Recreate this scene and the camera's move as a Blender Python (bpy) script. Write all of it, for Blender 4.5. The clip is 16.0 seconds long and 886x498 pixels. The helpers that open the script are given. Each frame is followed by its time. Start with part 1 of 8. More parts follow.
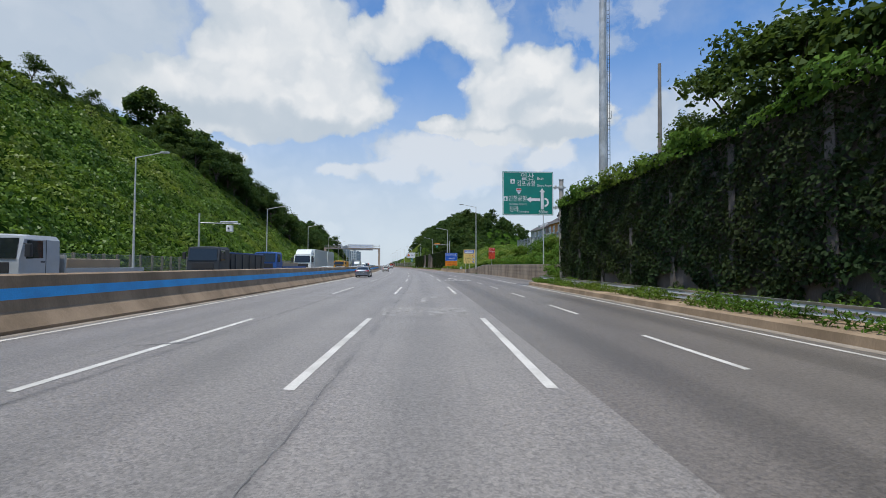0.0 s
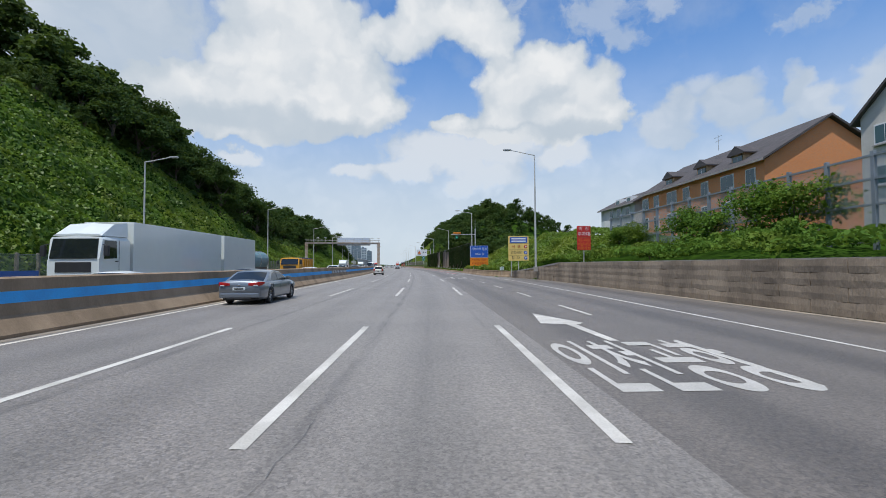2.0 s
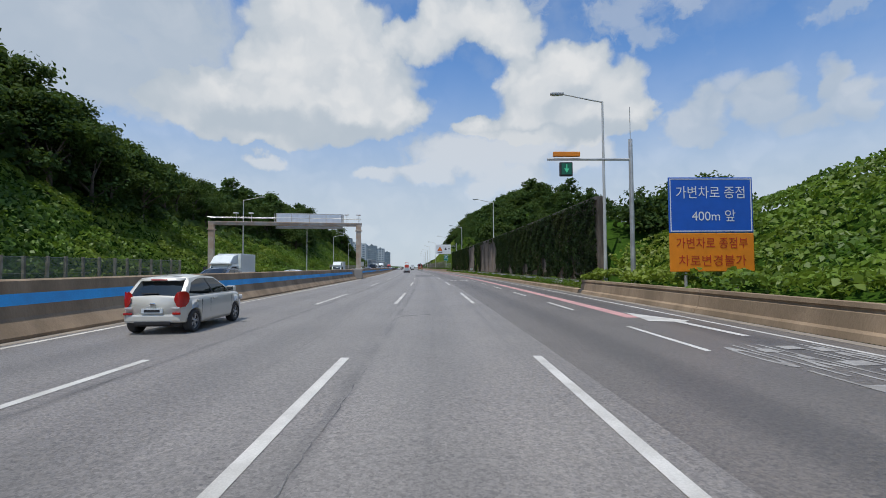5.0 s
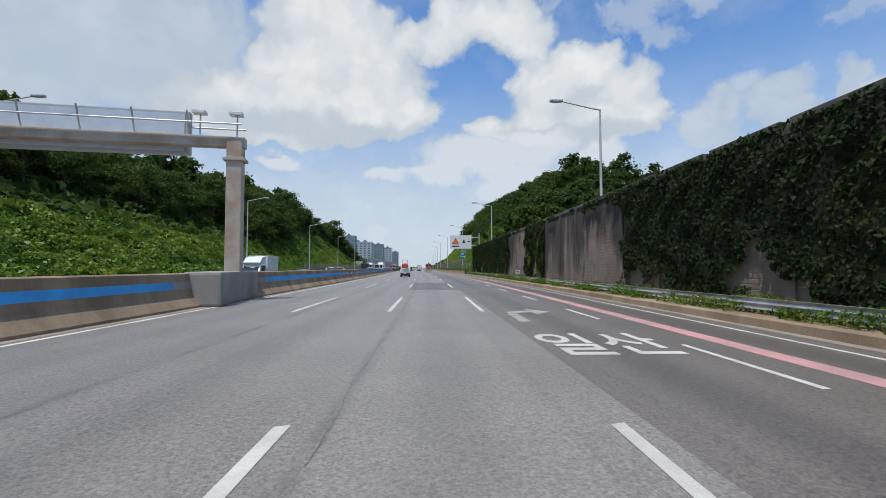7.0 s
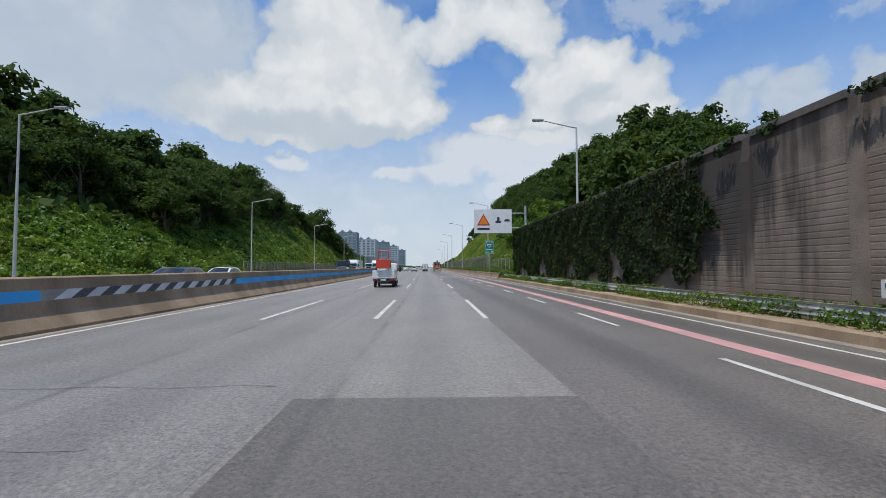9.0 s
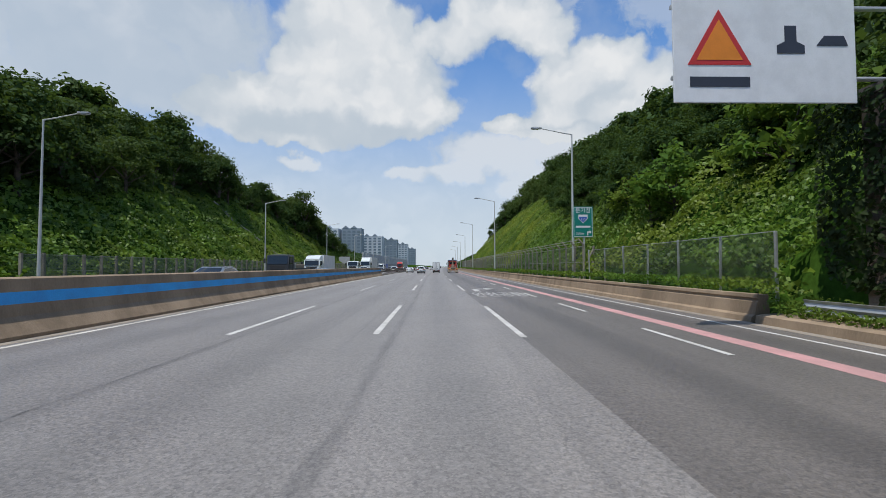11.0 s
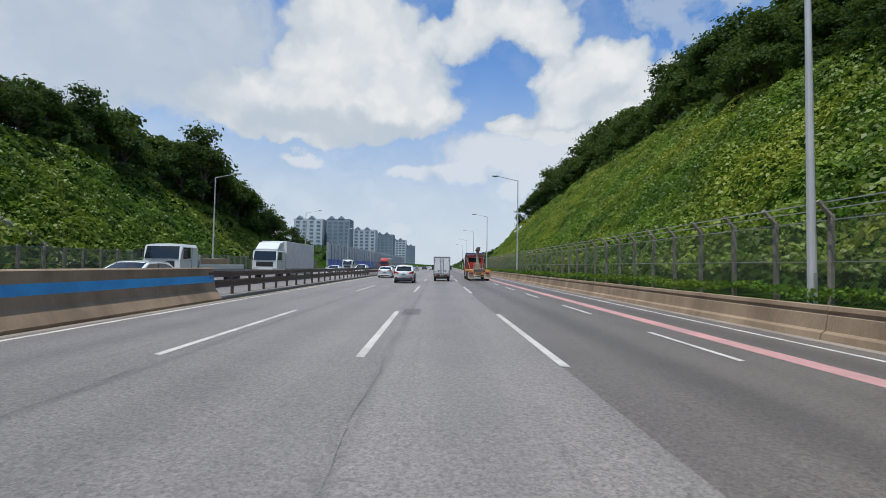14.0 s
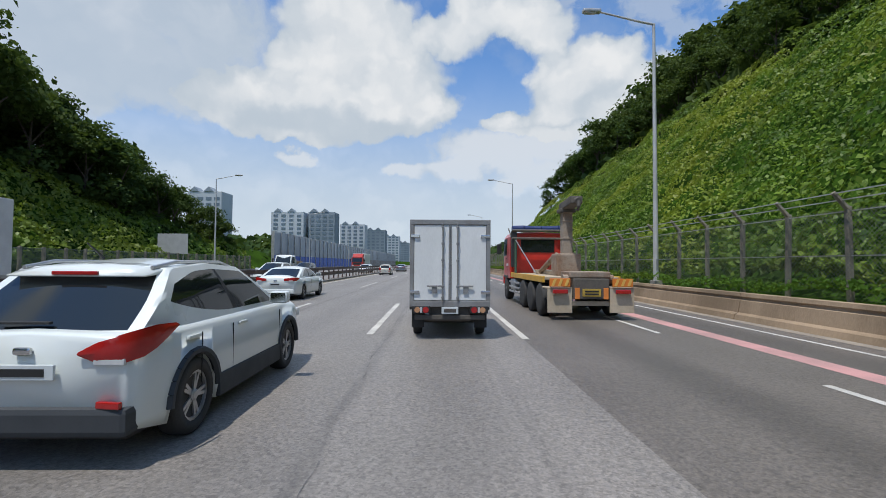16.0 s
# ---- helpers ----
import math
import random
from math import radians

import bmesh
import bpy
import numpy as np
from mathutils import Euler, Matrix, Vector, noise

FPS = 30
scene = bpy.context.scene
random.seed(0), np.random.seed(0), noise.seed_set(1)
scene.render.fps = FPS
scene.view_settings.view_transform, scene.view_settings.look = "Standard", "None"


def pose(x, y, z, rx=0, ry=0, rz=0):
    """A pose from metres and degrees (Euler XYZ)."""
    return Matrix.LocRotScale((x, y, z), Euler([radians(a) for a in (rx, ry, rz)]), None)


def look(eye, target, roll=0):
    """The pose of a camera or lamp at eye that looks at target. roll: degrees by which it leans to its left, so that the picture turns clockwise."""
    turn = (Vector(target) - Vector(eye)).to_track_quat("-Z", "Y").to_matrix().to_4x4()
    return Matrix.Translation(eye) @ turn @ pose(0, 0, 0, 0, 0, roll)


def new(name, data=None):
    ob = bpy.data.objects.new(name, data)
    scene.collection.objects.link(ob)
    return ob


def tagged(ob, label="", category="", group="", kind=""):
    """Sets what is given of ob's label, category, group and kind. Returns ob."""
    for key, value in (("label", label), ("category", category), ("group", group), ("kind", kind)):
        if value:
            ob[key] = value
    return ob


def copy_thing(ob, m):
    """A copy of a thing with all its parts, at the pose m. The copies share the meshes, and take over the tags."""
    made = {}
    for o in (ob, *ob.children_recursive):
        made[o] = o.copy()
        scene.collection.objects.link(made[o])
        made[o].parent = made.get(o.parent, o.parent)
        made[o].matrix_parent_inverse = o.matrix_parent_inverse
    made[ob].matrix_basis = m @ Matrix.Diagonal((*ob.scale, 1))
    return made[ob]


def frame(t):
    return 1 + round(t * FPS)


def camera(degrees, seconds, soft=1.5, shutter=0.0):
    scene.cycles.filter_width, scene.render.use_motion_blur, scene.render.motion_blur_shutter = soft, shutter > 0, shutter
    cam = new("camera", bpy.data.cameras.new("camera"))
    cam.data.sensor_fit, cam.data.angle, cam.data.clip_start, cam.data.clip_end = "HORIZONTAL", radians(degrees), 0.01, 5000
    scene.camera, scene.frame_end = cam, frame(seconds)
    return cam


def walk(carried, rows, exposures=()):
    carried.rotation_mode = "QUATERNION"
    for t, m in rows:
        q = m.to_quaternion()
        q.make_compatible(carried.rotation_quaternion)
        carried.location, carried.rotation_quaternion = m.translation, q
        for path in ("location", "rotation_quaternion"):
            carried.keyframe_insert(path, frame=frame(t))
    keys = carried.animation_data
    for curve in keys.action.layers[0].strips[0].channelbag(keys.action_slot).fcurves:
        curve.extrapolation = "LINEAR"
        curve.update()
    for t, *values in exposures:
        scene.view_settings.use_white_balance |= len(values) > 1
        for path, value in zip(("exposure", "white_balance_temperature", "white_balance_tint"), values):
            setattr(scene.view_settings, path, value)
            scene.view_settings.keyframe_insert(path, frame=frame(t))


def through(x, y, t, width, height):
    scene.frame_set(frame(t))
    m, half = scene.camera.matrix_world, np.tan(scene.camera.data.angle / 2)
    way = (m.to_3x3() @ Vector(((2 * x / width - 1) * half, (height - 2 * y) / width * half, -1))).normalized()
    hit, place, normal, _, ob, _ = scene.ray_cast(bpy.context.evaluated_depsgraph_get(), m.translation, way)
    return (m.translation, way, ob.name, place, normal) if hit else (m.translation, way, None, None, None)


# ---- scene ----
cam = camera(88.8, 16.0, soft=0.9)
PATH = [
    (0.0, (0.117, -0.807, 1.63), (0.370, 9.183, 1.992), 0.09),
    (0.5, (0.106, 9.548, 1.63), (0.247, 19.541, 1.979), -0.10),
    (1.0, (-0.145, 20.270, 1.63), (-0.085, 30.264, 1.968), -0.14),
    (1.5, (-0.280, 30.816, 1.63), (-0.279, 40.810, 1.962), -0.28),
    (2.0, (-0.597, 41.096, 1.63), (-0.646, 51.090, 1.977), -0.35),
    (2.5, (-0.921, 52.072, 1.63), (-1.024, 62.064, 2.001), -0.31),
    (3.0, (-1.344, 62.872, 1.63), (-1.504, 72.864, 2.012), -0.19),
    (3.5, (-1.906, 73.651, 1.63), (-2.132, 83.641, 2.008), 0.02),
    (4.0, (-2.472, 84.380, 1.63), (-2.776, 94.368, 2.007), -0.06),
    (4.5, (-3.188, 94.641, 1.63), (-3.597, 104.626, 2.009), -0.23),
    (5.0, (-3.885, 104.828, 1.63), (-4.415, 114.806, 2.025), -0.38),
    (5.5, (-4.692, 115.376, 1.63), (-5.310, 125.348, 2.036), -0.38),
    (6.0, (-5.617, 126.284, 1.63), (-6.293, 136.252, 2.043), -0.26),
    (6.5, (-6.619, 137.298, 1.63), (-7.340, 147.263, 2.043), -0.11),
    (7.0, (-7.648, 148.162, 1.63), (-8.403, 158.125, 2.038), -0.01),
    (7.5, (-8.642, 158.625, 1.63), (-9.442, 168.585, 2.029), -0.08),
    (8.0, (-9.595, 168.688, 1.63), (-10.453, 178.644, 2.014), -0.31),
    (8.5, (-10.688, 179.228, 1.63), (-11.596, 189.180, 2.016), -0.30),
    (9.0, (-12.030, 190.404, 1.63), (-12.976, 200.351, 2.020), -0.17),
    (9.5, (-13.407, 201.341, 1.63), (-14.405, 211.284, 2.021), -0.11),
    (10.0, (-14.818, 212.040, 1.63), (-15.883, 221.975, 2.020), -0.14),
    (10.5, (-16.276, 222.675, 1.63), (-17.410, 232.603, 2.017), -0.17),
    (11.0, (-17.793, 233.422, 1.63), (-18.991, 243.343, 2.013), -0.13),
    (11.5, (-19.390, 244.454, 1.63), (-20.635, 254.369, 2.009), 0.04),
    (12.0, (-21.070, 255.773, 1.63), (-22.349, 265.683, 2.006), 0.36),
    (12.5, (-22.475, 265.407, 1.63), (-23.749, 275.318, 2.015), 0.58),
    (13.0, (-23.828, 275.363, 1.63), (-25.089, 285.277, 2.005), 0.56),
    (13.5, (-25.294, 285.384, 1.63), (-26.534, 295.300, 2.001), 0.59),
    (14.0, (-26.799, 295.719, 1.63), (-28.018, 305.638, 2.001), 0.86),
    (14.5, (-28.144, 305.362, 1.63), (-29.349, 315.283, 1.994), 0.91),
    (15.0, (-29.359, 315.073, 1.63), (-30.540, 324.996, 1.986), 0.65),
    (15.5, (-30.529, 324.186, 1.63), (-31.679, 334.114, 1.979), 0.45),
    (16.0, (-31.718, 333.050, 1.63), (-32.850, 342.980, 1.953), 0.35),
]
walk(cam, [(t, look(eye, target, roll)) for t, eye, target, roll in PATH],
     [(0.0, 0.12), (1.5, 0.16), (3.0, -0.03), (5.0, -0.04), (7.5, 0.10), (9.0, 0.04), (11.5, 0.06), (13.5, 0.08), (16.0, 0.08)])

# ---- sky, sun, exposure ----
scene.view_settings.exposure = 0.0
SUN_TO = Vector((-0.18, -0.28, 0.93)).normalized()
SUN_EL = math.asin(SUN_TO.z)
SUN_AZ = math.atan2(SUN_TO.x, SUN_TO.y)

# clouds as (azimuth, elevation, half width, half height) in degrees
VEIL = [(-46.0, 21.7, 10.8, 5.6), (-34.9, 24.5, 7.0, 4.0), (-47.5, 16.9, 6.3, 3.0), (-37.6, 26.0, 10.3, 3.3), (-56.3, 16.7, 7.1, 5.2), (-48.0, 27.0, 13.0, 5.0), (-38.0, 19.5, 9.0, 4.0)]
WISPS = [(19.6, 28.0, 4.0, 2.0), (22.0, 25.0, 1.8, 1.4), (26.0, 28.5, 2.0, 1.6), (38.5, 23.0, 2.5, 0.8), (41.0, 28.0, 2.0, 1.6), (9.0, 29.5, 1.4, 1.2)]
CUMULUS_WEST = [(-18.7, 28.1, 8.1, 3.8), (-20.7, 23.9, 7.6, 4.5), (-12.4, 22.0, 6.5, 4.7), (-16.6, 18.6, 9.6, 3.3), (-23.4, 18.7, 8.4, 3.9), (-9.2, 18.9, 4.1, 2.8), (-30.8, 19.1, 7.0, 3.4), (-25.9, 16.0, 6.9, 1.7), (-15.2, 26.7, 4.9, 3.8)]
CUMULUS_EAST = [(-2.5, 28.6, 4.2, 2.6), (3.0, 29.0, 4.9, 2.8), (6.0, 26.8, 4.1, 2.5), (-5.4, 27.0, 3.4, 2.4), (-9.0, 27.4, 2.4, 2.2), (12.6, 23.6, 5.0, 2.8), (17.2, 20.8, 4.3, 3.1), (20.2, 17.6, 2.5, 2.5), (9.4, 21.6, 5.0, 3.2), (15.2, 17.0, 6.0, 3.2), (7.6, 17.8, 4.6, 3.0), (1.0, 17.6, 3.4, 1.5)]
LOW_BAND = [(-0.2, 13.8, 7.8, 2.9), (7.6, 14.8, 6.1, 2.7), (-5.2, 11.8, 5.0, 1.8), (-11.2, 11.6, 3.3, 1.2), (5.5, 11.2, 5.5, 2.1), (-24.6, 12.5, 2.5, 0.9), (-12.6, 4.6, 2.2, 1.2), (1.9, 9.6, 2.1, 1.4), (14.3, 13.3, 3.8, 2.0)]
CUMULUS_RIGHT = [(27.7, 17.0, 3.6, 2.6), (32.2, 17.5, 3.2, 2.0), (25.6, 14.8, 4.3, 2.4), (33.0, 15.4, 4.0, 2.0), (38.1, 17.3, 1.6, 2.3), (40.0, 15.3, 2.6, 2.5), (36.4, 14.4, 3.3, 1.7), (45.9, 15.5, 4.1, 4.0)]
GREY = [(-43.7, 17.8, 10.1, 3.2), (-16.6, 16.5, 8.9, 1.6), (-25.9, 16.9, 6.9, 1.7), (15.6, 15.5, 5.7, 1.4), (7.6, 16.1, 5.5, 1.2), (0.6, 20.1, 3.5, 1.3), (31.1, 14.4, 5.7, 1.4), (-36.5, 22.6, 6.3, 2.3), (-46.0, 21.7, 5.0, 2.5)]


class Nodes:
    """A short way to write node trees."""

    def __init__(self, tree):
        self.tree = tree
        tree.nodes.clear()

    def add(self, kind, **values):
        node = self.tree.nodes.new(kind)
        for key, value in values.items():
            if key == "op":
                node.operation = value
            elif key == "blend":
                node.blend_type = value
            elif key == "data":
                node.data_type = value
            elif key == "dims":
                node.noise_dimensions = value
            elif key == "feature":
                node.feature = value
        return node

    def link(self, a, b):
        self.tree.links.new(a, b)

    def put(self, socket, value):
        if isinstance(value, (int, float, tuple, list)):
            socket.default_value = value
        else:
            self.link(value, socket)

    def math(self, op, a, b=0.0, c=0.0, clamp=False):
        n = self.add("ShaderNodeMath", op=op)
        n.use_clamp = clamp
        for i, v in enumerate((a, b, c)):
            self.put(n.inputs[i], v)
        return n.outputs[0]

    def vec(self, op, a, b=(0, 0, 0), c=(0, 0, 0)):
        n = self.add("ShaderNodeVectorMath", op=op)
        for i, v in enumerate((a, b, c)):
            if i < len(n.inputs) and n.inputs[i].type == "VECTOR":
                self.put(n.inputs[i], v)
        return n.outputs["Value"] if op in ("LENGTH", "DOT_PRODUCT", "DISTANCE") else n.outputs[0]

    def noise(self, vector, scale, detail=4.0, rough=0.55, distort=0.0, color=False):
        n = self.add("ShaderNodeTexNoise")
        self.put(n.inputs["Vector"], vector)
        n.inputs["Scale"].default_value = scale
        n.inputs["Detail"].default_value = detail
        n.inputs["Roughness"].default_value = rough
        n.inputs["Distortion"].default_value = distort
        return n.outputs["Color" if color else 0]

    def ramp(self, x, a, b, lo=0.0, hi=1.0, smooth=True):
        n = self.add("ShaderNodeMapRange")
        n.interpolation_type = "SMOOTHSTEP" if smooth else "LINEAR"
        for i, v in enumerate((x, a, b, lo, hi)):
            self.put(n.inputs[i], v)
        return n.outputs[0]

    def mix(self, f, a, b, blend="MIX"):
        n = self.add("ShaderNodeMix", data="RGBA", blend=blend)
        self.put(n.inputs[0], f)
        for i, v in ((6, a), (7, b)):
            self.put(n.inputs[i], (*v, 1.0) if isinstance(v, tuple) and len(v) == 3 else v)
        return n.outputs[2]


def build_sky():
    world = bpy.data.worlds.new("sky")
    scene.world = world
    world.use_nodes = True
    k = Nodes(world.node_tree)
    sky = k.add("ShaderNodeTexSky")
    sky.sky_type = "NISHITA"
    sky.sun_disc = False
    sky.sun_elevation = SUN_EL
    sky.sun_rotation = SUN_AZ
    sky.air_density, sky.dust_density, sky.ozone_density = 1.0, 0.6, 1.5
    way = k.add("ShaderNodeTexCoord").outputs["Generated"]
    sep = k.add("ShaderNodeSeparateXYZ")
    k.link(way, sep.inputs[0])
    az = k.math("MULTIPLY", k.math("ARCTAN2", sep.outputs[0], sep.outputs[1]), 57.2958)
    el = k.math("MULTIPLY", k.math("ARCSINE", sep.outputs[2]), 57.2958)
    com = k.add("ShaderNodeCombineXYZ")
    k.link(az, com.inputs[0])
    k.link(el, com.inputs[1])
    at = com.outputs[0]
    coarse = k.noise(at, 0.16, 3.0, 0.55, color=True)
    fine = k.noise(at, 0.42, 6.0, 0.58, color=True)
    bent = k.vec("MULTIPLY_ADD", k.vec("SUBTRACT", coarse, (0.5, 0.5, 0.5)), (6.0, 4.2, 0), at)
    bent = k.vec("MULTIPLY_ADD", k.vec("SUBTRACT", fine, (0.5, 0.5, 0.5)), (3.0, 2.6, 0), bent)

    def field(blobs, p):
        far = None
        for a, e, w, h in blobs:
            q = k.vec("MULTIPLY_ADD", p, (0.86 / w, 0.86 / h, 0), (-0.86 * a / w, -0.86 * e / h, 0))
            r = k.vec("LENGTH", q)
            if far is None:
                far = r
            else:
                n = k.add("ShaderNodeMath", op="SMOOTH_MIN")
                k.put(n.inputs[0], far)
                k.put(n.inputs[1], r)
                n.inputs[2].default_value = 0.4
                far = n.outputs[0]
        return far

    crisp = k.math("MINIMUM", field(CUMULUS_WEST, bent), field(CUMULUS_EAST, bent))
    pale = field(CUMULUS_RIGHT, bent)
    soft = k.math("MINIMUM", field(VEIL, bent), field(LOW_BAND, bent))
    grey = field(GREY, bent)
    puffs = []
    for scale in (0.26, 0.62):
        v = k.add("ShaderNodeTexVoronoi")
        v.feature = "SMOOTH_F1"
        k.put(v.inputs["Vector"], k.vec("MULTIPLY", bent, (0.75, 1.0, 1.0)))
        v.inputs["Scale"].default_value = scale
        v.inputs["Smoothness"].default_value = 0.35
        puffs.append(v.outputs["Distance"])
    puff = k.math("ADD", k.math("MULTIPLY", puffs[0], 0.65), k.math("MULTIPLY", puffs[1], 0.35))
    crisp = k.math("ADD", crisp, k.math("MULTIPLY", k.math("SUBTRACT", puff, 0.42), 0.42))
    thick = k.ramp(crisp, 1.12, 0.80)
    pale = k.math("ADD", pale, k.math("MULTIPLY", k.math("SUBTRACT", puff, 0.42), 0.9))
    thick = k.math("MAXIMUM", thick, k.math("MULTIPLY", k.ramp(pale, 1.25, 0.5), 0.85))
    wisp = k.math("ADD", field(WISPS, bent), k.math("MULTIPLY", k.math("SUBTRACT", k.noise(bent, 0.5, 6.0, 0.65), 0.5), 2.4))
    thick = k.math("MAXIMUM", thick, k.math("MULTIPLY", k.ramp(wisp, 1.4, 0.4), 0.55))
    thin = k.ramp(k.math("ADD", soft, k.math("MULTIPLY", k.math("SUBTRACT", k.noise(bent, 0.3, 5.0, 0.6), 0.5), 1.1)), 1.45, 0.5)
    # the rest of the sky, outside the drawn clouds
    rest = k.ramp(k.noise(at, 0.045, 6.0, 0.6), 0.50, 0.62)
    outside = k.ramp(k.math("ABSOLUTE", k.math("ADD", az, 2.0)), 48.0, 62.0)
    high = k.ramp(el, 36.0, 46.0)
    rest = k.math("MULTIPLY", rest, k.math("MAXIMUM", outside, high))
    low = k.math("MULTIPLY", k.ramp(el, 27.0, 5.0), 0.92)
    patch = k.math("MULTIPLY", k.ramp(k.noise(at, 0.12, 5.0, 0.6), 0.38, 0.7), 0.2)
    cover = k.math("MAXIMUM", k.math("MAXIMUM", thick, k.math("MULTIPLY", thin, 0.9)), k.math("MAXIMUM", rest, patch))
    cover = k.math("MAXIMUM", cover, low)
    # light tops and grey flat bottoms
    billow = k.math("ADD", k.math("MULTIPLY", k.ramp(puff, 0.62, 0.22), 0.6), k.math("MULTIPLY", k.ramp(k.noise(bent, 0.2, 4.0, 0.55), 0.36, 0.64), 0.4))
    base = k.math("MULTIPLY", k.ramp(grey, 1.3, 0.4), 0.85)
    core = k.math("MULTIPLY", k.ramp(crisp, 1.0, 0.35), k.math("SUBTRACT", 1.0, base))
    lit = k.math("ADD", k.math("MULTIPLY", core, 0.55), k.math("MULTIPLY", billow, 0.45), clamp=True)
    lit = k.math("MULTIPLY", lit, k.math("SUBTRACT", 1.0, k.math("MULTIPLY", base, 0.8)))
    puffy = k.math("MULTIPLY", k.ramp(k.math("ADD", field(LOW_BAND, bent), k.math("MULTIPLY", k.math("SUBTRACT", puff, 0.42), 0.8)), 1.15, 0.55), 0.62)
    lit = k.math("MAXIMUM", lit, puffy)
    cloud = k.mix(lit, (0.47, 0.54, 0.615), (0.77, 0.785, 0.80))
    haze = k.mix(k.math("MULTIPLY", k.ramp(el, 15.0, 3.0), 0.72), cloud, (0.575, 0.65, 0.735))
    blue = k.mix(1.0, sky.outputs[0], (0.090, 0.130, 0.168), "MULTIPLY")
    out = k.mix(cover, blue, haze)
    bg = k.add("ShaderNodeBackground")
    k.link(out, bg.inputs[0])
    bg.inputs[1].default_value = 1.0
    end = k.add("ShaderNodeOutputWorld")
    k.link(bg.outputs[0], end.inputs[0])


build_sky()
sun = new("sun", bpy.data.lights.new("sun", "SUN"))
sun.data.energy = 3.6
sun.data.angle = radians(0.6)
sun.data.color = (1.0, 0.97, 0.92)
sun.matrix_world = look(SUN_TO * 200, (0, 0, 0))


# ---- materials ----
def surface(name, color, rough=0.8, second=None, scale=1.0, fine=30.0, bump=0.0, metal=0.0, spread=0.5, grain=0.25,
            spec=0.5, stretch=(1, 1, 1), rand=0.0, island=False, coat=0.0):
    """A surface with two colours mixed by coarse noise, darkened and lightened by fine grain, and with relief."""
    m = bpy.data.materials.new(name)
    m.use_nodes = True
    k = Nodes(m.node_tree)
    geo = k.add("ShaderNodeNewGeometry")
    p = k.vec("MULTIPLY", geo.outputs["Position"], stretch)
    big = k.noise(p, scale, 5.0, 0.6)
    small = k.noise(p, fine, 3.0, 0.6)
    second = second or tuple(v * 0.8 for v in color)
    mixed = k.mix(k.ramp(big, 0.5 - spread * 0.35, 0.5 + spread * 0.35), color, second)
    val = k.math("MULTIPLY_ADD", k.math("SUBTRACT", small, 0.5), grain * 2, 1.0)
    if rand:
        r = geo.outputs["Random Per Island"] if island else k.add("ShaderNodeObjectInfo").outputs["Random"]
        val = k.math("MULTIPLY", val, k.math("MULTIPLY_ADD", k.math("SUBTRACT", r, 0.5), rand * 2, 1.0))
    com = k.add("ShaderNodeCombineXYZ")
    for i in range(3):
        k.link(val, com.inputs[i])
    col = k.mix(1.0, mixed, com.outputs[0], "MULTIPLY")
    b = k.add("ShaderNodeBsdfPrincipled")
    k.link(col, b.inputs["Base Color"])
    b.inputs["Metallic"].default_value = metal
    b.inputs["Specular IOR Level"].default_value = spec
    b.inputs["Coat Weight"].default_value = coat
    b.inputs["Coat Roughness"].default_value = 0.06
    k.link(k.math("MULTIPLY_ADD", k.math("SUBTRACT", big, 0.5), 0.25, rough, clamp=True), b.inputs["Roughness"])
    if bump:
        n = k.add("ShaderNodeBump")
        n.inputs["Strength"].default_value = min(1.0, bump)
        n.inputs["Distance"].default_value = 0.02
        k.link(small, n.inputs["Height"])
        k.link(n.outputs[0], b.inputs["Normal"])
    end = k.add("ShaderNodeOutputMaterial")
    k.link(b.outputs[0], end.inputs[0])
    return m


def leafy(name, dark, light, yellow=(0.16, 0.19, 0.03), patch=0.06, through=0.38, shine=0.72):
    """Leaves: every leaf with its own tint, patches of yellower growth, some light through them."""
    m = bpy.data.materials.new(name)
    m.use_nodes = True
    k = Nodes(m.node_tree)
    geo = k.add("ShaderNodeNewGeometry")
    r = geo.outputs["Random Per Island"]
    big = k.ramp(k.noise(geo.outputs["Position"], patch, 4.0, 0.6), 0.42, 0.66)
    mid = k.ramp(k.noise(geo.outputs["Position"], 0.32, 4.0, 0.6), 0.38, 0.62)
    tone = k.math("ADD", k.math("MULTIPLY", r, 0.5), k.math("MULTIPLY", mid, 0.5))
    col = k.mix(tone, dark, light)
    col = k.mix(k.math("MULTIPLY", big, 0.65), col, yellow)
    b = k.add("ShaderNodeBsdfPrincipled")
    k.link(col, b.inputs["Base Color"])
    b.inputs["Roughness"].default_value = shine
    b.inputs["Specular IOR Level"].default_value = 0.15 if shine > 0.6 else 0.4
    t = k.add("ShaderNodeBsdfTranslucent")
    k.link(k.mix(0.5, col, (0.16, 0.24, 0.03)), t.inputs[0])
    s = k.add("ShaderNodeMixShader")
    s.inputs[0].default_value = through
    k.link(b.outputs[0], s.inputs[1])
    k.link(t.outputs[0], s.inputs[2])
    end = k.add("ShaderNodeOutputMaterial")
    k.link(s.outputs[0], end.inputs[0])
    return m


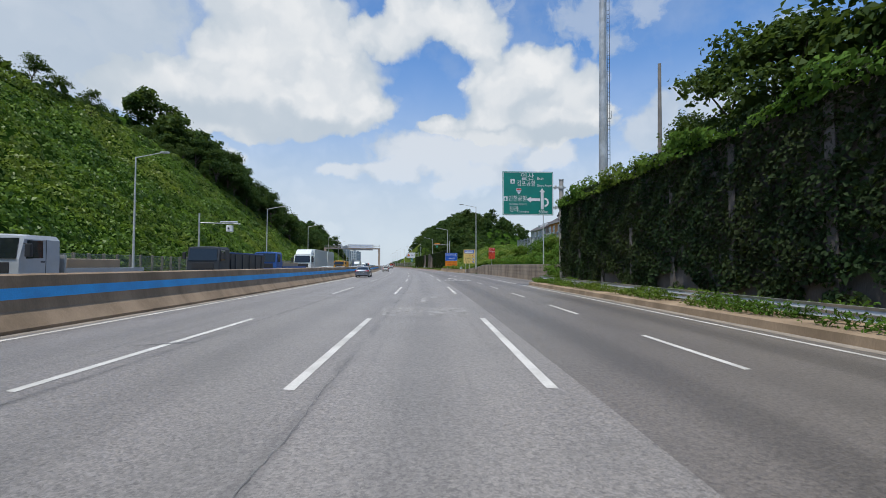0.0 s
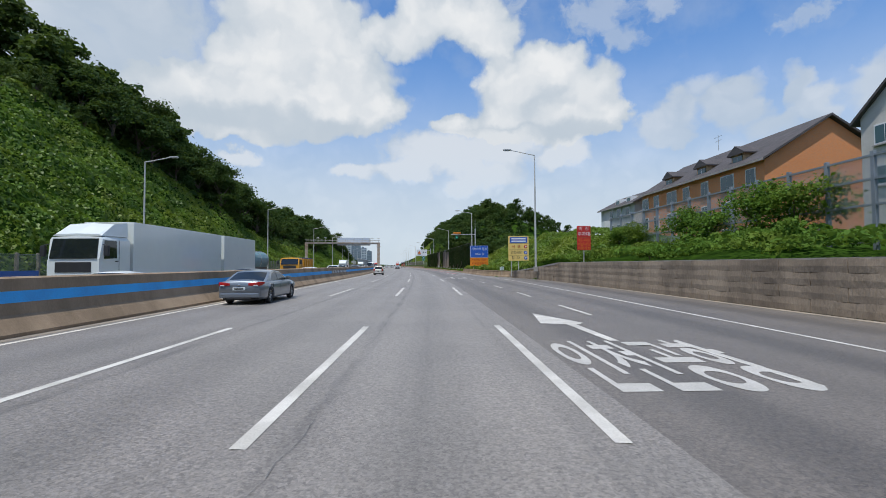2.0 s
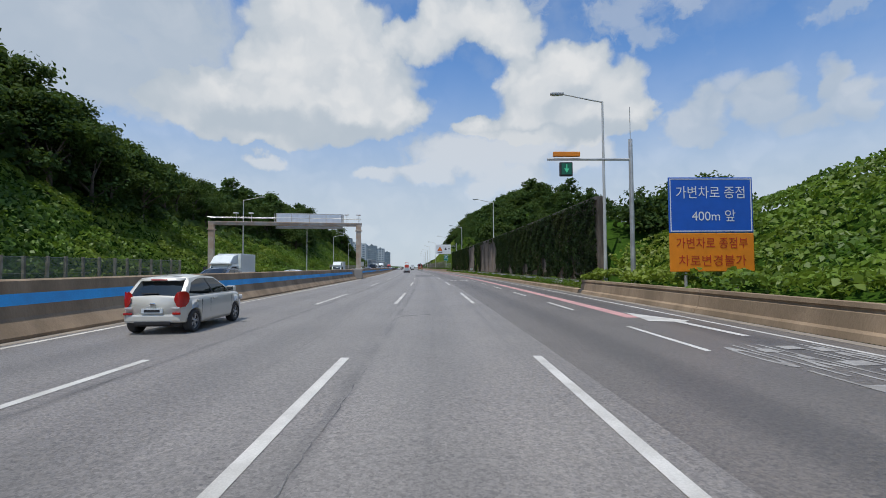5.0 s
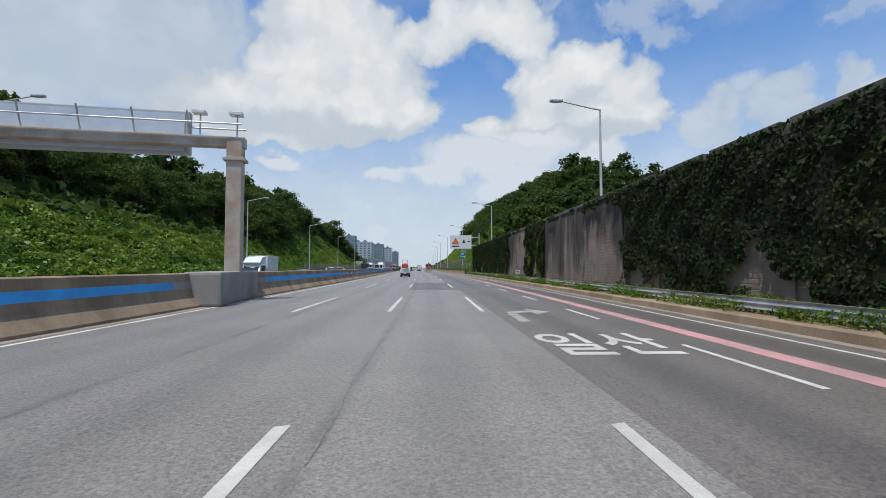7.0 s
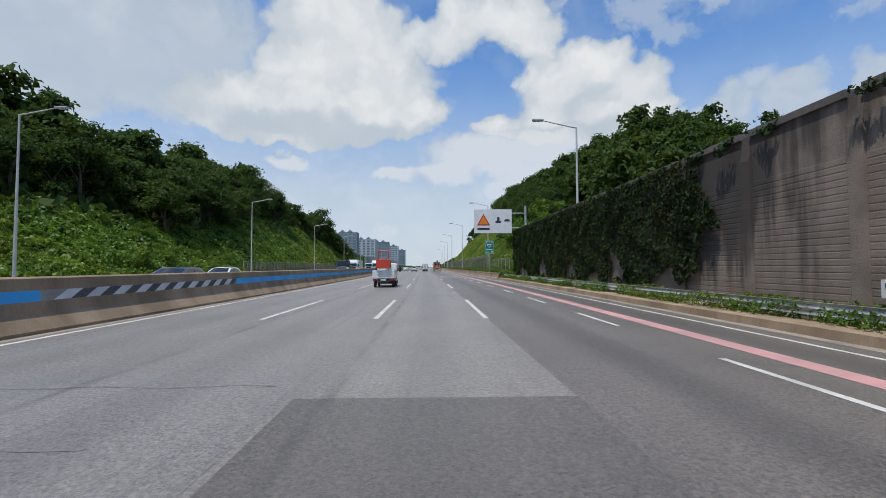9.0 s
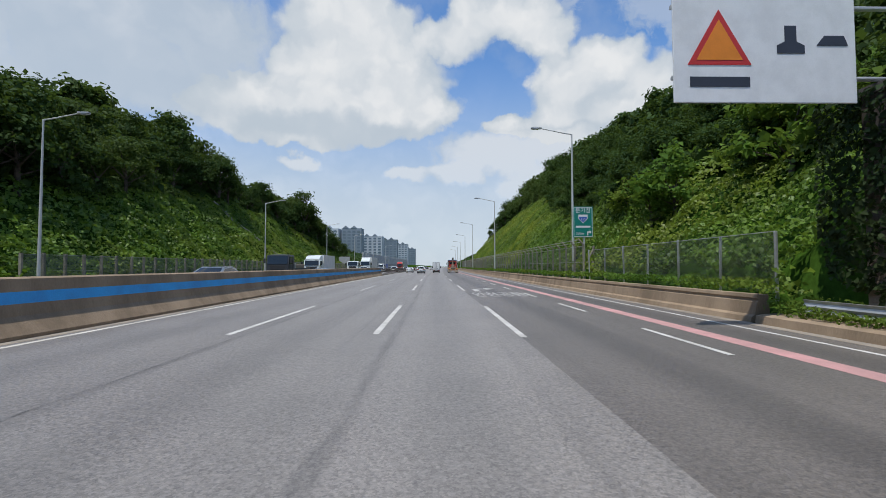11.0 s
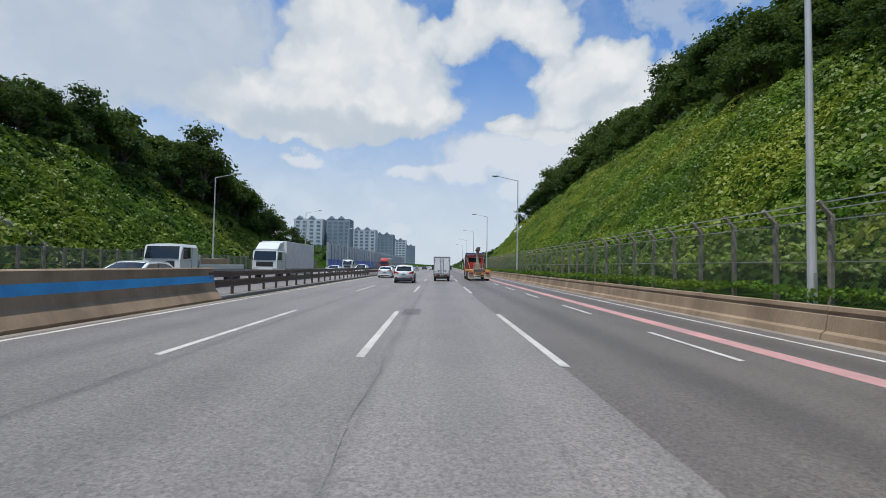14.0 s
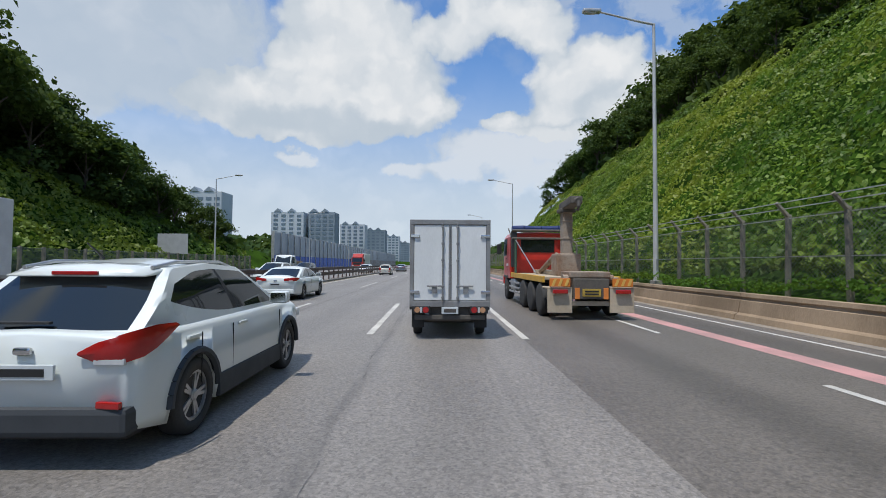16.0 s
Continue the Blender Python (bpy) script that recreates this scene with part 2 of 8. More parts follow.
def asphalt(name, base, second, lanes, streak, oil=0.18):
    """Worn asphalt: coarse stones, polished wheel tracks along the lanes, dark seams and blotches."""
    m = bpy.data.materials.new(name)
    m.use_nodes = True
    k = Nodes(m.node_tree)
    uv = k.add("ShaderNodeUVMap").outputs[0]
    sep = k.add("ShaderNodeSeparateXYZ")
    k.link(uv, sep.inputs[0])
    pos = k.add("ShaderNodeNewGeometry").outputs["Position"]
    vor = k.add("ShaderNodeTexVoronoi")
    k.link(pos, vor.inputs["Vector"])
    vor.inputs["Scale"].default_value = 42.0
    vsep = k.add("ShaderNodeSeparateColor")
    k.link(vor.outputs["Color"], vsep.inputs[0])
    stone = vsep.outputs[0]
    speck = k.noise(pos, 16.0, 4.0, 0.8)
    cloudy = k.noise(pos, 0.35, 5.0, 0.6)
    along = k.noise(k.vec("MULTIPLY", uv, (0.03, 2.2, 1.0)), 1.0, 5.0, 0.65)
    lane = k.math("PINGPONG", k.math("ADD", sep.outputs[1], lanes), 0.875)
    track = k.ramp(lane, 0.15, 0.7)
    col = k.mix(k.ramp(cloudy, 0.3, 0.7), base, second)
    col = k.mix(k.math("MULTIPLY", track, 0.22), col, tuple(v * 1.22 for v in base))
    # dark oil drip band along the middle of every lane, frayed at its edges
    across = k.math("ADD", k.math("PINGPONG", sep.outputs[1], 1.75), k.math("MULTIPLY", k.math("SUBTRACT", along, 0.5), 0.9))
    band = k.ramp(across, 0.8, 0.1)
    col = k.mix(k.math("MULTIPLY", band, oil), col, tuple(v * 0.5 for v in base))
    # ravelled dark seams where old paving strips meet
    fray = k.noise(k.vec("MULTIPLY", uv, (0.35, 1.6, 1.0)), 1.4, 6.0, 0.7)
    for place in (-1.27, -4.85):
        off = k.math("ABSOLUTE", k.math("ADD", k.math("SUBTRACT", sep.outputs[1], place), k.math("MULTIPLY", k.math("SUBTRACT", fray, 0.5), 0.35)))
        worn = k.math("MULTIPLY", k.ramp(off, 0.17, 0.02), k.ramp(k.math("ADD", fray, k.math("MULTIPLY", k.math("SUBTRACT", speck, 0.5), 0.5)), 0.36, 0.62))
        col = k.mix(k.math("MULTIPLY", worn, 0.6), col, tuple(v * 0.42 for v in base))
    col = k.mix(k.math("MULTIPLY", k.ramp(along, 0.52, 0.72), streak), col, tuple(v * 0.62 for v in base))
    val = k.math("ADD", k.math("MULTIPLY_ADD", stone, 0.5, 0.52), k.math("MULTIPLY", k.math("SUBTRACT", speck, 0.38), 1.5))
    com = k.add("ShaderNodeCombineXYZ")
    for i in range(3):
        k.link(val, com.inputs[i])
    col = k.mix(1.0, col, com.outputs[0], "MULTIPLY")
    b = k.add("ShaderNodeBsdfPrincipled")
    k.link(col, b.inputs["Base Color"])
    b.inputs["Roughness"].default_value = 0.5
    b.inputs["Diffuse Roughness"].default_value = 1.0
    b.inputs["Specular IOR Level"].default_value = 0.8
    n = k.add("ShaderNodeBump")
    n.inputs["Strength"].default_value = 0.6
    n.inputs["Distance"].default_value = 0.012
    k.link(k.math("ADD", stone, speck), n.inputs["Height"])
    k.link(n.outputs[0], b.inputs["Normal"])
    end = k.add("ShaderNodeOutputMaterial")
    k.link(b.outputs[0], end.inputs[0])
    return m


def wire_mesh(name, color, cell=0.06, fill=0.34):
    """Chain-link netting: real gaps between crossing wires."""
    m = bpy.data.materials.new(name)
    m.use_nodes = True
    k = Nodes(m.node_tree)
    uv = k.add("ShaderNodeUVMap").outputs[0]
    sep = k.add("ShaderNodeSeparateXYZ")
    k.link(uv, sep.inputs[0])
    a = k.math("PINGPONG", k.math("ADD", sep.outputs[0], sep.outputs[1]), cell)
    c = k.math("PINGPONG", k.math("SUBTRACT", sep.outputs[0], sep.outputs[1]), cell)
    near = k.math("LESS_THAN", k.math("MINIMUM", a, c), cell * fill * 0.5)
    b = k.add("ShaderNodeBsdfPrincipled")
    b.inputs["Base Color"].default_value = (*color, 1)
    b.inputs["Roughness"].default_value = 0.5
    b.inputs["Metallic"].default_value = 0.4
    t = k.add("ShaderNodeBsdfTransparent")
    s = k.add("ShaderNodeMixShader")
    k.link(near, s.inputs[0])
    k.link(t.outputs[0], s.inputs[1])
    k.link(b.outputs[0], s.inputs[2])
    end = k.add("ShaderNodeOutputMaterial")
    k.link(s.outputs[0], end.inputs[0])
    return m


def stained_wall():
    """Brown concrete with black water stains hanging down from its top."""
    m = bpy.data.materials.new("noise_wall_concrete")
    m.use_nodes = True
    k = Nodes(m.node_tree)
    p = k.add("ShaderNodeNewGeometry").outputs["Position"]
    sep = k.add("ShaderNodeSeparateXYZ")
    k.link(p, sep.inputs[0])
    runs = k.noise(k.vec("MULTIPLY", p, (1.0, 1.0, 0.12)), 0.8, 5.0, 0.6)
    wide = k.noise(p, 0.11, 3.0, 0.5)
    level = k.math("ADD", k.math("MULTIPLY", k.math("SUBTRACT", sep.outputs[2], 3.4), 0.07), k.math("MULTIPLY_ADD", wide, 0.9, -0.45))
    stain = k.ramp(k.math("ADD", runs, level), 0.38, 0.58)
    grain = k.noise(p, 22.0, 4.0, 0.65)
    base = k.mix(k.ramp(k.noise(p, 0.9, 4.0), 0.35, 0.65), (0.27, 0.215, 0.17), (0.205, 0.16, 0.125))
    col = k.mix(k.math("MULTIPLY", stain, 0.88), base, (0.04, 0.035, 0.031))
    val = k.math("MULTIPLY_ADD", k.math("SUBTRACT", grain, 0.5), 0.5, 1.0)
    com = k.add("ShaderNodeCombineXYZ")
    for i in range(3):
        k.link(val, com.inputs[i])
    b = k.add("ShaderNodeBsdfPrincipled")
    k.link(k.mix(1.0, col, com.outputs[0], "MULTIPLY"), b.inputs["Base Color"])
    b.inputs["Roughness"].default_value = 0.92
    n = k.add("ShaderNodeBump")
    n.inputs["Strength"].default_value = 0.5
    n.inputs["Distance"].default_value = 0.02
    k.link(grain, n.inputs["Height"])
    k.link(n.outputs[0], b.inputs["Normal"])
    end = k.add("ShaderNodeOutputMaterial")
    k.link(b.outputs[0], end.inputs[0])
    return m


def glass_dark(name, color=(0.012, 0.016, 0.018), rough=0.04):
    m = bpy.data.materials.new(name)
    m.use_nodes = True
    b = m.node_tree.nodes["Principled BSDF"]
    b.inputs["Base Color"].default_value = (*color, 1)
    b.inputs["Roughness"].default_value = rough
    b.inputs["Specular IOR Level"].default_value = 0.6
    return m


M_ROAD = asphalt("asphalt_pale", (0.238, 0.214, 0.189), (0.197, 0.178, 0.157), 0.0, 0.5)
M_ROAD_DARK = asphalt("asphalt_grey", (0.154, 0.133, 0.112), (0.126, 0.109, 0.092), 0.0, 0.35, 0.55)
M_PATCH = asphalt("asphalt_patch", (0.128, 0.112, 0.096), (0.107, 0.094, 0.081), 0.0, 0.4)
M_MARK = surface("road_paint_white", (0.60, 0.575, 0.52), 0.65, (0.43, 0.41, 0.365), 0.9, 60, 0.3, grain=0.28)
M_MARK_OLD = surface("road_paint_worn", (0.37, 0.355, 0.325), 0.75, (0.225, 0.21, 0.19), 1.8, 40, 0.3, grain=0.5)
M_MARK_FAINT = surface("road_paint_faint", (0.30, 0.29, 0.27), 0.75, (0.17, 0.155, 0.14), 2.2, 40, 0.3, grain=0.5)
M_MARK_FAIR = surface("road_paint_fair", (0.50, 0.48, 0.44), 0.65, (0.40, 0.385, 0.35), 1.2, 50, 0.3, grain=0.35)
M_PINK = surface("road_paint_pink", (0.56, 0.29, 0.27), 0.75, (0.40, 0.235, 0.215), 0.6, 50, 0.3, grain=0.25)
M_EDGE = surface("road_paint_cream", (0.66, 0.62, 0.54), 0.7, (0.45, 0.42, 0.36), 0.7, 40, 0.2, grain=0.3)
M_DIRT = surface("gutter_dust", (0.30, 0.255, 0.20), 0.95, (0.21, 0.18, 0.145), 0.7, 25, 0.5, grain=0.3)
M_EARTH = surface("earth_under_plants", (0.040, 0.085, 0.011), 0.95, (0.025, 0.052, 0.009), 0.35, 6, 0.8, grain=0.5, spec=0.0)
M_CONC = surface("concrete_grey", (0.33, 0.31, 0.28), 0.9, (0.24, 0.22, 0.195), 0.6, 30, 0.5, grain=0.2, stretch=(1, 1, 0.4))
M_CONC_DARK = surface("concrete_stained", (0.15, 0.13, 0.115), 0.92, (0.08, 0.07, 0.063), 0.5, 24, 0.5, grain=0.25, stretch=(1, 1, 0.25))
M_CONC_BROWN = surface("concrete_brown", (0.345, 0.25, 0.160), 0.92, (0.205, 0.146, 0.090), 0.6, 26, 0.5, grain=0.2, stretch=(1, 1, 0.35))
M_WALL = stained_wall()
M_BLUE_BAND = surface("blue_band_paint", (0.04, 0.40, 0.82), 0.7, (0.05, 0.31, 0.66), 0.8, 30, 0.3, grain=0.2)
M_STEEL = surface("galvanised_steel", (0.55, 0.55, 0.53), 0.45, (0.36, 0.36, 0.35), 1.2, 60, 0.1, metal=0.5, grain=0.12)
M_LAMP = surface("lamp_post_grey", (0.56, 0.56, 0.53), 0.5, (0.47, 0.47, 0.45), 1.0, 50, 0.05, metal=0.25, grain=0.08)
M_RUST = surface("brown_guardrail_paint", (0.085, 0.05, 0.04), 0.6, (0.06, 0.037, 0.03), 1.0, 40, 0.2, grain=0.2)
M_POST_CREAM = surface("fence_post_concrete", (0.29, 0.26, 0.20), 0.9, (0.18, 0.16, 0.125), 2.0, 40, 0.3, grain=0.2)
M_NET_FINE = wire_mesh("grey_netting", (0.13, 0.14, 0.12), fill=0.26)
M_NET = wire_mesh("green_netting", (0.11, 0.14, 0.125), fill=0.5)
M_KUDZU = leafy("kudzu_leaves", (0.036, 0.088, 0.010), (0.165, 0.285, 0.026), (0.25, 0.29, 0.03), shine=0.5)
M_KUDZU_FRESH = leafy("kudzu_fresh_leaves", (0.040, 0.092, 0.010), (0.215, 0.325, 0.028), (0.34, 0.36, 0.03), 0.09, shine=0.5)
# dark green ivy, its colour taken near black for the shade on the walls
M_IVY_SHADED = leafy("ivy_leaves_shaded", (0.008, 0.019, 0.006), (0.021, 0.044, 0.011), (0.038, 0.046, 0.014), 0.2, 0.12)
M_SHRUB = leafy("shrub_leaves", (0.050, 0.115, 0.013), (0.115, 0.215, 0.03), (0.17, 0.21, 0.03), 0.15)
M_TREE = leafy("broadleaf", (0.014, 0.037, 0.011), (0.048, 0.093, 0.022), (0.07, 0.10, 0.022), 0.05, 0.26)
M_BARK = surface("bark", (0.10, 0.08, 0.06), 0.95, (0.06, 0.05, 0.04), 3.0, 20, 0.8, grain=0.3)
M_WHITE = surface("white_paint", (0.72, 0.73, 0.71), 0.35, (0.66, 0.67, 0.65), 0.8, 40, grain=0.04)
M_BLACK = surface("black_plastic", (0.025, 0.025, 0.026), 0.6, (0.018, 0.018, 0.018), 2, 40, grain=0.1)
M_RUBBER = surface("tyre_rubber", (0.035, 0.034, 0.033), 0.85, (0.05, 0.047, 0.043), 3, 50, 0.2, grain=0.2)
M_GLASS = glass_dark("car_glass")
M_CHROME = surface("chrome", (0.7, 0.7, 0.7), 0.15, (0.6, 0.6, 0.6), 2, 40, metal=1.0, grain=0.03)
M_RIM = surface("alloy_rim", (0.5, 0.5, 0.5), 0.35, (0.42, 0.42, 0.42), 3, 40, metal=0.7, grain=0.08)
M_TAIL = surface("red_lens", (0.45, 0.015, 0.012), 0.15, (0.35, 0.01, 0.01), 3, 40, grain=0.05, coat=0.5)
M_CLEAR = surface("clear_lens", (0.6, 0.6, 0.58), 0.12, (0.5, 0.5, 0.5), 3, 40, grain=0.05, coat=0.5)
M_PLATE = surface("plate_white", (0.62, 0.65, 0.64), 0.5, (0.56, 0.6, 0.6), 3, 40, grain=0.04)


# ---- the line of the road ----
HEADINGS = [-0.84, 0.84, 2.30, 3.95, 5.35, 6.49, 7.40, 8.25, 8.06, 7.45, 7.11, 6.89, 6.75, 6.65, 6.58]
S_AXIS = np.arange(-400.0, 3001.0, 1.0)
H_AXIS = np.radians(np.interp(S_AXIS, np.arange(-20.0, 541.0, 40.0), HEADINGS))
MID = 0.5 * (H_AXIS[1:] + H_AXIS[:-1])
X_AXIS = np.concatenate([[0.0], np.cumsum(-np.sin(MID))])
Y_AXIS = np.concatenate([[0.0], np.cumsum(np.cos(MID))])
X_AXIS -= X_AXIS[400]
Y_AXIS -= Y_AXIS[400]


def along(s, d):
    """World x, y of the place s metres along the road and d metres to the right of the lane's middle; arrays too."""
    h = np.interp(s, S_AXIS, H_AXIS)
    return np.interp(s, S_AXIS, X_AXIS) + d * np.cos(h), np.interp(s, S_AXIS, Y_AXIS) + d * np.sin(h)


def heading(s):
    return math.degrees(float(np.interp(s, S_AXIS, H_AXIS)))


def stand(s, d, z=0.0, turn=0.0):
    """The pose of a thing on the road: its y axis runs ahead along the road."""
    x, y = along(s, d)
    return pose(float(x), float(y), z, 0, 0, heading(s) + turn)


# ---- building helpers ----
def solid(name, verts, faces, material, parent=None, label="", smooth=False, uvs=None):
    me = bpy.data.meshes.new(name)
    me.from_pydata([tuple(map(float, v)) for v in verts], [], [tuple(map(int, f)) for f in faces])
    me.materials.append(material)
    if smooth:
        me.polygons.foreach_set("use_smooth", [True] * len(me.polygons))
    if uvs is not None:
        layer = me.uv_layers.new(name="UVMap")
        idx = np.empty(len(me.loops), int)
        me.loops.foreach_get("vertex_index", idx)
        layer.data.foreach_set("uv", np.asarray(uvs, np.float32)[idx].ravel())
    ob = new(name, me)
    ob.parent = parent
    if label:
        ob["label"] = label
    return ob


def part(name, bm, material, parent=None, label="", smooth=False):
    me = bpy.data.meshes.new(name)
    bm.to_mesh(me)
    bm.free()
    me.materials.append(material)
    if smooth:
        me.polygons.foreach_set("use_smooth", [True] * len(me.polygons))
    ob = new(name, me)
    ob.parent = parent
    if label:
        ob["label"] = label
    return ob


def again(name, source, parent, m):
    """Another object on the same mesh."""
    ob = new(name, source.data)
    ob.parent = parent
    ob.matrix_basis = m
    return ob


def thing(name, m, label, category, group="", kind=""):
    ob = new(name)
    ob.empty_display_size = 0.2
    ob.matrix_basis = m
    return tagged(ob, label, category, group, kind)


def block(bm, x0, x1, y0, y1, z0, z1, bevel=0.0, m=None):
    """A box with bevelled edges, added to bm."""
    made = bmesh.ops.create_cube(bm, size=1.0)["verts"]
    bmesh.ops.transform(bm, matrix=Matrix.Translation(((x0 + x1) / 2, (y0 + y1) / 2, (z0 + z1) / 2))
                        @ Matrix.Diagonal((x1 - x0, y1 - y0, z1 - z0, 1)), verts=made)
    if bevel:
        edges = list({e for v in made for e in v.link_edges})
        done = bmesh.ops.bevel(bm, geom=edges, offset=bevel, segments=2, affect="EDGES", profile=0.6)
        made = list({v for f in done["faces"] for v in f.verts} | {v for v in made if v.is_valid})
    if m is not None:
        bmesh.ops.transform(bm, matrix=m, verts=made)
    return made


def boxed(*args, **kw):
    bm = bmesh.new()
    block(bm, *args, **kw)
    return bm


def rod(bm, a, b, r0, r1=None, sides=10):
    """A tapered round bar from a to b."""
    a, b = Vector(a), Vector(b)
    way = b - a
    m = Matrix.Translation((a + b) / 2) @ way.to_track_quat("Z", "Y").to_matrix().to_4x4()
    return bmesh.ops.create_cone(bm, cap_ends=True, segments=sides, radius1=r0, radius2=r0 if r1 is None else r1,
                                 depth=way.length, matrix=m)["verts"]


def rods(*bars, sides=10):
    bm = bmesh.new()
    for bar in bars:
        rod(bm, *bar, sides=sides)
    return bm


def sweep(name, profile, s0, s1, material, step=2.0, parent=None, shift=None, label="", smooth=False):
    """A closed outline of (d, z) points, counter-clockwise as seen looking ahead, drawn along the road from s0 to s1."""
    n = max(2, int(math.ceil((s1 - s0) / step)) + 1)
    ss = np.linspace(s0, s1, n)
    verts, uvs = [], []
    run = np.concatenate([[0.0], np.cumsum([math.dist(a, b) for a, b in zip(profile, profile[1:])])])
    for s in ss:
        off = shift(s) if shift else 0.0
        for (d, z), u in zip(profile, run):
            x, y = along(s, d + off)
            verts.append((x, y, z))
            uvs.append((s, u))
    c = len(profile)
    faces = [(i * c + j, i * c + (j + 1) % c, (i + 1) * c + (j + 1) % c, (i + 1) * c + j) for i in range(n - 1) for j in range(c)]
    faces += [tuple(range(c - 1, -1, -1)), tuple((n - 1) * c + j for j in range(c))]
    return solid(name, verts, faces, material, parent, label, smooth, uvs)


def strip(name, left, right, s0, s1, z, material, step=4.0, parent=None, cuts=1):
    """A flat sheet on the road between two lines d(s)."""
    n = max(2, int(math.ceil((s1 - s0) / step)) + 1)
    verts, uvs, faces = [], [], []
    for s in np.linspace(s0, s1, n):
        a = left(s) if callable(left) else left
        b = right(s) if callable(right) else right
        for k in range(cuts + 1):
            d = a + (b - a) * k / cuts
            x, y = along(s, d)
            verts.append((x, y, z))
            uvs.append((s, d))
    c = cuts + 1
    for i in range(n - 1):
        for k in range(cuts):
            faces.append((i * c + k, i * c + k + 1, (i + 1) * c + k + 1, (i + 1) * c + k))
    return solid(name, verts, faces, material, parent, uvs=uvs)


def lerp(s, *knots):
    return float(np.interp(s, knots[0::2], knots[1::2]))


# ---- ground: one sheet from the road to the hills and on to the horizon ----
def crest_left(s):
    return np.interp(s, [-80, 60, 95, 110, 122, 145, 165, 190, 265, 290, 313, 355, 378, 400, 430], [25, 25.5, 26, 22, 18.5, 11, 8, 6.5, 6.5, 10, 14.5, 14.5, 10, 4.5, 3])


def steep_left(s):
    return np.interp(s, [-80, 140, 170, 190, 262, 290, 460], [1.15, 1.15, 0.8, 0.6, 0.6, 1.0, 1.0])


def crest_right(s):
    return np.interp(s, [247, 262, 285, 320, 360, 395, 430], [6, 6, 9, 13.5, 18.5, 18, 12])


def ground(s, d):
    """Height of the ground, for arrays of the same shape."""
    s, d = np.broadcast_arrays(np.asarray(s, float), np.asarray(d, float))
    z = np.full(s.shape, -0.06)
    # west: cut slope behind the fence, then the wooded hill
    out = -d - 31.3
    zc, k1 = crest_left(s), steep_left(s)
    wide = zc / k1
    k2 = np.interp(s, [-80, 84, 104, 120, 160, 262, 300, 380, 420, 460], [0.0, 0.0, 0.35, 0.85, 0.8, 0.5, 0.4, 0.4, 0.3, 0.05])
    hill = zc + k2 * np.minimum(out - wide, 24) - 0.1 * np.clip(out - wide - 24, 0, 60)
    left = np.where(out < wide, k1 * out, hill)
    z = np.where(out > 0, np.maximum(left, 0) - 0.02, z)
    # east, by stretches
    e = d
    bank1 = np.where(e > 11.5, 6.4 + 0.25 * np.clip(e - 12, 0, 30), -0.06)
    low = 1.72 + 0.09 * np.clip(e - 12.6, 0, 20)
    bank2 = np.where(e > 12.5, low, -0.06)
    mound = np.where(e > np.interp(s, [88, 96.5, 100, 104, 112], [12.45, 11.4, 10.7, 9.85, 9.5]), 0.45 + np.clip(0.6 * (e - 12.0), 0, 4.9), -0.06)
    rise = 0.02 + 0.6 * np.clip((s - 238) / 45, 0, 1)
    bank3 = np.where(e > 11.3, 5.0 + rise * np.clip(e - 16, 0, 34), -0.06)
    zc = crest_right(s)
    wide = zc / 1.05
    o = e - 11.4
    slope = np.where(o < wide, 1.05 * o, zc + (0.3 + 0.26 * np.clip((s - 250) / 28, 0, 1)) * np.clip(o - wide, 0, 26) - 0.32 * np.clip(o - wide - 30, 0, 60))
    bank4 = np.where(o > 0, 0.75 + np.maximum(slope, 0), np.where(e > 9.2, 0.7, -0.06))

    def blend(a, b):
        return np.clip((s - a) / (b - a), 0, 1)

    def easy(w):
        return w * w * (3 - 2 * w)

    right = bank1 + (bank2 - bank1) * easy(blend(34.5, 35.3))
    right = right + (mound - right) * easy(blend(84, 97))
    right = right + (bank3 - right) * easy(blend(131, 139))
    right = right + (bank4 - right) * easy(blend(245, 249))
    right = right + 8.0 * np.exp(-((e - 74) / 20) ** 2 - ((s - 290) / 25) ** 2) * (e > 24)
    right = right * (1 - easy(blend(430, 520))) + 0.0
    return np.where(d > 8.9, right, z)


def uneven(s, d, amount=1.0):
    """Humps of the planted slopes."""
    return amount * (0.55 * np.sin(s * 0.31 + d * 0.22 + 1.3 * np.sin(d * 0.17)) * np.sin(d * 0.43 - s * 0.13)
                     + 0.28 * np.sin(s * 0.93 + 1.7 * np.sin(d * 0.6)) * np.sin(d * 1.1 + s * 0.4))


def rough_ground(s, d):
    wild = np.clip((-d - 33) / 4, 0, 1) + np.clip((d - 12.5) / 3, 0, 1)
    return ground(s, d) + uneven(s, d) * wild * 0.75


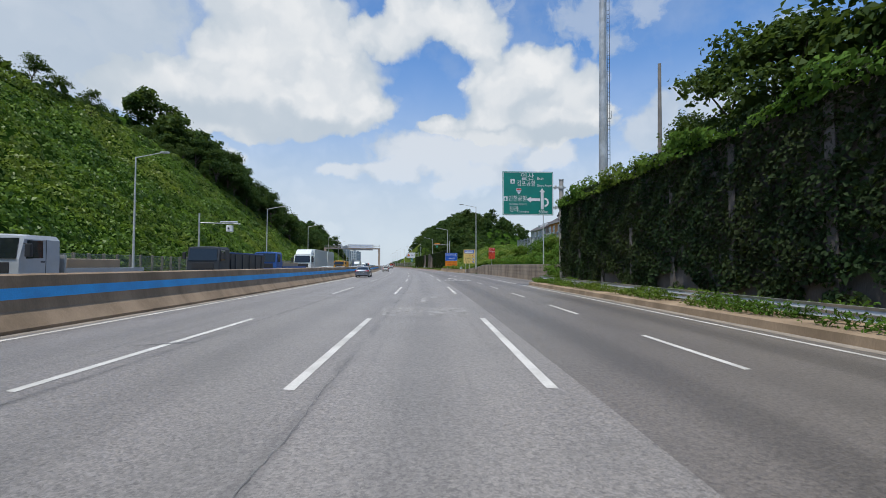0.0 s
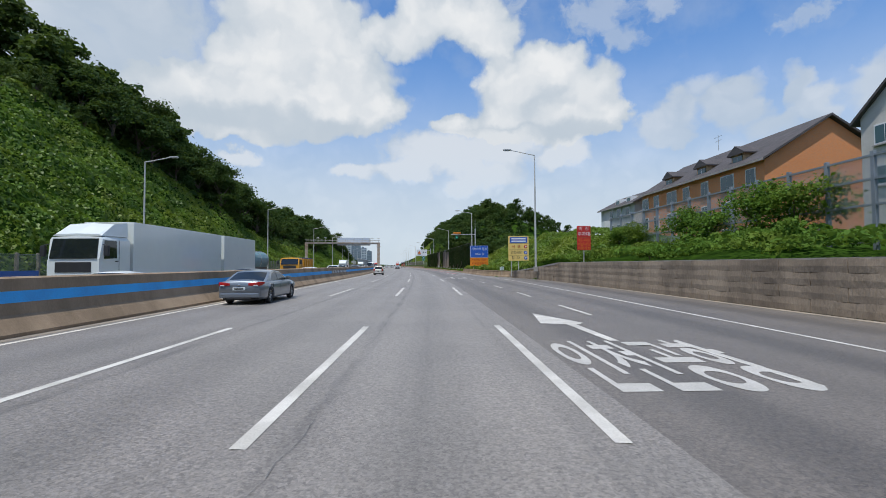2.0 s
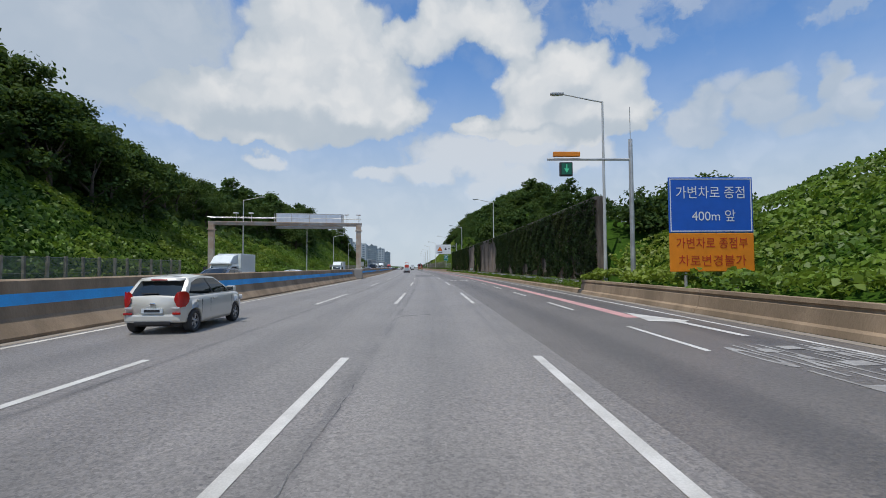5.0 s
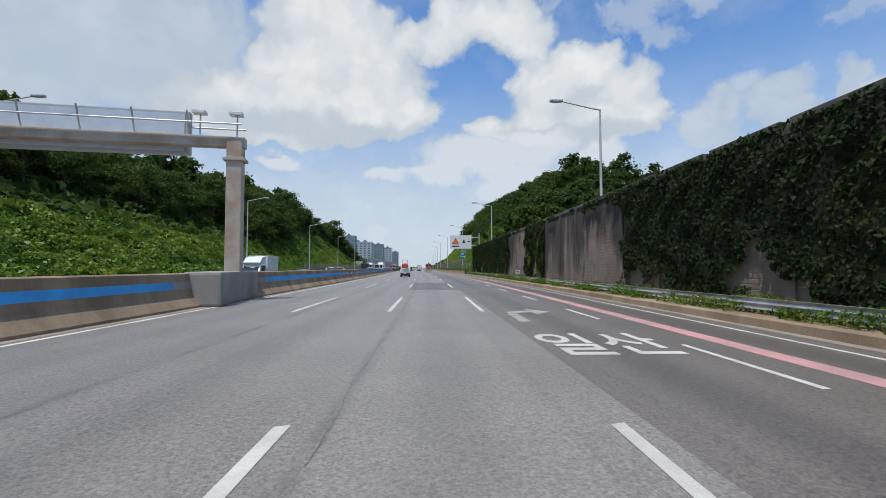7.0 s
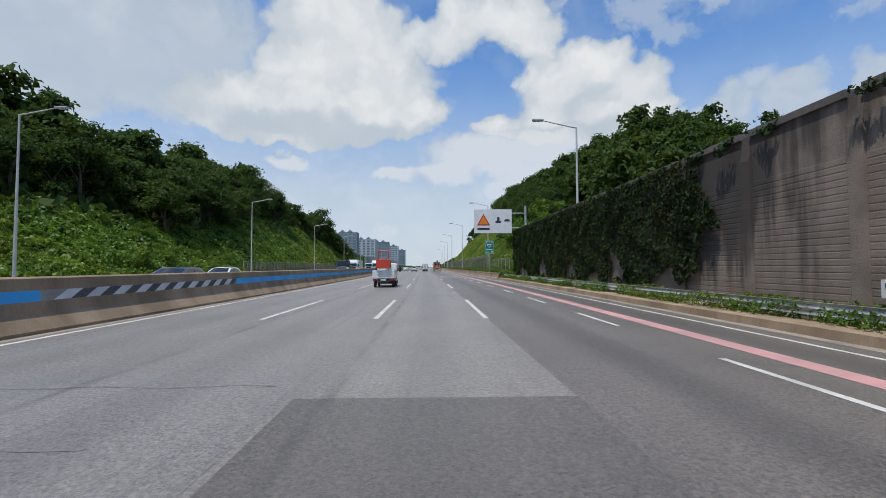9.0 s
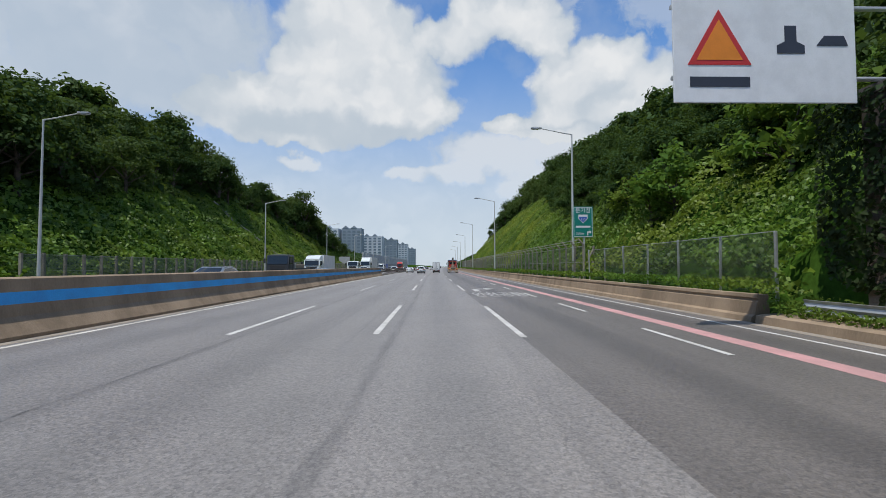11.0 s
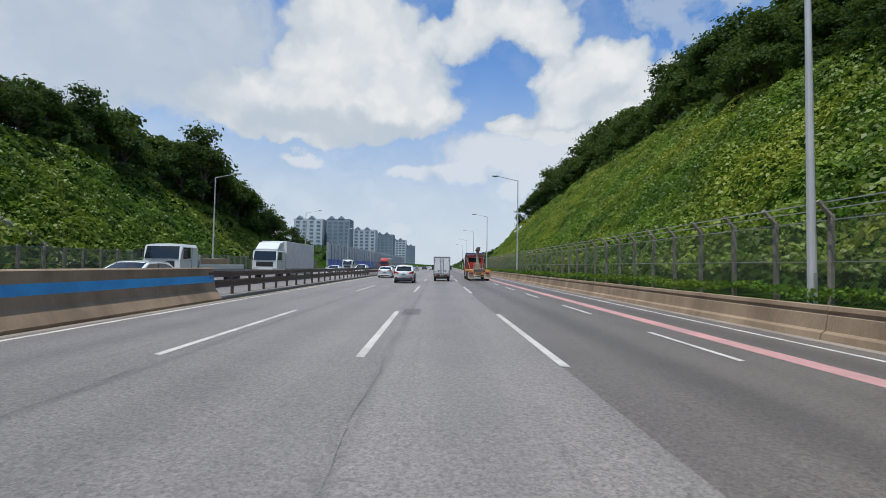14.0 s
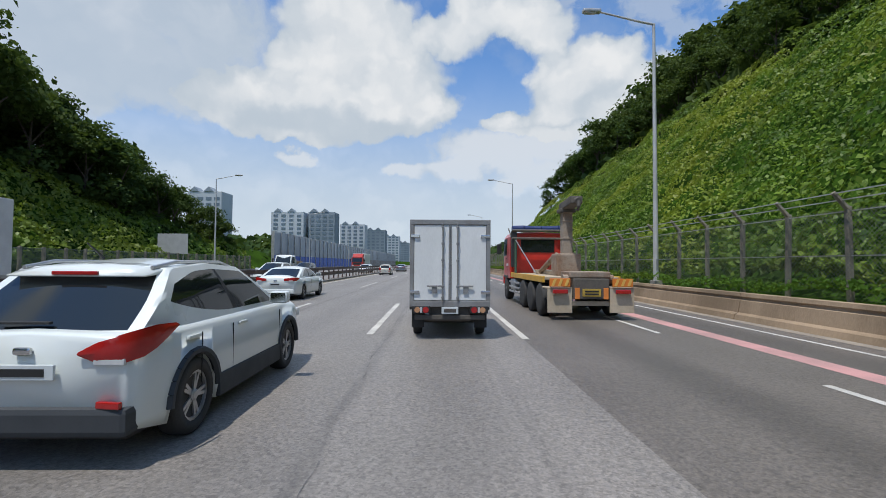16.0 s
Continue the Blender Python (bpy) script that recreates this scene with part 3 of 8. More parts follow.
def build_ground():
    ss = np.concatenate([np.array([-390.0, -200, -100]), np.arange(-60, 34, 3.0), [34.4, 35.4, 37.0], np.arange(40, 470, 3.0), [500, 560, 650, 800, 1100, 1600, 2200, 2950]])
    ds = np.concatenate([[-2500, -1200, -500, -220, -150, -120], np.arange(-100, -31.5, 2.3), [-31.3, -29, -20, -9.8, 0, 8.9, 9.2, 9.5, 10.4, 11.25, 11.45, 11.55, 12.4, 12.55],
                         np.arange(13.5, 60, 1.8), [66, 80, 100, 130, 220, 500, 1200, 2500]])
    S, D = np.meshgrid(ss, ds, indexing="ij")
    Z = rough_ground(S, D)
    far = np.clip((np.abs(D) - 130) / 120, 0, 1)
    Z = Z * (1 - far) - 0.5 * far
    X, Y = along(S, D)
    n, c = S.shape
    verts = np.stack([X, Y, Z], -1).reshape(-1, 3)
    faces = [(i * c + j, i * c + j + 1, (i + 1) * c + j + 1, (i + 1) * c + j) for i in range(n - 1) for j in range(c - 1)]
    ob = solid("ground", verts, faces, M_EARTH, smooth=True)
    tagged(ob, "dark earth under green plants on cut slopes", "ground", kind="structure")


build_ground()


# ---- carriageways ----
def verge(s):
    """The right edge of the asphalt."""
    return lerp(s, -80, 8.75, 36, 8.75, 37.5, 11.6, 50, 12.2, 83, 12.35, 89, 11.9, 96.5, 10.85, 100, 9.9, 104, 9.05, 112, 8.75, 2000, 8.75)


def edge_right(s):
    return lerp(s, -80, 7.9, 30, 8.0, 50, 8.2, 86, 8.7, 100, 8.2, 112, 7.75, 2000, 7.75)


def seam(s):
    """The joint between the pale lanes and the darker outer lane."""
    return lerp(s, -80, 2.16, 100, 2.2, 170, 2.05, 215, 1.68, 2000, 1.64)


road = strip("road", -9.62, seam, -300, 1500, 0.0, M_ROAD, 3.0, cuts=3)
tagged(road, "pale worn asphalt of a busy expressway carriageway", "road", kind="structure")
road_side = strip("road", seam, verge, -300, 1500, 0.0, M_ROAD_DARK, 3.0, cuts=2)
tagged(road_side, "darker newer asphalt of the outer expressway lane", "road", kind="structure")
road_west = strip("road", -28.4, -10.95, -300, 1500, 0.0, M_ROAD, 6.0, cuts=3)
tagged(road_west, "pale asphalt of the opposite expressway carriageway", "road", kind="structure")


def overlay(name, a, b, s0, s1, material, label, z=0.004, step=4.0):
    ob = strip(name, a, b, s0, s1, z, material, step)
    return tagged(ob, label, "road marking" if "line" in name or "marking" in name else "road patch", kind="structure")


overlay("road_patch", -1.7, lambda s: seam(s) + 0.02, 181.5, 196.6, M_PATCH, "dark resurfaced patch in the grey asphalt lane")
overlay("road_patch", -1.55, -0.93, 312.3, 314.2, M_PATCH, "small square dark repair patch in the asphalt", step=1)
overlay("road_patch", -8.9, -1.8, 186.0, 198.0, asphalt("asphalt_concrete", (0.238, 0.220, 0.198), (0.195, 0.182, 0.164), 0, 0.7), "pale grooved concrete patch across two lanes", 0.003)
overlay("gutter_line", edge_right, lambda s: edge_right(s) + 0.13, -60, 600, M_MARK, "thin white solid line along the outer lane", 0.004, 3)
overlay("edge_line", -9.13, -8.97, -60, 900, M_EDGE, "cream solid line beside the median barrier", 0.004, 3)
overlay("bus_line", 5.95, 6.42, 119, 600, M_PINK, "pink solid guide line beside the shoulder", 0.004, 3)
overlay("gutter", lambda s: verge(s) - 0.35, verge, -60, 500, M_DIRT, "dusty concrete gutter at the roadside", 0.005, 2)
overlay("gutter", -9.62, -9.3, -60, 500, M_DIRT, "dusty strip along the foot of the median barrier", 0.005, 3)
for d in (-14.5, -18.0, -21.5, -25.0):
    overlay("lane_line", d - 0.07, d + 0.07, -60, 600, M_MARK, "white line between lanes of the opposite carriageway", 0.004, 6)


def crack(points, width, label):
    """A sealed crack: a thin ragged dark line through (s, d) points."""
    verts, faces = [], []
    for i, (s, d) in enumerate(points):
        w = width * random.choice((0.25, 0.4, 0.6, 0.9, 1.5))
        a = points[max(0, i - 1)]
        b = points[min(len(points) - 1, i + 1)]
        ds, dd = b[0] - a[0], b[1] - a[1]
        n = math.hypot(ds, dd) or 1
        for k in (-1, 1):
            verts.append((*along(s + k * w * -dd / n, d + k * w * ds / n), 0.0075))
    faces = [(2 * i, 2 * i + 1, 2 * i + 3, 2 * i + 2) for i in range(len(points) - 1)]
    tagged(solid("sealed_crack", verts, faces, M_TAR), label, "road crack", "sealed cracks", "structure")


M_TAR = surface("crack_tar", (0.125, 0.12, 0.115), 0.85, (0.20, 0.195, 0.188), 2.5, 30, 0.3, grain=0.5)


def cracks():
    def run(s0, s1, d, w, wob):
        q, pts, o = s0, [], 0.0
        while q < s1:
            o = max(-wob, min(wob, 0.96 * o + random.uniform(-0.022, 0.022)))
            pts.append((q, d + o))
            q += random.uniform(0.09, 0.2)
        if len(pts) > 2:
            crack(pts, w, "dark ragged crack running along the lane")
    for d, w, wob in ((-1.25, 0.005, 0.1), (-4.85, 0.006, 0.14)):
        q = -20.0
        while q < 420:
            n = random.uniform(3, 9)
            if not 180 < q < 198:
                run(q, q + n, d, w, wob)
            q += n + random.uniform(1, 7)
    for s in (187, 189.2, 191.5, 193.0, 195.1, 197.2):
        pts = [(s + 0.06 * math.sin(i * 1.7), -8.6 + 0.5 * i) for i in range(random.randint(9, 14))]
        crack(pts, 0.022, "straight dark joint across the concrete lanes")
    for s, d in ((8.5, -5.9), (120, -1.2)):
        crack([(s + 0.12 * i, d + 0.25 * i + random.uniform(-0.05, 0.05)) for i in range(5)], 0.06, "dark blotch on the asphalt")


cracks()


def dash_mesh(length, width, material, name="lane_marking"):
    bm = bmesh.new()
    n = 8
    for i in range(n):
        y0, y1 = length * i / n, length * (i + 1) / n
        vs = [bm.verts.new(p) for p in ((-width / 2, y0, 0), (width / 2, y0, 0), (width / 2, y1, 0), (-width / 2, y1, 0))]
        bm.faces.new(vs)
    bmesh.ops.remove_doubles(bm, verts=bm.verts, dist=1e-4)
    ends = [v for v in bm.verts if v.co.y in (0.0, length)]
    for v in ends:
        v.co.y += random.uniform(-0.05, 0.05)
    me = bpy.data.meshes.new(name)
    bm.to_mesh(me)
    bm.free()
    me.materials.append(material)
    return me


LONG = [dash_mesh(8.0, 0.16, M_MARK) for _ in range(3)]
SHORT = [dash_mesh(3.5, 0.14, M_MARK) for _ in range(3)]


def dashes():
    for d, phase, late in ((-5.27, 5.2, 5.3), (-1.735, 5.2, 5.3), (1.735, 5.2, 4.7)):
        for i in range(-2, 24):
            ob = new("lane_marking", LONG[i % 3])
            ob.matrix_basis = stand(20 * i + (late if i > 11 else phase), d, 0.006)
            tagged(ob, "long white painted dash between expressway lanes", "lane marking", "lane dashes", "structure")
    for i in range(-4, 60):
        ob = new("lane_marking", SHORT[i % 3])
        ob.matrix_basis = stand(lerp(i, -4, -34.3, 2, 14.3, 5, 38.6, 7, 55.4, 10, 80.5, 12, 97.1, 20, 162.6, 21, 170.8, 23, 187.1, 24, 195.3, 33, 266.2, 34, 273.5, 39, 313.3, 60, 483.0), 5.1, 0.006)
        tagged(ob, "short white painted dash beside the outer lane", "lane marking", "short lane dashes", "structure")


dashes()


# ---- median ----
def median():
    low = [(-9.62, 0.0), (-9.62, 0.09), (-9.92, 0.50), (-9.98, 0.78), (-10.55, 0.78), (-10.62, 0.50), (-10.95, 0.09), (-10.95, 0.0)]
    barrier = thing("median_barrier", Matrix(), "stained concrete median barrier with a painted blue band", "barrier", kind="structure")
    sweep("barrier_foot", low, -60, 317, M_CONC_BROWN, 3, barrier, label="brown stained lower concrete")
    sweep("painted_band", [(-9.98, 0.78), (-10.02, 1.06), (-10.51, 1.06), (-10.55, 0.78)], -60, 90.2, M_BLUE_BAND, 3, barrier, label="faded blue painted band")
    sweep("painted_band", [(-9.98, 0.78), (-10.02, 1.06), (-10.51, 1.06), (-10.55, 0.78)], 100.5, 166, M_BLUE_BAND, 3, barrier, label="faded blue painted band")
    sweep("painted_band", [(-9.98, 0.78), (-10.02, 1.06), (-10.51, 1.06), (-10.55, 0.78)], 176, 202.8, M_BLUE_BAND, 3, barrier, label="faded blue painted band")
    sweep("painted_band", [(-9.98, 0.78), (-10.02, 1.06), (-10.51, 1.06), (-10.55, 0.78)], 214.6, 317, M_BLUE_BAND, 3, barrier, label="faded blue painted band")
    sweep("barrier_top", [(-10.02, 1.06), (-10.06, 1.36), (-10.12, 1.40), (-10.41, 1.40), (-10.47, 1.36), (-10.51, 1.06)], -60, 317, M_CONC_BROWN, 3, barrier)
    for a, b in ((90.2, 100.5), (166, 176), (202.8, 214.6)):
        sweep("barrier_panel", [(-9.98, 0.78), (-10.02, 1.06), (-10.51, 1.06), (-10.55, 0.78)], a, b, M_CONC, 2, barrier)
    white = surface("stripe_white", (0.62, 0.63, 0.62), 0.6, (0.5, 0.5, 0.5), 1, 40, grain=0.15)
    black = surface("stripe_black", (0.05, 0.055, 0.06), 0.6, (0.07, 0.07, 0.07), 1, 40, grain=0.15)
    for a, b in ((90.6, 100.2), (203.2, 214.2)):
        n = int((b - a) / 0.55)
        for i in range(n):
            s = a + 0.55 * i
            vs = [(*along(s + u, -9.968 - 0.04 * (w - 0.79) / 0.27), w) for u, w in ((0, 0.79), (0.55, 0.79), (1.05, 1.05), (0.5, 1.05))]
            back = [(*along(s + u, -9.99 - 0.04 * (w - 0.79) / 0.27), w) for u, w in ((0, 0.79), (0.55, 0.79), (1.05, 1.05), (0.5, 1.05))]
            solid("stripe", vs + back, [(3, 2, 1, 0), (4, 5, 6, 7), (0, 1, 5, 4), (1, 2, 6, 5), (2, 3, 7, 6), (3, 0, 4, 7)], black if i % 2 else white, barrier)
    rail = thing("median_guardrail", Matrix(), "dark brown steel median guardrail on many posts", "guardrail", kind="structure")
    for z0, z1, t in ((0.98, 1.2, 0.05), (0.52, 0.80, 0.07)):
        for d in (-10.05, -10.62):
            sweep("rail", [(d + t, z0), (d + t * 0.4, (z0 * 2 + z1) / 3), (d + t, (z0 + z1 * 2) / 3), (d + t * 0.8, z1), (d - t, z1), (d - t, z0)], 316.6, 470, M_RUST, 3, rail)
    sweep("kerb", [(-9.75, 0.0), (-9.75, 0.12), (-10.95, 0.12), (-10.95, 0.0)], 317.02, 560, M_CONC, 4, rail)
    post = part("post", boxed(-0.06, 0.06, -0.05, 0.05, 0.12, 1.15, bevel=0.012), M_RUST, rail)
    post.matrix_basis = stand(317.5, -10.33)
    for i in range(1, 75):
        again("post", post, rail, stand(317.5 + 2.0 * i, -10.33))


median()


# ---- the edge of the opposite carriageway: low barrier, fence ----
def fence_run(s0, s1, d, base, top, material, cream, name, label, lean=0.0, step=2.0, wires=(), group=""):
    f = thing(name, Matrix(), label, "fence", group, "structure")
    n = int((s1 - s0) / step)
    post = None
    for i in range(n + 1):
        s = s0 + step * i
        m = stand(s, d + random.uniform(-0.03, 0.03), base + random.uniform(-0.03, 0.03))
        if post is None:
            h = top - base
            pw = 0.06 if lean else 0.04 if d > 0 else 0.095
            bm = bmesh.new()
            block(bm, -pw, pw, -pw, pw, -0.8, h - (0.35 if lean else 0), 0.015)
            if lean:
                rod(bm, (0, 0, h - 0.42), (lean, 0, h), 0.075, 0.06, 6)
            post = part("post", bm, cream, f)
            post.matrix_basis = m
        else:
            again("post", post, f, m @ pose(0, 0, 0, random.uniform(-1.2, 1.2), random.uniform(-1.2, 1.2), 0))
    nz = base + (top - base) * (0.84 if lean else 0.97)
    ss = np.arange(s0, s1 + 0.1, 2.0)
    verts, uvs = [], []
    for s in ss:
        x, y = along(s, d - 0.08 if d > 0 else d + 0.08)
        verts += [(x, y, base), (x, y, nz)]
        uvs += [(s, 0), (s, nz - base)]
    solid("netting", verts, [(2 * i, 2 * i + 2, 2 * i + 3, 2 * i + 1) for i in range(len(ss) - 1)], material, f, uvs=uvs)
    for w in wires:
        dd, z = w
        sweep("wire", [(d + dd - 0.014, z - 0.014), (d + dd + 0.014, z - 0.014), (d + dd + 0.014, z + 0.014), (d + dd - 0.014, z + 0.014)], s0, s1, M_STEEL, 2, f)
    return f


sweep_low = [(-28.4, 0.0), (-28.42, 0.65), (-28.75, 0.65), (-28.8, 0.0)]
tagged(sweep("roadside_barrier", sweep_low, -60, 470, M_CONC, 4), "low concrete barrier along the opposite carriageway", "barrier", kind="structure")
for a, b in ((-40, 60), (60, 162), (268, 340), (340, 408)):
    fence_run(a, b, -30.4, 0.0, 2.7, M_NET, M_POST_CREAM, "chain_link_fence", "chain-link fence on pale posts below the planted slope",
              wires=((0, 2.6), (0, 1.35)), group="roadside fences")


# ---- the near side, stretch by stretch ----
def guardrail(s0, s1, d, z, label):
    g = thing("guardrail", Matrix(), label, "guardrail", kind="structure")
    t = 0.04
    sweep("rail", [(d - t, z), (d + t * 0.2, z + 0.08), (d - t, z + 0.16), (d + t * 0.2, z + 0.24), (d - t, z + 0.32), (d + t, z + 0.32), (d + t, z)], s0, s1, M_STEEL, 2, g)
    post = None
    for i in range(int((s1 - s0) / 4) + 1):
        m = stand(s0 + 4 * i, d + 0.1)
        if post is None:
            post = part("post", rods(((0, 0, -0.2), (0, 0, z + 0.3), 0.06), sides=8), M_STEEL, g)
            post.matrix_basis = m
        else:
            again("post", post, g, m)


guardrail(-40, 36.5, 9.6, 0.42, "weathered steel guardrail in front of the ivy wall")
guardrail(134, 246, 9.35, 0.42, "weathered steel guardrail in front of the noise wall")
KERB = [(8.75, 0.0), (8.78, 0.22), (8.95, 0.26), (10.55, 0.34), (10.75, 0.0)]
tagged(sweep("kerb", KERB, -60, 36.8, M_CONC_BROWN, 2), "stained concrete kerb with a planted verge", "kerb", kind="structure")
tagged(sweep("kerb", KERB, 132, 247, M_CONC_BROWN, 2), "stained concrete kerb with a planted verge", "kerb", kind="structure")


def low_barrier(s0, s1, shift=None):
    prof = [(8.75, 0.0), (8.8, 0.16), (8.9, 0.22), (8.96, 0.58), (9.0, 0.61), (9.0, 0.66), (8.96, 0.70), (8.98, 0.80), (9.3, 0.80), (9.35, 0.0)]
    b = thing("concrete_barrier", Matrix(), "low stained concrete barrier at the road edge", "barrier", kind="structure")
    n = int((s1 - s0) / 10)
    for i in range(n):
        a, c = s0 + (s1 - s0) * i / n, s0 + (s1 - s0) * (i + 1) / n - 0.03
        sweep("barrier_section", prof, a, c, M_CONC_BROWN, 2, b, shift)


low_barrier(96.7, 132, lambda s: lerp(s, 96.7, 2.05, 100, 1.25, 104, 0.35, 110, 0.1, 132, 0.0))
low_barrier(247.2, 470)


def face_line(s):
    """The foot of the stone wall."""
    return lerp(s, 36.9, 11.9, 50, 12.25, 83, 12.35, 89, 11.95, 96.7, 10.8)


def stone_wall():
    w = thing("retaining_wall", Matrix(), "low grey retaining wall of coursed split-face blocks", "retaining wall", kind="structure")
    tops = lambda s: lerp(s, 36.9, 1.74, 83, 1.76, 96.7, 0.74)
    ss = np.arange(36.9, 96.9, 1.195)
    verts = []
    for s in ss:
        for dd, z in ((0.05, 0.0), (0.05, tops(s) - 0.02), (0.7, tops(s) - 0.02), (0.7, -0.3)):
            verts.append((*along(s, face_line(s) + dd), z))
    solid("backing", verts, [(4 * i + j, 4 * i + j + 1, 4 * i + j + 5, 4 * i + j + 4) for i in range(len(ss) - 1) for j in range(3)] + [(0, 1, 2, 3)], M_CONC_BROWN, w)
    coping = []
    for s in ss:
        t = tops(s)
        for dd, z in ((0.02, t - 0.12), (0.02, t + 0.03), (0.55, t + 0.03), (0.55, t - 0.12)):
            coping.append((*along(s, face_line(s) + dd), z))
    solid("coping", coping, [(4 * i + j, 4 * i + (j + 1) % 4, 4 * i + (j + 1) % 4 + 4, 4 * i + j + 4) for i in range(len(ss) - 1) for j in range(4)]
          + [(0, 1, 2, 3), tuple(len(coping) - 1 - j for j in range(4))], M_CONC, w)
    stone = surface("split_stone", (0.35, 0.275, 0.20), 0.9, (0.19, 0.148, 0.108), 0.5, 14, 0.8, grain=0.3, rand=0.07, stretch=(1, 1, 0.4))
    shapes = []
    for v in range(5):
        bm = bmesh.new()
        cols = 8
        rows = []
        for r in range(3):
            rows.append([bm.verts.new((-0.09 + random.uniform(-0.008, 0.008) * (r == 1) - 0.012 * (r == 1), -1.305 + 2.61 * c / cols,
                                       0.001 + 0.428 * r / 2 + (0.02 * math.sin(c * 1.1 + v * 1.7) if r == 2 else 0))) for c in range(cols + 1)])
        back = [[bm.verts.new((0.17, q.co.y, q.co.z)) for q in row] for row in rows]
        for r in range(2):
            for c in range(cols):
                bm.faces.new((rows[r][c], rows[r + 1][c], rows[r + 1][c + 1], rows[r][c + 1]))
        for c in range(cols):
            bm.faces.new((rows[2][c], back[2][c], back[2][c + 1], rows[2][c + 1]))
            bm.faces.new((rows[0][c + 1], back[0][c + 1], back[0][c], rows[0][c]))
        for r in range(2):
            bm.faces.new((rows[r][0], back[r][0], back[r + 1][0], rows[r + 1][0]))
            bm.faces.new((rows[r + 1][cols], back[r + 1][cols], back[r][cols], rows[r][cols]))
        me = bpy.data.meshes.new("stone_block")
        bm.to_mesh(me)
        bm.free()
        me.materials.append(stone)
        shapes.append(me)
    for row in range(4):
        z = 0.02 + 0.43 * row
        s = 38.3 + (1.3 if row % 2 else 0)
        while s < 96:
            if z + 0.36 < tops(s + 1.3) + 0.02:
                turn = math.degrees(math.atan2(face_line(s - 0.5) - face_line(s + 0.5), 1.0))
                ob = new("stone_block", random.choice(shapes))
                ob.parent = w
                ob.matrix_basis = stand(s, face_line(s) + 0.05 + 0.008 * row, z, turn)
            s += 2.62


stone_wall()


def noise_walls():
    w = thing("noise_wall", Matrix(), "tall dark concrete wall overgrown with ivy", "noise wall", kind="structure")
    n = 24
    for i in range(n):
        a = -60 + 94.6 * i / n
        sweep("panel", [(11.0, 0.0), (11.0, 6.55), (11.35, 6.55), (11.35, 0.0)], a + 0.04, a + 94.6 / n - 0.04, M_CONC_DARK, 2, w)
        if i:
            sweep("pilaster", [(10.9, 0.0), (10.9, 6.6), (11.4, 6.6), (11.4, 0.0)], a - 0.16, a + 0.16, M_CONC_DARK, 1, w)
    w = thing("noise_wall", Matrix(), "tall brown ribbed concrete noise wall with ivy patches", "noise wall", kind="structure")
    n = 28
    for i in range(n):
        a, b = 134 + 4.0 * i, 138 + 4.0 * i
        top = 6.0
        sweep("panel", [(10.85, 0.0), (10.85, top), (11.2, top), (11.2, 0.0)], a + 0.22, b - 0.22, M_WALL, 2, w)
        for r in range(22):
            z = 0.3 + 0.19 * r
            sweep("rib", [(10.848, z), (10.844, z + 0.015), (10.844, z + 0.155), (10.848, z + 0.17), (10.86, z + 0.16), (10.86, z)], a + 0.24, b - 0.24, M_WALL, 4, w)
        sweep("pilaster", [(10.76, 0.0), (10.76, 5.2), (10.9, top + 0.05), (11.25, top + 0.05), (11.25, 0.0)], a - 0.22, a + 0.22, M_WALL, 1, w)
        sweep("cap", [(10.78, top), (10.78, top + 0.22), (11.28, top + 0.22), (11.28, top)], a + 0.22, b - 0.22, M_CONC_DARK, 4, w)


noise_walls()

fence_run(248.4, 265.6, 10.5, 0.75, 2.75, M_NET_FINE, M_STEEL, "chain_link_fence", "low chain-link fence with a pipe top rail before the green slope", step=2.85, wires=((0, 2.72),))
fence_run(266.4, 430, 10.4, 0.75, 3.55, M_NET_FINE, M_POST_CREAM, "chain_link_fence", "chain-link fence with leaning post tops below the green slope",
          lean=-0.38, step=2.05, wires=((0, 3.05), (-0.2, 3.33), (-0.36, 3.5), (0, 1.9)))


# ---- street lamps ----
def street_lamp():
    e = thing("street_lamp", Matrix(), "tall grey steel street lamp with one bent arm", "street lamp", "expressway street lamps")
    part("pole", rods(((0, 0, 0), (0, 0, 12.0), 0.12, 0.06), sides=12), M_LAMP, e, smooth=False)
    part("base", boxed(-0.2, 0.2, -0.2, 0.2, -0.4, 0.12, bevel=0.03), M_CONC, e)
    part("door", boxed(-0.05, 0.05, -0.125, -0.1, 0.6, 1.1, bevel=0.01), M_STEEL, e)
    part("arm", rods(((0.05, 0, 11.97), (-0.6, 0, 12.08), 0.055, 0.05), ((-0.6, 0, 12.08), (-2.6, 0, 12.5), 0.05, 0.04)), M_LAMP, e)
    bm = boxed(-3.35, -2.5, -0.14, 0.14, 12.44, 12.6, bevel=0.05)
    part("head", bm, M_STEEL, e)
    bm = boxed(-3.25, -2.75, -0.1, 0.1, 12.40, 12.45, bevel=0.01)
    part("lens", bm, M_CLEAR, e)
    return e


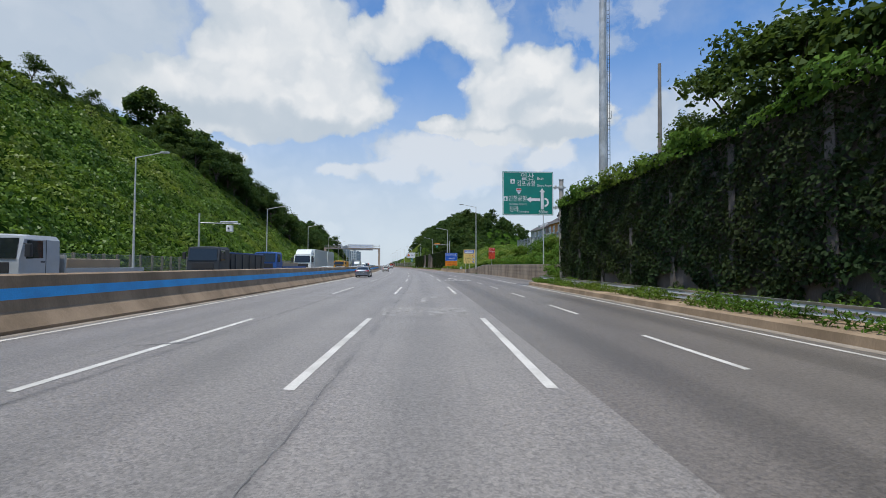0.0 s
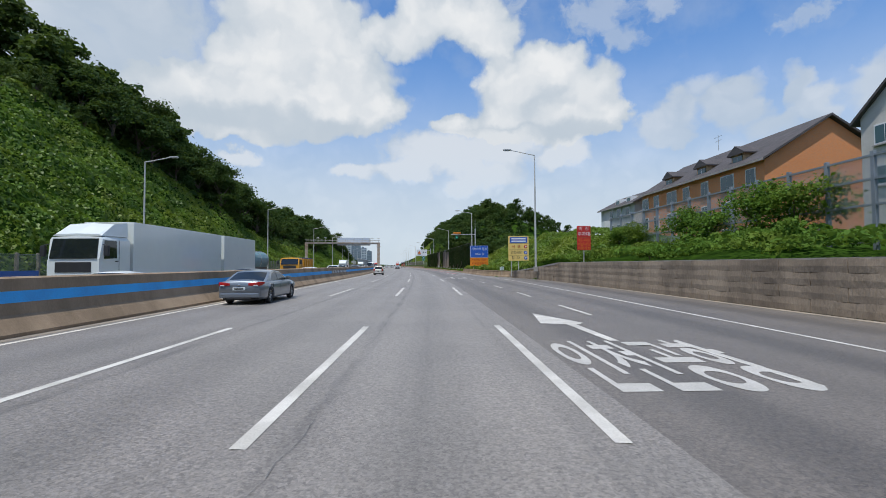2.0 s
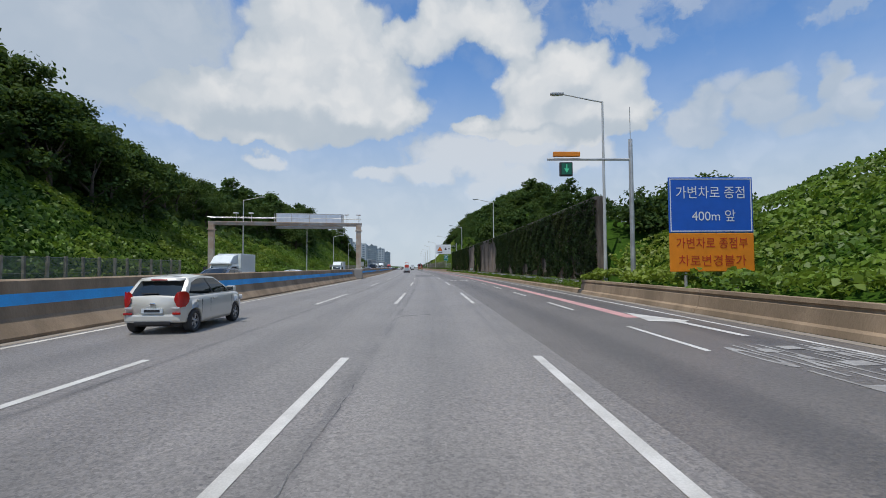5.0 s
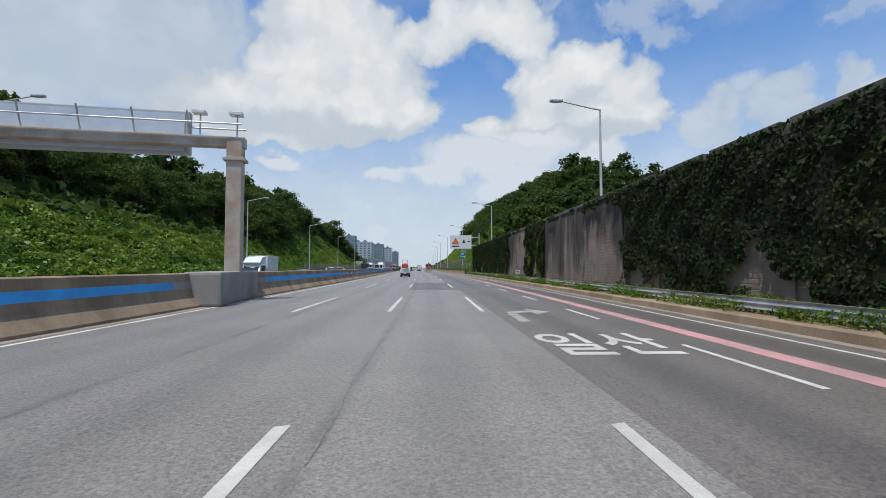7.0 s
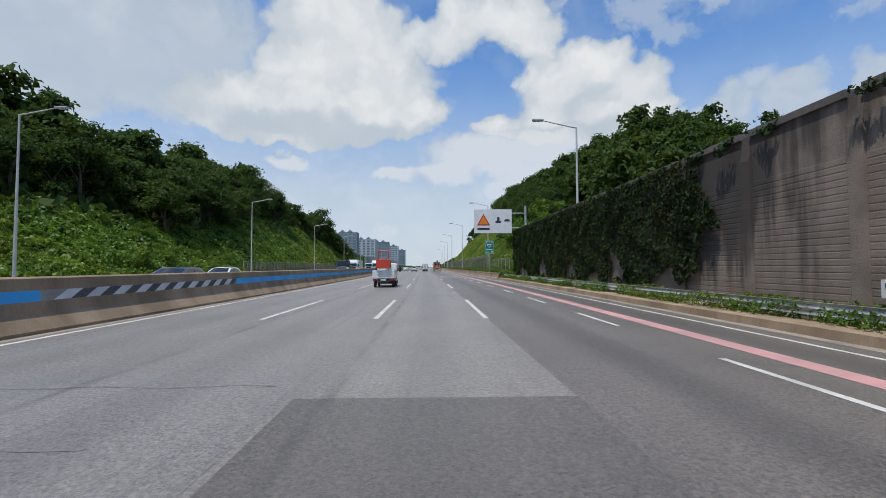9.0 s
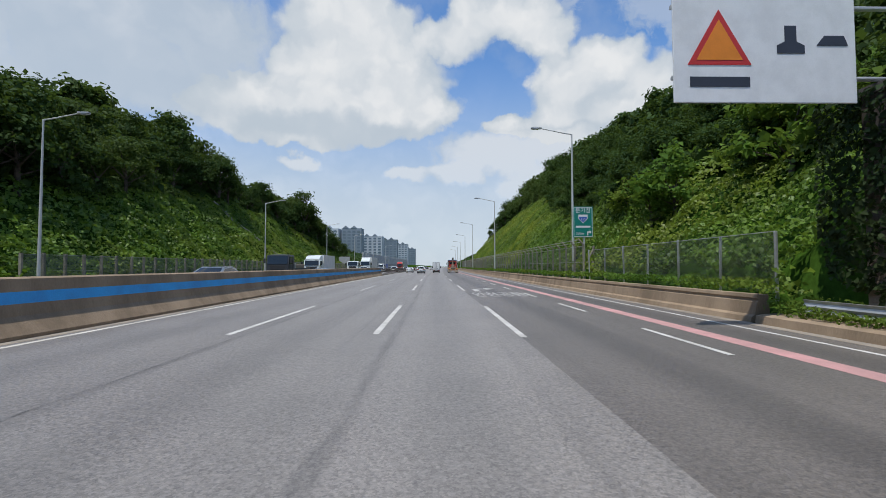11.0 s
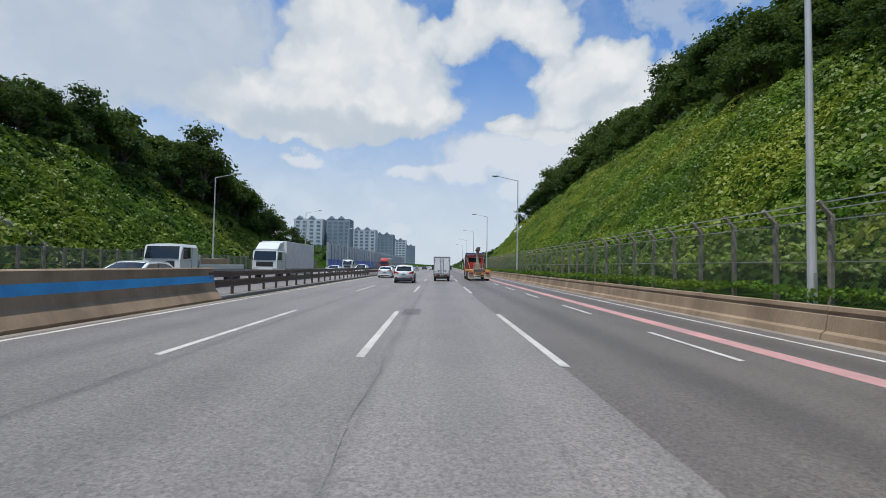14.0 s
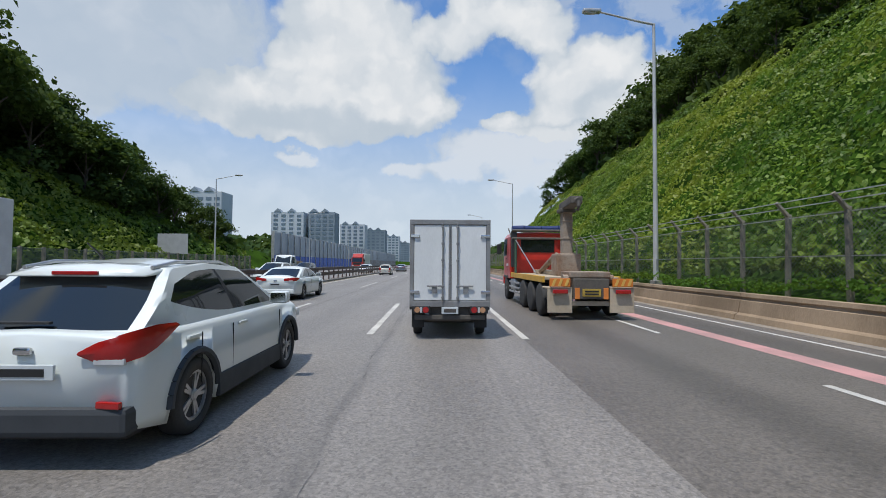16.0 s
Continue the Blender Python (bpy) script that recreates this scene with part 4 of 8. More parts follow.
def lamps():
    lamp = street_lamp()
    lamp.matrix_basis = stand(88.3, 11.65, 1.25)
    copy_thing(lamp, stand(46.3, 12.7, 1.6) @ Matrix.Diagonal((0.6, 0.6, 0.645, 1)))
    for s, d, z in ((-0.5, 10.7, 0.2), (133.3, 11.0, 0.2), (177.4, 11.0, 0.0), (224, 11.0, 0.0), (271, 11.1, 0.5), (309.5, 9.9, 0.5),
                    (355.4, 9.8, 0.8), (395.8, 9.9, 0.5), (440, 9.9, 0.5), (484, 9.9, 0.3), (530, 9.9, 0.2)):
        if s > 10:
            copy_thing(lamp, stand(s, d, z, random.uniform(-2, 2)))
    for s in (3, 46.5, 89.7, 131.2, 179.1, 223.8, 268.1, 312.4, 355.3, 394.1, 437, 480):
        copy_thing(lamp, stand(s, -29.2, 0.55, 180 + random.uniform(-2, 2)))


lamps()


# ---- plants ----
rng = np.random.default_rng(7)


def leaf_sheet(name, places, normals, size, material, label, category="plants", tilt=0.7, slim=1.0, droop=0.25):
    """Many bent leaves, one on each place, as ONE mesh of kind stuff."""
    n = len(places)
    nrm = normals + rng.normal(0, tilt, (n, 3))
    nrm /= np.linalg.norm(nrm, axis=1, keepdims=True) + 1e-9
    ref = rng.normal(0, 1, (n, 3))
    u = np.cross(nrm, ref)
    u /= np.linalg.norm(u, axis=1, keepdims=True) + 1e-9
    v = np.cross(nrm, u)
    k = size * rng.uniform(0.55, 1.35, (n, 1))
    a = places - u * k * 0.5
    b = places - v * k * 0.36 * slim + nrm * k * droop * 0.3
    c = places + u * k * 0.6 - nrm * k * droop
    d = places + v * k * 0.36 * slim + nrm * k * droop * 0.3
    verts = np.stack([a, b, c, d], 1).reshape(-1, 3)
    me = bpy.data.meshes.new(name)
    me.vertices.add(4 * n)
    me.vertices.foreach_set("co", verts.astype(np.float32).ravel())
    me.loops.add(4 * n)
    me.loops.foreach_set("vertex_index", np.arange(4 * n, dtype=np.int32))
    me.polygons.add(n)
    me.polygons.foreach_set("loop_start", np.arange(0, 4 * n, 4, dtype=np.int32))
    me.update(calc_edges=True)
    me.materials.append(material)
    ob = new(name, me)
    return tagged(ob, label, category, kind="stuff") if label else ob


def clump(s, d, cell=1.7):
    """Height of rounded heaps of growth, and the way their sides lean, for points of a slope."""
    best = np.zeros(len(s))
    ls, ld = np.zeros(len(s)), np.zeros(len(s))
    gi, gj = np.floor(s / cell), np.floor(d / cell)
    for a in (-1, 0, 1):
        for b in (-1, 0, 1):
            i, j = gi + a, gj + b
            r1 = np.mod(np.sin(i * 127.1 + j * 311.7) * 43758.5453, 1.0)
            r2 = np.mod(np.sin(i * 269.5 + j * 183.3) * 28001.8384, 1.0)
            r3 = np.mod(np.sin(i * 73.7 + j * 97.1) * 17371.327, 1.0)
            ps, pd = (s - (i + r1) * cell), (d - (j + r2) * cell)
            big = cell * (0.55 + 0.5 * r3)
            q = (ps * ps + pd * pd) / big ** 2
            h = np.where(q < 1, (0.45 + 0.55 * r3) * np.sqrt(np.clip(1 - q, 0, 1)), 0)
            take = h > best
            best = np.where(take, h, best)
            ls = np.where(take, ps / big, ls)
            ld = np.where(take, pd / big, ld)
    return best, ls, ld


def slope_plants(name, s0, s1, d0, d1, per_m2, size, material, label, lift=0.25, keep=None, tilt=0.7, humps=0.5):
    """Creeping plants over the ground between two lines, in heaps that cast shadows on one another."""
    lo = min(d0(s0), d0(s1), d0((s0 + s1) / 2)) if callable(d0) else d0
    hi = max(d1(s0), d1(s1), d1((s0 + s1) / 2)) if callable(d1) else d1
    n = int((s1 - s0) * abs(hi - lo) * per_m2)
    s = rng.uniform(s0, s1, n)
    d = rng.uniform(lo, hi, n)
    ok = np.ones(n, bool)
    if callable(d0):
        ok &= d > np.array([d0(v) for v in s])
    if callable(d1):
        ok &= d < np.array([d1(v) for v in s])
    if keep is not None:
        ok &= keep(s, d)
    s, d = s[ok], d[ok]
    heap = 0.5 + 0.5 * np.sin(s * 1.3 + 2.2 * np.sin(d * 0.9)) * np.sin(d * 1.7 + 1.8 * np.sin(s * 0.55))
    heap2 = 0.5 + 0.5 * np.sin(s * 3.7 + 1.9 * np.sin(d * 2.3)) * np.sin(d * 4.1 + 1.5 * np.sin(s * 2.7))
    z = rough_ground(s, d)
    gs = (rough_ground(s + 0.5, d) - z) / 0.5
    gd = (rough_ground(s, d + 0.5) - z) / 0.5
    up, lean_s, lean_d = clump(s * 0.8, d * 1.3, 2.1 if hi < 0 else 1.6)
    z = z + lift * rng.uniform(0.0, 1.0, len(s)) + humps * (heap * 0.45 + heap2 * 0.2)
    x, y = along(s, d)
    h = np.interp(s, S_AXIS, H_AXIS)
    nx, ny = -gd, -gs
    normal = np.stack([nx * np.cos(h) - ny * np.sin(h), nx * np.sin(h) + ny * np.cos(h), np.ones(len(s))], -1)
    normal /= np.linalg.norm(normal, axis=1, keepdims=True)
    where = np.stack([x, y, z], -1) + normal * (up * humps * (1.35 if hi < 0 else 1.15))[:, None]
    normal[:, 0] += lean_d * 0.8
    normal[:, 1] += lean_s * 0.8
    return leaf_sheet(name, where, normal, size, material, label, tilt=tilt)


def wall_ivy(name, s0, s1, d, z0, z1, per_m2, size, material, label, mask, thick=0.28):
    n = int((s1 - s0) * (z1 - z0) * per_m2)
    s, z = rng.uniform(s0, s1, n), rng.uniform(z0, z1, n)
    ok = mask(s, z)
    s, z = s[ok], z[ok]
    bulge = 0.5 + 0.5 * np.sin(s * 1.9 + 1.4 * np.sin(z * 1.3)) * np.sin(z * 2.1 + s * 0.6)
    out = thick * bulge * rng.uniform(0.2, 1.0, len(s))
    x, y = along(s, d - out)
    h = np.interp(s, S_AXIS, H_AXIS)
    normal = np.stack([-np.cos(h), -np.sin(h), 0.35 + 0 * h], -1)
    return leaf_sheet(name, np.stack([x, y, z], -1), normal, size, material, label, tilt=0.45)


def wave(a, b, c=0.0):
    return np.sin(a * 0.9 + 1.7 * np.sin(b * 0.7 + c)) * np.sin(b * 1.1 + 1.3 * np.sin(a * 0.5 + c))


# planted cut slope on the west side
edge_w = lambda s: -31.3 - float(crest_left(s) / steep_left(s)) - lerp(s, 60, 9.0, 105, 1.5)
for a, b, per in ((-20, 30, 21), (30, 80, 22), (80, 130, 22), (130, 176, 22)):
    slope_plants("creeping_vines", a, b, edge_w, lambda s: -31.0, per, 0.43, M_KUDZU, "dense green creeping vines covering a steep cut slope", tilt=0.6, humps=0.85)
slope_plants("creeping_vines", 176, 268, lambda s: -45.0, lambda s: -29.6, 22, 0.4, M_KUDZU, "rough green weeds and vines on a low bank", tilt=0.8, humps=1.0)
for a, b in ((268, 330), (330, 412)):
    slope_plants("creeping_vines", a, b, edge_w, lambda s: -31.0, 24, 0.42, M_KUDZU, "dense green creeping vines covering a steep cut slope", tilt=0.6, humps=0.85)
slope_plants("undergrowth", -20, 412, lambda s: -68.0, lambda s: -31.3 - float(crest_left(s) / steep_left(s)), 0.8, 1.5, M_TREE, "dark undergrowth on the wooded hill", tilt=0.9, humps=1.2)
slope_plants("undergrowth", 10, 112, lambda s: -84.0, lambda s: -31.3 - float(crest_left(s) / steep_left(s)) - 4.0, 2.6, 0.8, M_KUDZU, "green vines and scrub on the flat hilltop", tilt=0.9, humps=1.0)
# east side
slope_plants("bank_plants", 37.5, 92, lambda s: 12.65, lambda s: 24.0, 42, 0.25, M_SHRUB, "low green shrubs and weeds on the bank above the stone wall", tilt=0.8, humps=0.5)
slope_plants("creeping_vines", 86, 134, lambda s: lerp(s, 86, 12.8, 96.5, 11.5, 100, 10.8, 104, 9.9, 112, 9.5, 134, 9.45), lambda s: 24.0, 50, 0.26, M_KUDZU, "broad-leaved green vines heaped on a roadside mound", tilt=0.6, humps=0.6)
for a, b, per in ((247.5, 300, 68), (300, 350, 84), (350, 430, 58)):
    slope_plants("creeping_vines", a, b, lambda s: 10.7, lambda s: 12.4 + float(crest_right(s)) / 1.05, per, 0.22, M_KUDZU if a < 290 else M_KUDZU_FRESH, "bright green creeping vines on a steep cut slope behind the fence", tilt=0.6, humps=0.8)
slope_plants("undergrowth", 247, 430, lambda s: 11.4 + float(crest_right(s)) / 1.05, lambda s: 56.0, 1.2, 1.4, M_TREE, "dark undergrowth on the wooded hill", tilt=0.9, humps=1.2)
slope_plants("weeds", 247.3, 430, lambda s: 9.38, lambda s: 10.9, 90, 0.13, M_SHRUB, "weeds growing behind the concrete barrier", tilt=0.9, humps=0.25)
slope_plants("undergrowth", 230, 248, lambda s: 17.0, lambda s: 50.0, 1.2, 1.4, M_TREE, "dark undergrowth on the wooded hill", tilt=0.9, humps=1.2)


def verge_grass(s0, s1, label):
    n = int((s1 - s0) * 1.0 * 420)
    s, d = rng.uniform(s0, s1, n), rng.uniform(8.98, 10.3, n)
    ok = wave(s * 1.2, d * 2) > -0.45
    s, d = s[ok], d[ok]
    z = 0.27 + 0.05 * (d - 9) + rng.uniform(0.02, 0.5, len(s)) * (0.45 + 0.55 * (wave(s, d * 3, 1.0) + 1) / 2)
    x, y = along(s, d)
    nrm = np.stack([rng.normal(-0.5, 0.6, len(s)), rng.normal(0, 0.8, len(s)), rng.uniform(0.2, 1, len(s))], -1)
    leaf_sheet("weeds", np.stack([x, y, z], -1), nrm, 0.13, M_SHRUB, label, tilt=0.5, slim=0.6)


verge_grass(-30, 36.8, "green weeds along the kerb below the ivy wall")
verge_grass(132, 247, "green weeds along the kerb below the noise wall")
# ivy on the wall faces: their shade is part of the leaf colour
wall_ivy("ivy", -40, 34.9, 10.95, 0.4, 6.9, 170, 0.17, M_IVY_SHADED, "dark ivy with shade in its colour, hanging over a tall concrete wall",
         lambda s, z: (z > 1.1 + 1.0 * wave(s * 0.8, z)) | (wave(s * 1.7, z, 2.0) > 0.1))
wall_ivy("ivy", -40, 34.9, 10.9, 6.2, 7.6, 140, 0.19, M_SHRUB, "lighter ivy spilling over the top of a tall wall", lambda s, z: z < 6.9 + 0.6 * wave(s, z), 0.7)
bare = lambda s: ((s > 174) & (s < 190.5)) | ((s > 198) & (s < 208.5))
wall_ivy("ivy", 134, 247, 10.72, 0.4, 6.1, 130, 0.185, M_IVY_SHADED, "dark ivy with shade in its colour, climbing a brown noise wall",
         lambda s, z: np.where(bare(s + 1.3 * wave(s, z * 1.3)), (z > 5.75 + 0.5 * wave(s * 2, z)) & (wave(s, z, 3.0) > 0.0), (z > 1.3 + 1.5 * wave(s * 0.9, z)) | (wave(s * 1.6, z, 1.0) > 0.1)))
wall_ivy("ivy", 191, 198, 10.66, 0.4, 4.6, 50, 0.18, M_SHRUB, "green ivy patch on a brown noise wall", lambda s, z: wave(s * 1.3, z * 1.2) > 0.62)


def tree_meshes(kind, height, wide, leaves, leaf, seed, low=0.28):
    """Trunk and crown of a broad-leaved tree: lobes of leaf clumps on limbs, with gaps between them."""
    r = np.random.default_rng(seed)
    bm = bmesh.new()
    rod(bm, (0, 0, -0.8), (0.1, 0.05, height * 0.42), 0.05 * height ** 0.75, 0.03 * height ** 0.75, 7)
    lobes = []
    for i in range(9):
        a = i * 2.4 + r.uniform(-0.4, 0.4)
        t = r.uniform(low + 0.08, 0.92)
        reach = wide * (1.0 - 0.75 * abs(t - 0.48)) * r.uniform(0.45, 0.85) * (1 if t < 0.85 else 0.4)
        p = np.array([math.cos(a) * reach, math.sin(a) * reach, height * t])
        lobes.append((p, wide * r.uniform(0.34, 0.55)))
        if t < 0.8:
            rod(bm, (0.08, 0.04, height * min(0.4, t * 0.55)), tuple(p * np.array([0.85, 0.85, 0.96])), 0.02 * height ** 0.75, 0.008 * height ** 0.75, 5)
    lobes.append((np.array([0, 0, height * 0.72]), wide * 0.6))
    trunk = bpy.data.meshes.new("trunk")
    bm.to_mesh(trunk)
    bm.free()
    trunk.materials.append(M_BARK)
    pts, nrm = [], []
    weights = np.array([b ** 2 for _, b in lobes])
    weights /= weights.sum()
    clumps = max(20, leaves // 22)
    for c in range(clumps):
        p, b = lobes[r.choice(len(lobes), p=weights)]
        v = r.normal(0, 1, 3)
        v /= np.linalg.norm(v)
        v[2] = abs(v[2]) * 1.2 - 0.5
        q = p + v * b * r.uniform(0.7, 1.05) * np.array([1, 1, 0.8])
        k = leaves // clumps
        pts.append(q + r.normal(0, 0.24 + 0.03 * height, (k, 3)) * np.array([1, 1, 0.55]))
        nrm.append(np.tile(v * 0.7 + np.array([0, 0, 0.8]), (k, 1)))
    ob = leaf_sheet("crown", np.concatenate(pts), np.concatenate(nrm), leaf, kind, "", tilt=0.55)
    crown = ob.data
    bpy.data.objects.remove(ob)
    return trunk, crown


TREES = [tree_meshes(M_TREE, h, w, 2500, 0.43, i, low=0.0) for i, (h, w) in enumerate(((9, 3.3), (10.5, 3.6), (8, 3.4), (11.5, 3.4), (9.5, 3.9)))]
THICKET = [tree_meshes(M_SHRUB, 4.4, 2.5, 3200, 0.24, 60 + i, low=0.0) for i in range(2)]
BUSHES = [tree_meshes(M_SHRUB, h, w, 900, 0.34, 20 + i, low=0.02) for i, (h, w) in enumerate(((3.4, 1.9), (4.2, 2.1), (2.8, 2.0)))]
FINE = [tree_meshes(M_TREE, h, w, 3800, 0.38, 40 + i, low=0.0) for i, (h, w) in enumerate(((8, 3.2), (9.5, 3.4), (7, 3.0)))]


def plant(meshes, s, d, scale, label, name="tree", category="tree", group="hillside trees", z=None):
    z = float(rough_ground(s, d)) if z is None else z
    e = thing(name, stand(s, d, z, random.uniform(0, 360)) @ Matrix.Diagonal((scale, scale, scale * random.uniform(0.9, 1.12), 1)), label, category, group)
    for n, me in zip(("trunk", "crown"), meshes):
        ob = new(n, me)
        ob.parent = e
    return e


def grove(name, spots, label):
    """Trees too far in to be told apart: their leaves as one mesh."""
    pts = []
    for s, d, k in spots:
        me = random.choice(TREES)[1]
        co = np.empty(len(me.vertices) * 3, np.float32)
        me.vertices.foreach_get("co", co)
        co = co.reshape(-1, 4, 3)[::4]
        a = random.uniform(0, 6.28)
        turn = np.array([[math.cos(a), -math.sin(a), 0], [math.sin(a), math.cos(a), 0], [0, 0, 1]])
        mid = co.mean(1, keepdims=True)
        x, y = along(s, d)
        pts.append(((mid + (co - mid) * 2.0) @ turn.T) * k + np.array([float(x), float(y), float(rough_ground(s, d))]))
    v = np.concatenate(pts)
    n = len(v)
    me = bpy.data.meshes.new(name)
    me.vertices.add(4 * n)
    me.vertices.foreach_set("co", v.astype(np.float32).ravel())
    me.loops.add(4 * n)
    me.loops.foreach_set("vertex_index", np.arange(4 * n, dtype=np.int32))
    me.polygons.add(n)
    me.polygons.foreach_set("loop_start", np.arange(0, 4 * n, 4, dtype=np.int32))
    me.update(calc_edges=True)
    me.materials.append(M_TREE)
    tagged(new(name, me), label, "woods", kind="stuff")


def woods():
    tall = "leafy dark green tree on the wooded hillside"
    deep = []
    for s in np.arange(-14, 412, 5.0):
        top = 31.3 + float(crest_left(s) / steep_left(s))
        for k, off in enumerate((0.8, 5.0, 9.0, 13.5, 19.0)):
            if k > 3 and s > 330 or k > 1 and s < 108:
                continue
            if s < 112 and k == 0 and random.random() < (0.45 if s < 100 else 0.3):
                continue
            if s < 95 and k == 1 and random.random() < 0.35:
                continue
            size = random.uniform(0.7, 1.05) * (0.58 if s < 112 else 0.95)
            size *= lerp(s, 236, 0.85, 252, 1.0, 260, 1.3, 284, 1.3, 292, 1.0, 309, 0.85, 314, 1.45, 334, 1.4, 339, 0.9, 362, 0.85, 372, 1.3, 390, 1.3, 398, 1.0, 412, 0.7)
            if 112 < s < 180:
                size *= 1.4
            if 180 < s < 262:
                off += 6.0
                size *= 1.08
            at = (s + random.uniform(-2, 2), -top - off + random.uniform(-1.2, 1.2))
            if k < 2:
                plant(random.choice(TREES), *at, size, tall)
            else:
                deep.append((*at, size))
                deep.append((at[0] + 2.5, at[1] - 1.5, size * 0.9))
    for s in np.arange(249, 432, 4.6):
        top = 11.4 + float(crest_right(s)) / 1.05
        for k, off in enumerate((1.0, 5.0, 9.5, 14.0, 19.0)):
            if k == 4 and s > 380:
                continue
            near = s < 345
            size = random.uniform(0.7, 1.05) * (0.62 if k == 0 else 0.85) * lerp(s, 262, 0.7, 268, 0.85, 305, 1.05, 345, 1.12, 385, 1.15, 405, 1.4)
            at = (s + random.uniform(-1.6, 1.6), top + off + random.uniform(-1.2, 1.2))
            if k < 2:
                plant(random.choice(FINE if near else TREES), *at, size, tall)
            else:
                deep.append((*at, size))
    for s in np.arange(268, 326, 3.6):
        foot = lerp(s, 268, 5.0, 288, 6.6, 302, 8.4, 316, 11.2, 326, 13.5)
        for k in range(4):
            zz = foot + 2.6 * k
            if zz < float(crest_right(s)) + 1.0:
                plant(random.choice(FINE), s + random.uniform(-1.5, 1.5), 11.4 + zz / 1.05 + random.uniform(-0.6, 0.6), random.uniform(0.42, 0.66), tall)
    for s, d, k in ((252, 17.5, 1.1), (255.5, 16.8, 1.25), (258.5, 17.8, 1.2), (262.8, 15.2, 1.0), (264.5, 14.4, 0.9), (270.5, 16.2, 1.0), (275.0, 17.0, 0.8)):
        plant(random.choice(BUSHES), s, d, k, "bush smothered in broad-leaved vines on the slope", "bush", "bush", "vine bushes on the slope")
    for s in np.arange(237, 256, 3.5):
        for d in (22, 27, 33, 40):
            deep.append((s + random.uniform(-1.5, 1.5), d + random.uniform(-2, 2), random.uniform(0.6, 0.9)))
    for s in np.arange(246, 432, 6.5):
        for d in (44, 50, 56, 62, 69, 77, 86, 95):
            if d > 72 and s > 330:
                continue
            deep.append((s + random.uniform(-2, 2), d + random.uniform(-2, 2), random.uniform(0.8, 1.1) * lerp(s, 250, 0.4, 270, 0.55, 284, 1.0)))
    grove("woods", deep, "dense dark green woods on the hills")
    for s, d, k in ((135.5, 14.5, 0.72), (138, 17.5, 0.78), (141, 20, 0.75), (136, 20.5, 0.7), (134.5, 17, 0.6), (139, 23, 0.75)):
        plant(random.choice(FINE), s, d, k, "dark spreading tree at the end of the noise wall", group="trees by the noise wall", z=min(1.2, float(rough_ground(s, d))))
    # over the ivy wall
    for s, d, k in ((2, 13.0, 0.62), (6.5, 13.4, 0.70), (11, 13.2, 0.70), (14.5, 12.9, 0.66), (18.0, 13.1, 0.56), (21.0, 13.3, 0.46), (-4, 13.5, 0.7), (9, 16, 0.8), (14, 17, 0.7), (3, 17, 0.8)):
        plant(random.choice(FINE), s, d, k, "overhanging leafy tree on top of the ivy wall", group="trees on the ivy wall", z=6.0)
    for s in np.arange(20, 34.0, 2.2):
        plant(random.choice(BUSHES), s, 12.4, random.uniform(0.38, 0.55), "rounded ivy bush on top of the wall", "bush", "bush", "bushes on the ivy wall", z=6.2)
    for s, d, k in ((35.8, 11.5, 0.5), (36.6, 12.6, 0.62), (38.2, 12.0, 0.52), (39.8, 12.3, 0.56), (41.4, 12.5, 0.5), (43.0, 12.7, 0.4), (37.4, 14.2, 0.85), (40.2, 14.6, 0.8)):
        plant(random.choice(BUSHES), s, d, k, "green bush growing at the end of the ivy wall", "bush", "bush", "bushes at the wall end", z=0.0 if d < 12.35 else 1.4)
    for s, d, k in ((86.5, 20, 0.6), (83.5, 20.1, 0.62), (75.2, 20.0, 0.76), (72.6, 20, 0.8), (67.6, 19.9, 0.84), (65.0, 20.0, 0.86), (56.5, 20, 0.7)):
        plant(random.choice(THICKET), s, d, k, "thick mass of climbing vines smothering the fence", "bush", "bush", "vine masses on the bank fence")
    for s, d, k in ((47, 19.6, 0.65), (44, 20, 0.6), (88, 21, 0.75), (84, 20.5, 0.65),
                    (52, 16, 0.4), (60, 15.5, 0.4), (74, 16.5, 0.4), (90, 17, 0.6), (93, 15.5, 0.5)):
        plant(random.choice(BUSHES), s, d, k, "dense climbing vines heaped on the fence above the bank", "bush", "bush", "bushes on the bank fence")
    # scrub on the low bank to the west
    for s in np.arange(178, 268, 3.2):
        plant(random.choice(BUSHES), s, -31 - random.uniform(0, 12), random.uniform(0.4, 0.9), "rough green bush on the low bank", "bush", "bush", "bushes on the low bank")


woods()


def far_woods(name, s0, s1, d0, d1, z0, rows, label):
    """Wooded skyline far ahead, as one mass of leaf clumps over rounded hills."""
    n = rows
    s, d = rng.uniform(s0, s1, n), rng.uniform(d0, d1, n)
    hump = z0 * (0.75 + 0.25 * np.sin(s * 0.02 + 1) * np.sin(d * 0.03)) * np.clip((np.abs(d) - min(abs(d0), abs(d1))) / 22 + 0.35, 0, 1)
    z = np.maximum(hump, 0.0) * rng.uniform(0.15, 1.0, n) ** 0.45 + 1.6 * wave(s * 0.35, d * 0.3)
    x, y = along(s, d)
    leaf_sheet(name, np.stack([x, y, np.maximum(z, 0.4)], -1), np.tile([0.0, -0.4, 0.9], (n, 1)), 2.0, M_TREE, label, tilt=0.6)


far_woods("far_woods", 425, 560, 14, 60, 17.0, 10000, "dark wooded hill far ahead beside the road")
far_woods("far_woods", 415, 620, -70, -34, 9.0, 8000, "dark trees in front of far apartment blocks")
far_woods("far_woods", 700, 1150, 13, 70, 11.0, 4000, "low wooded skyline at the far end of the road")


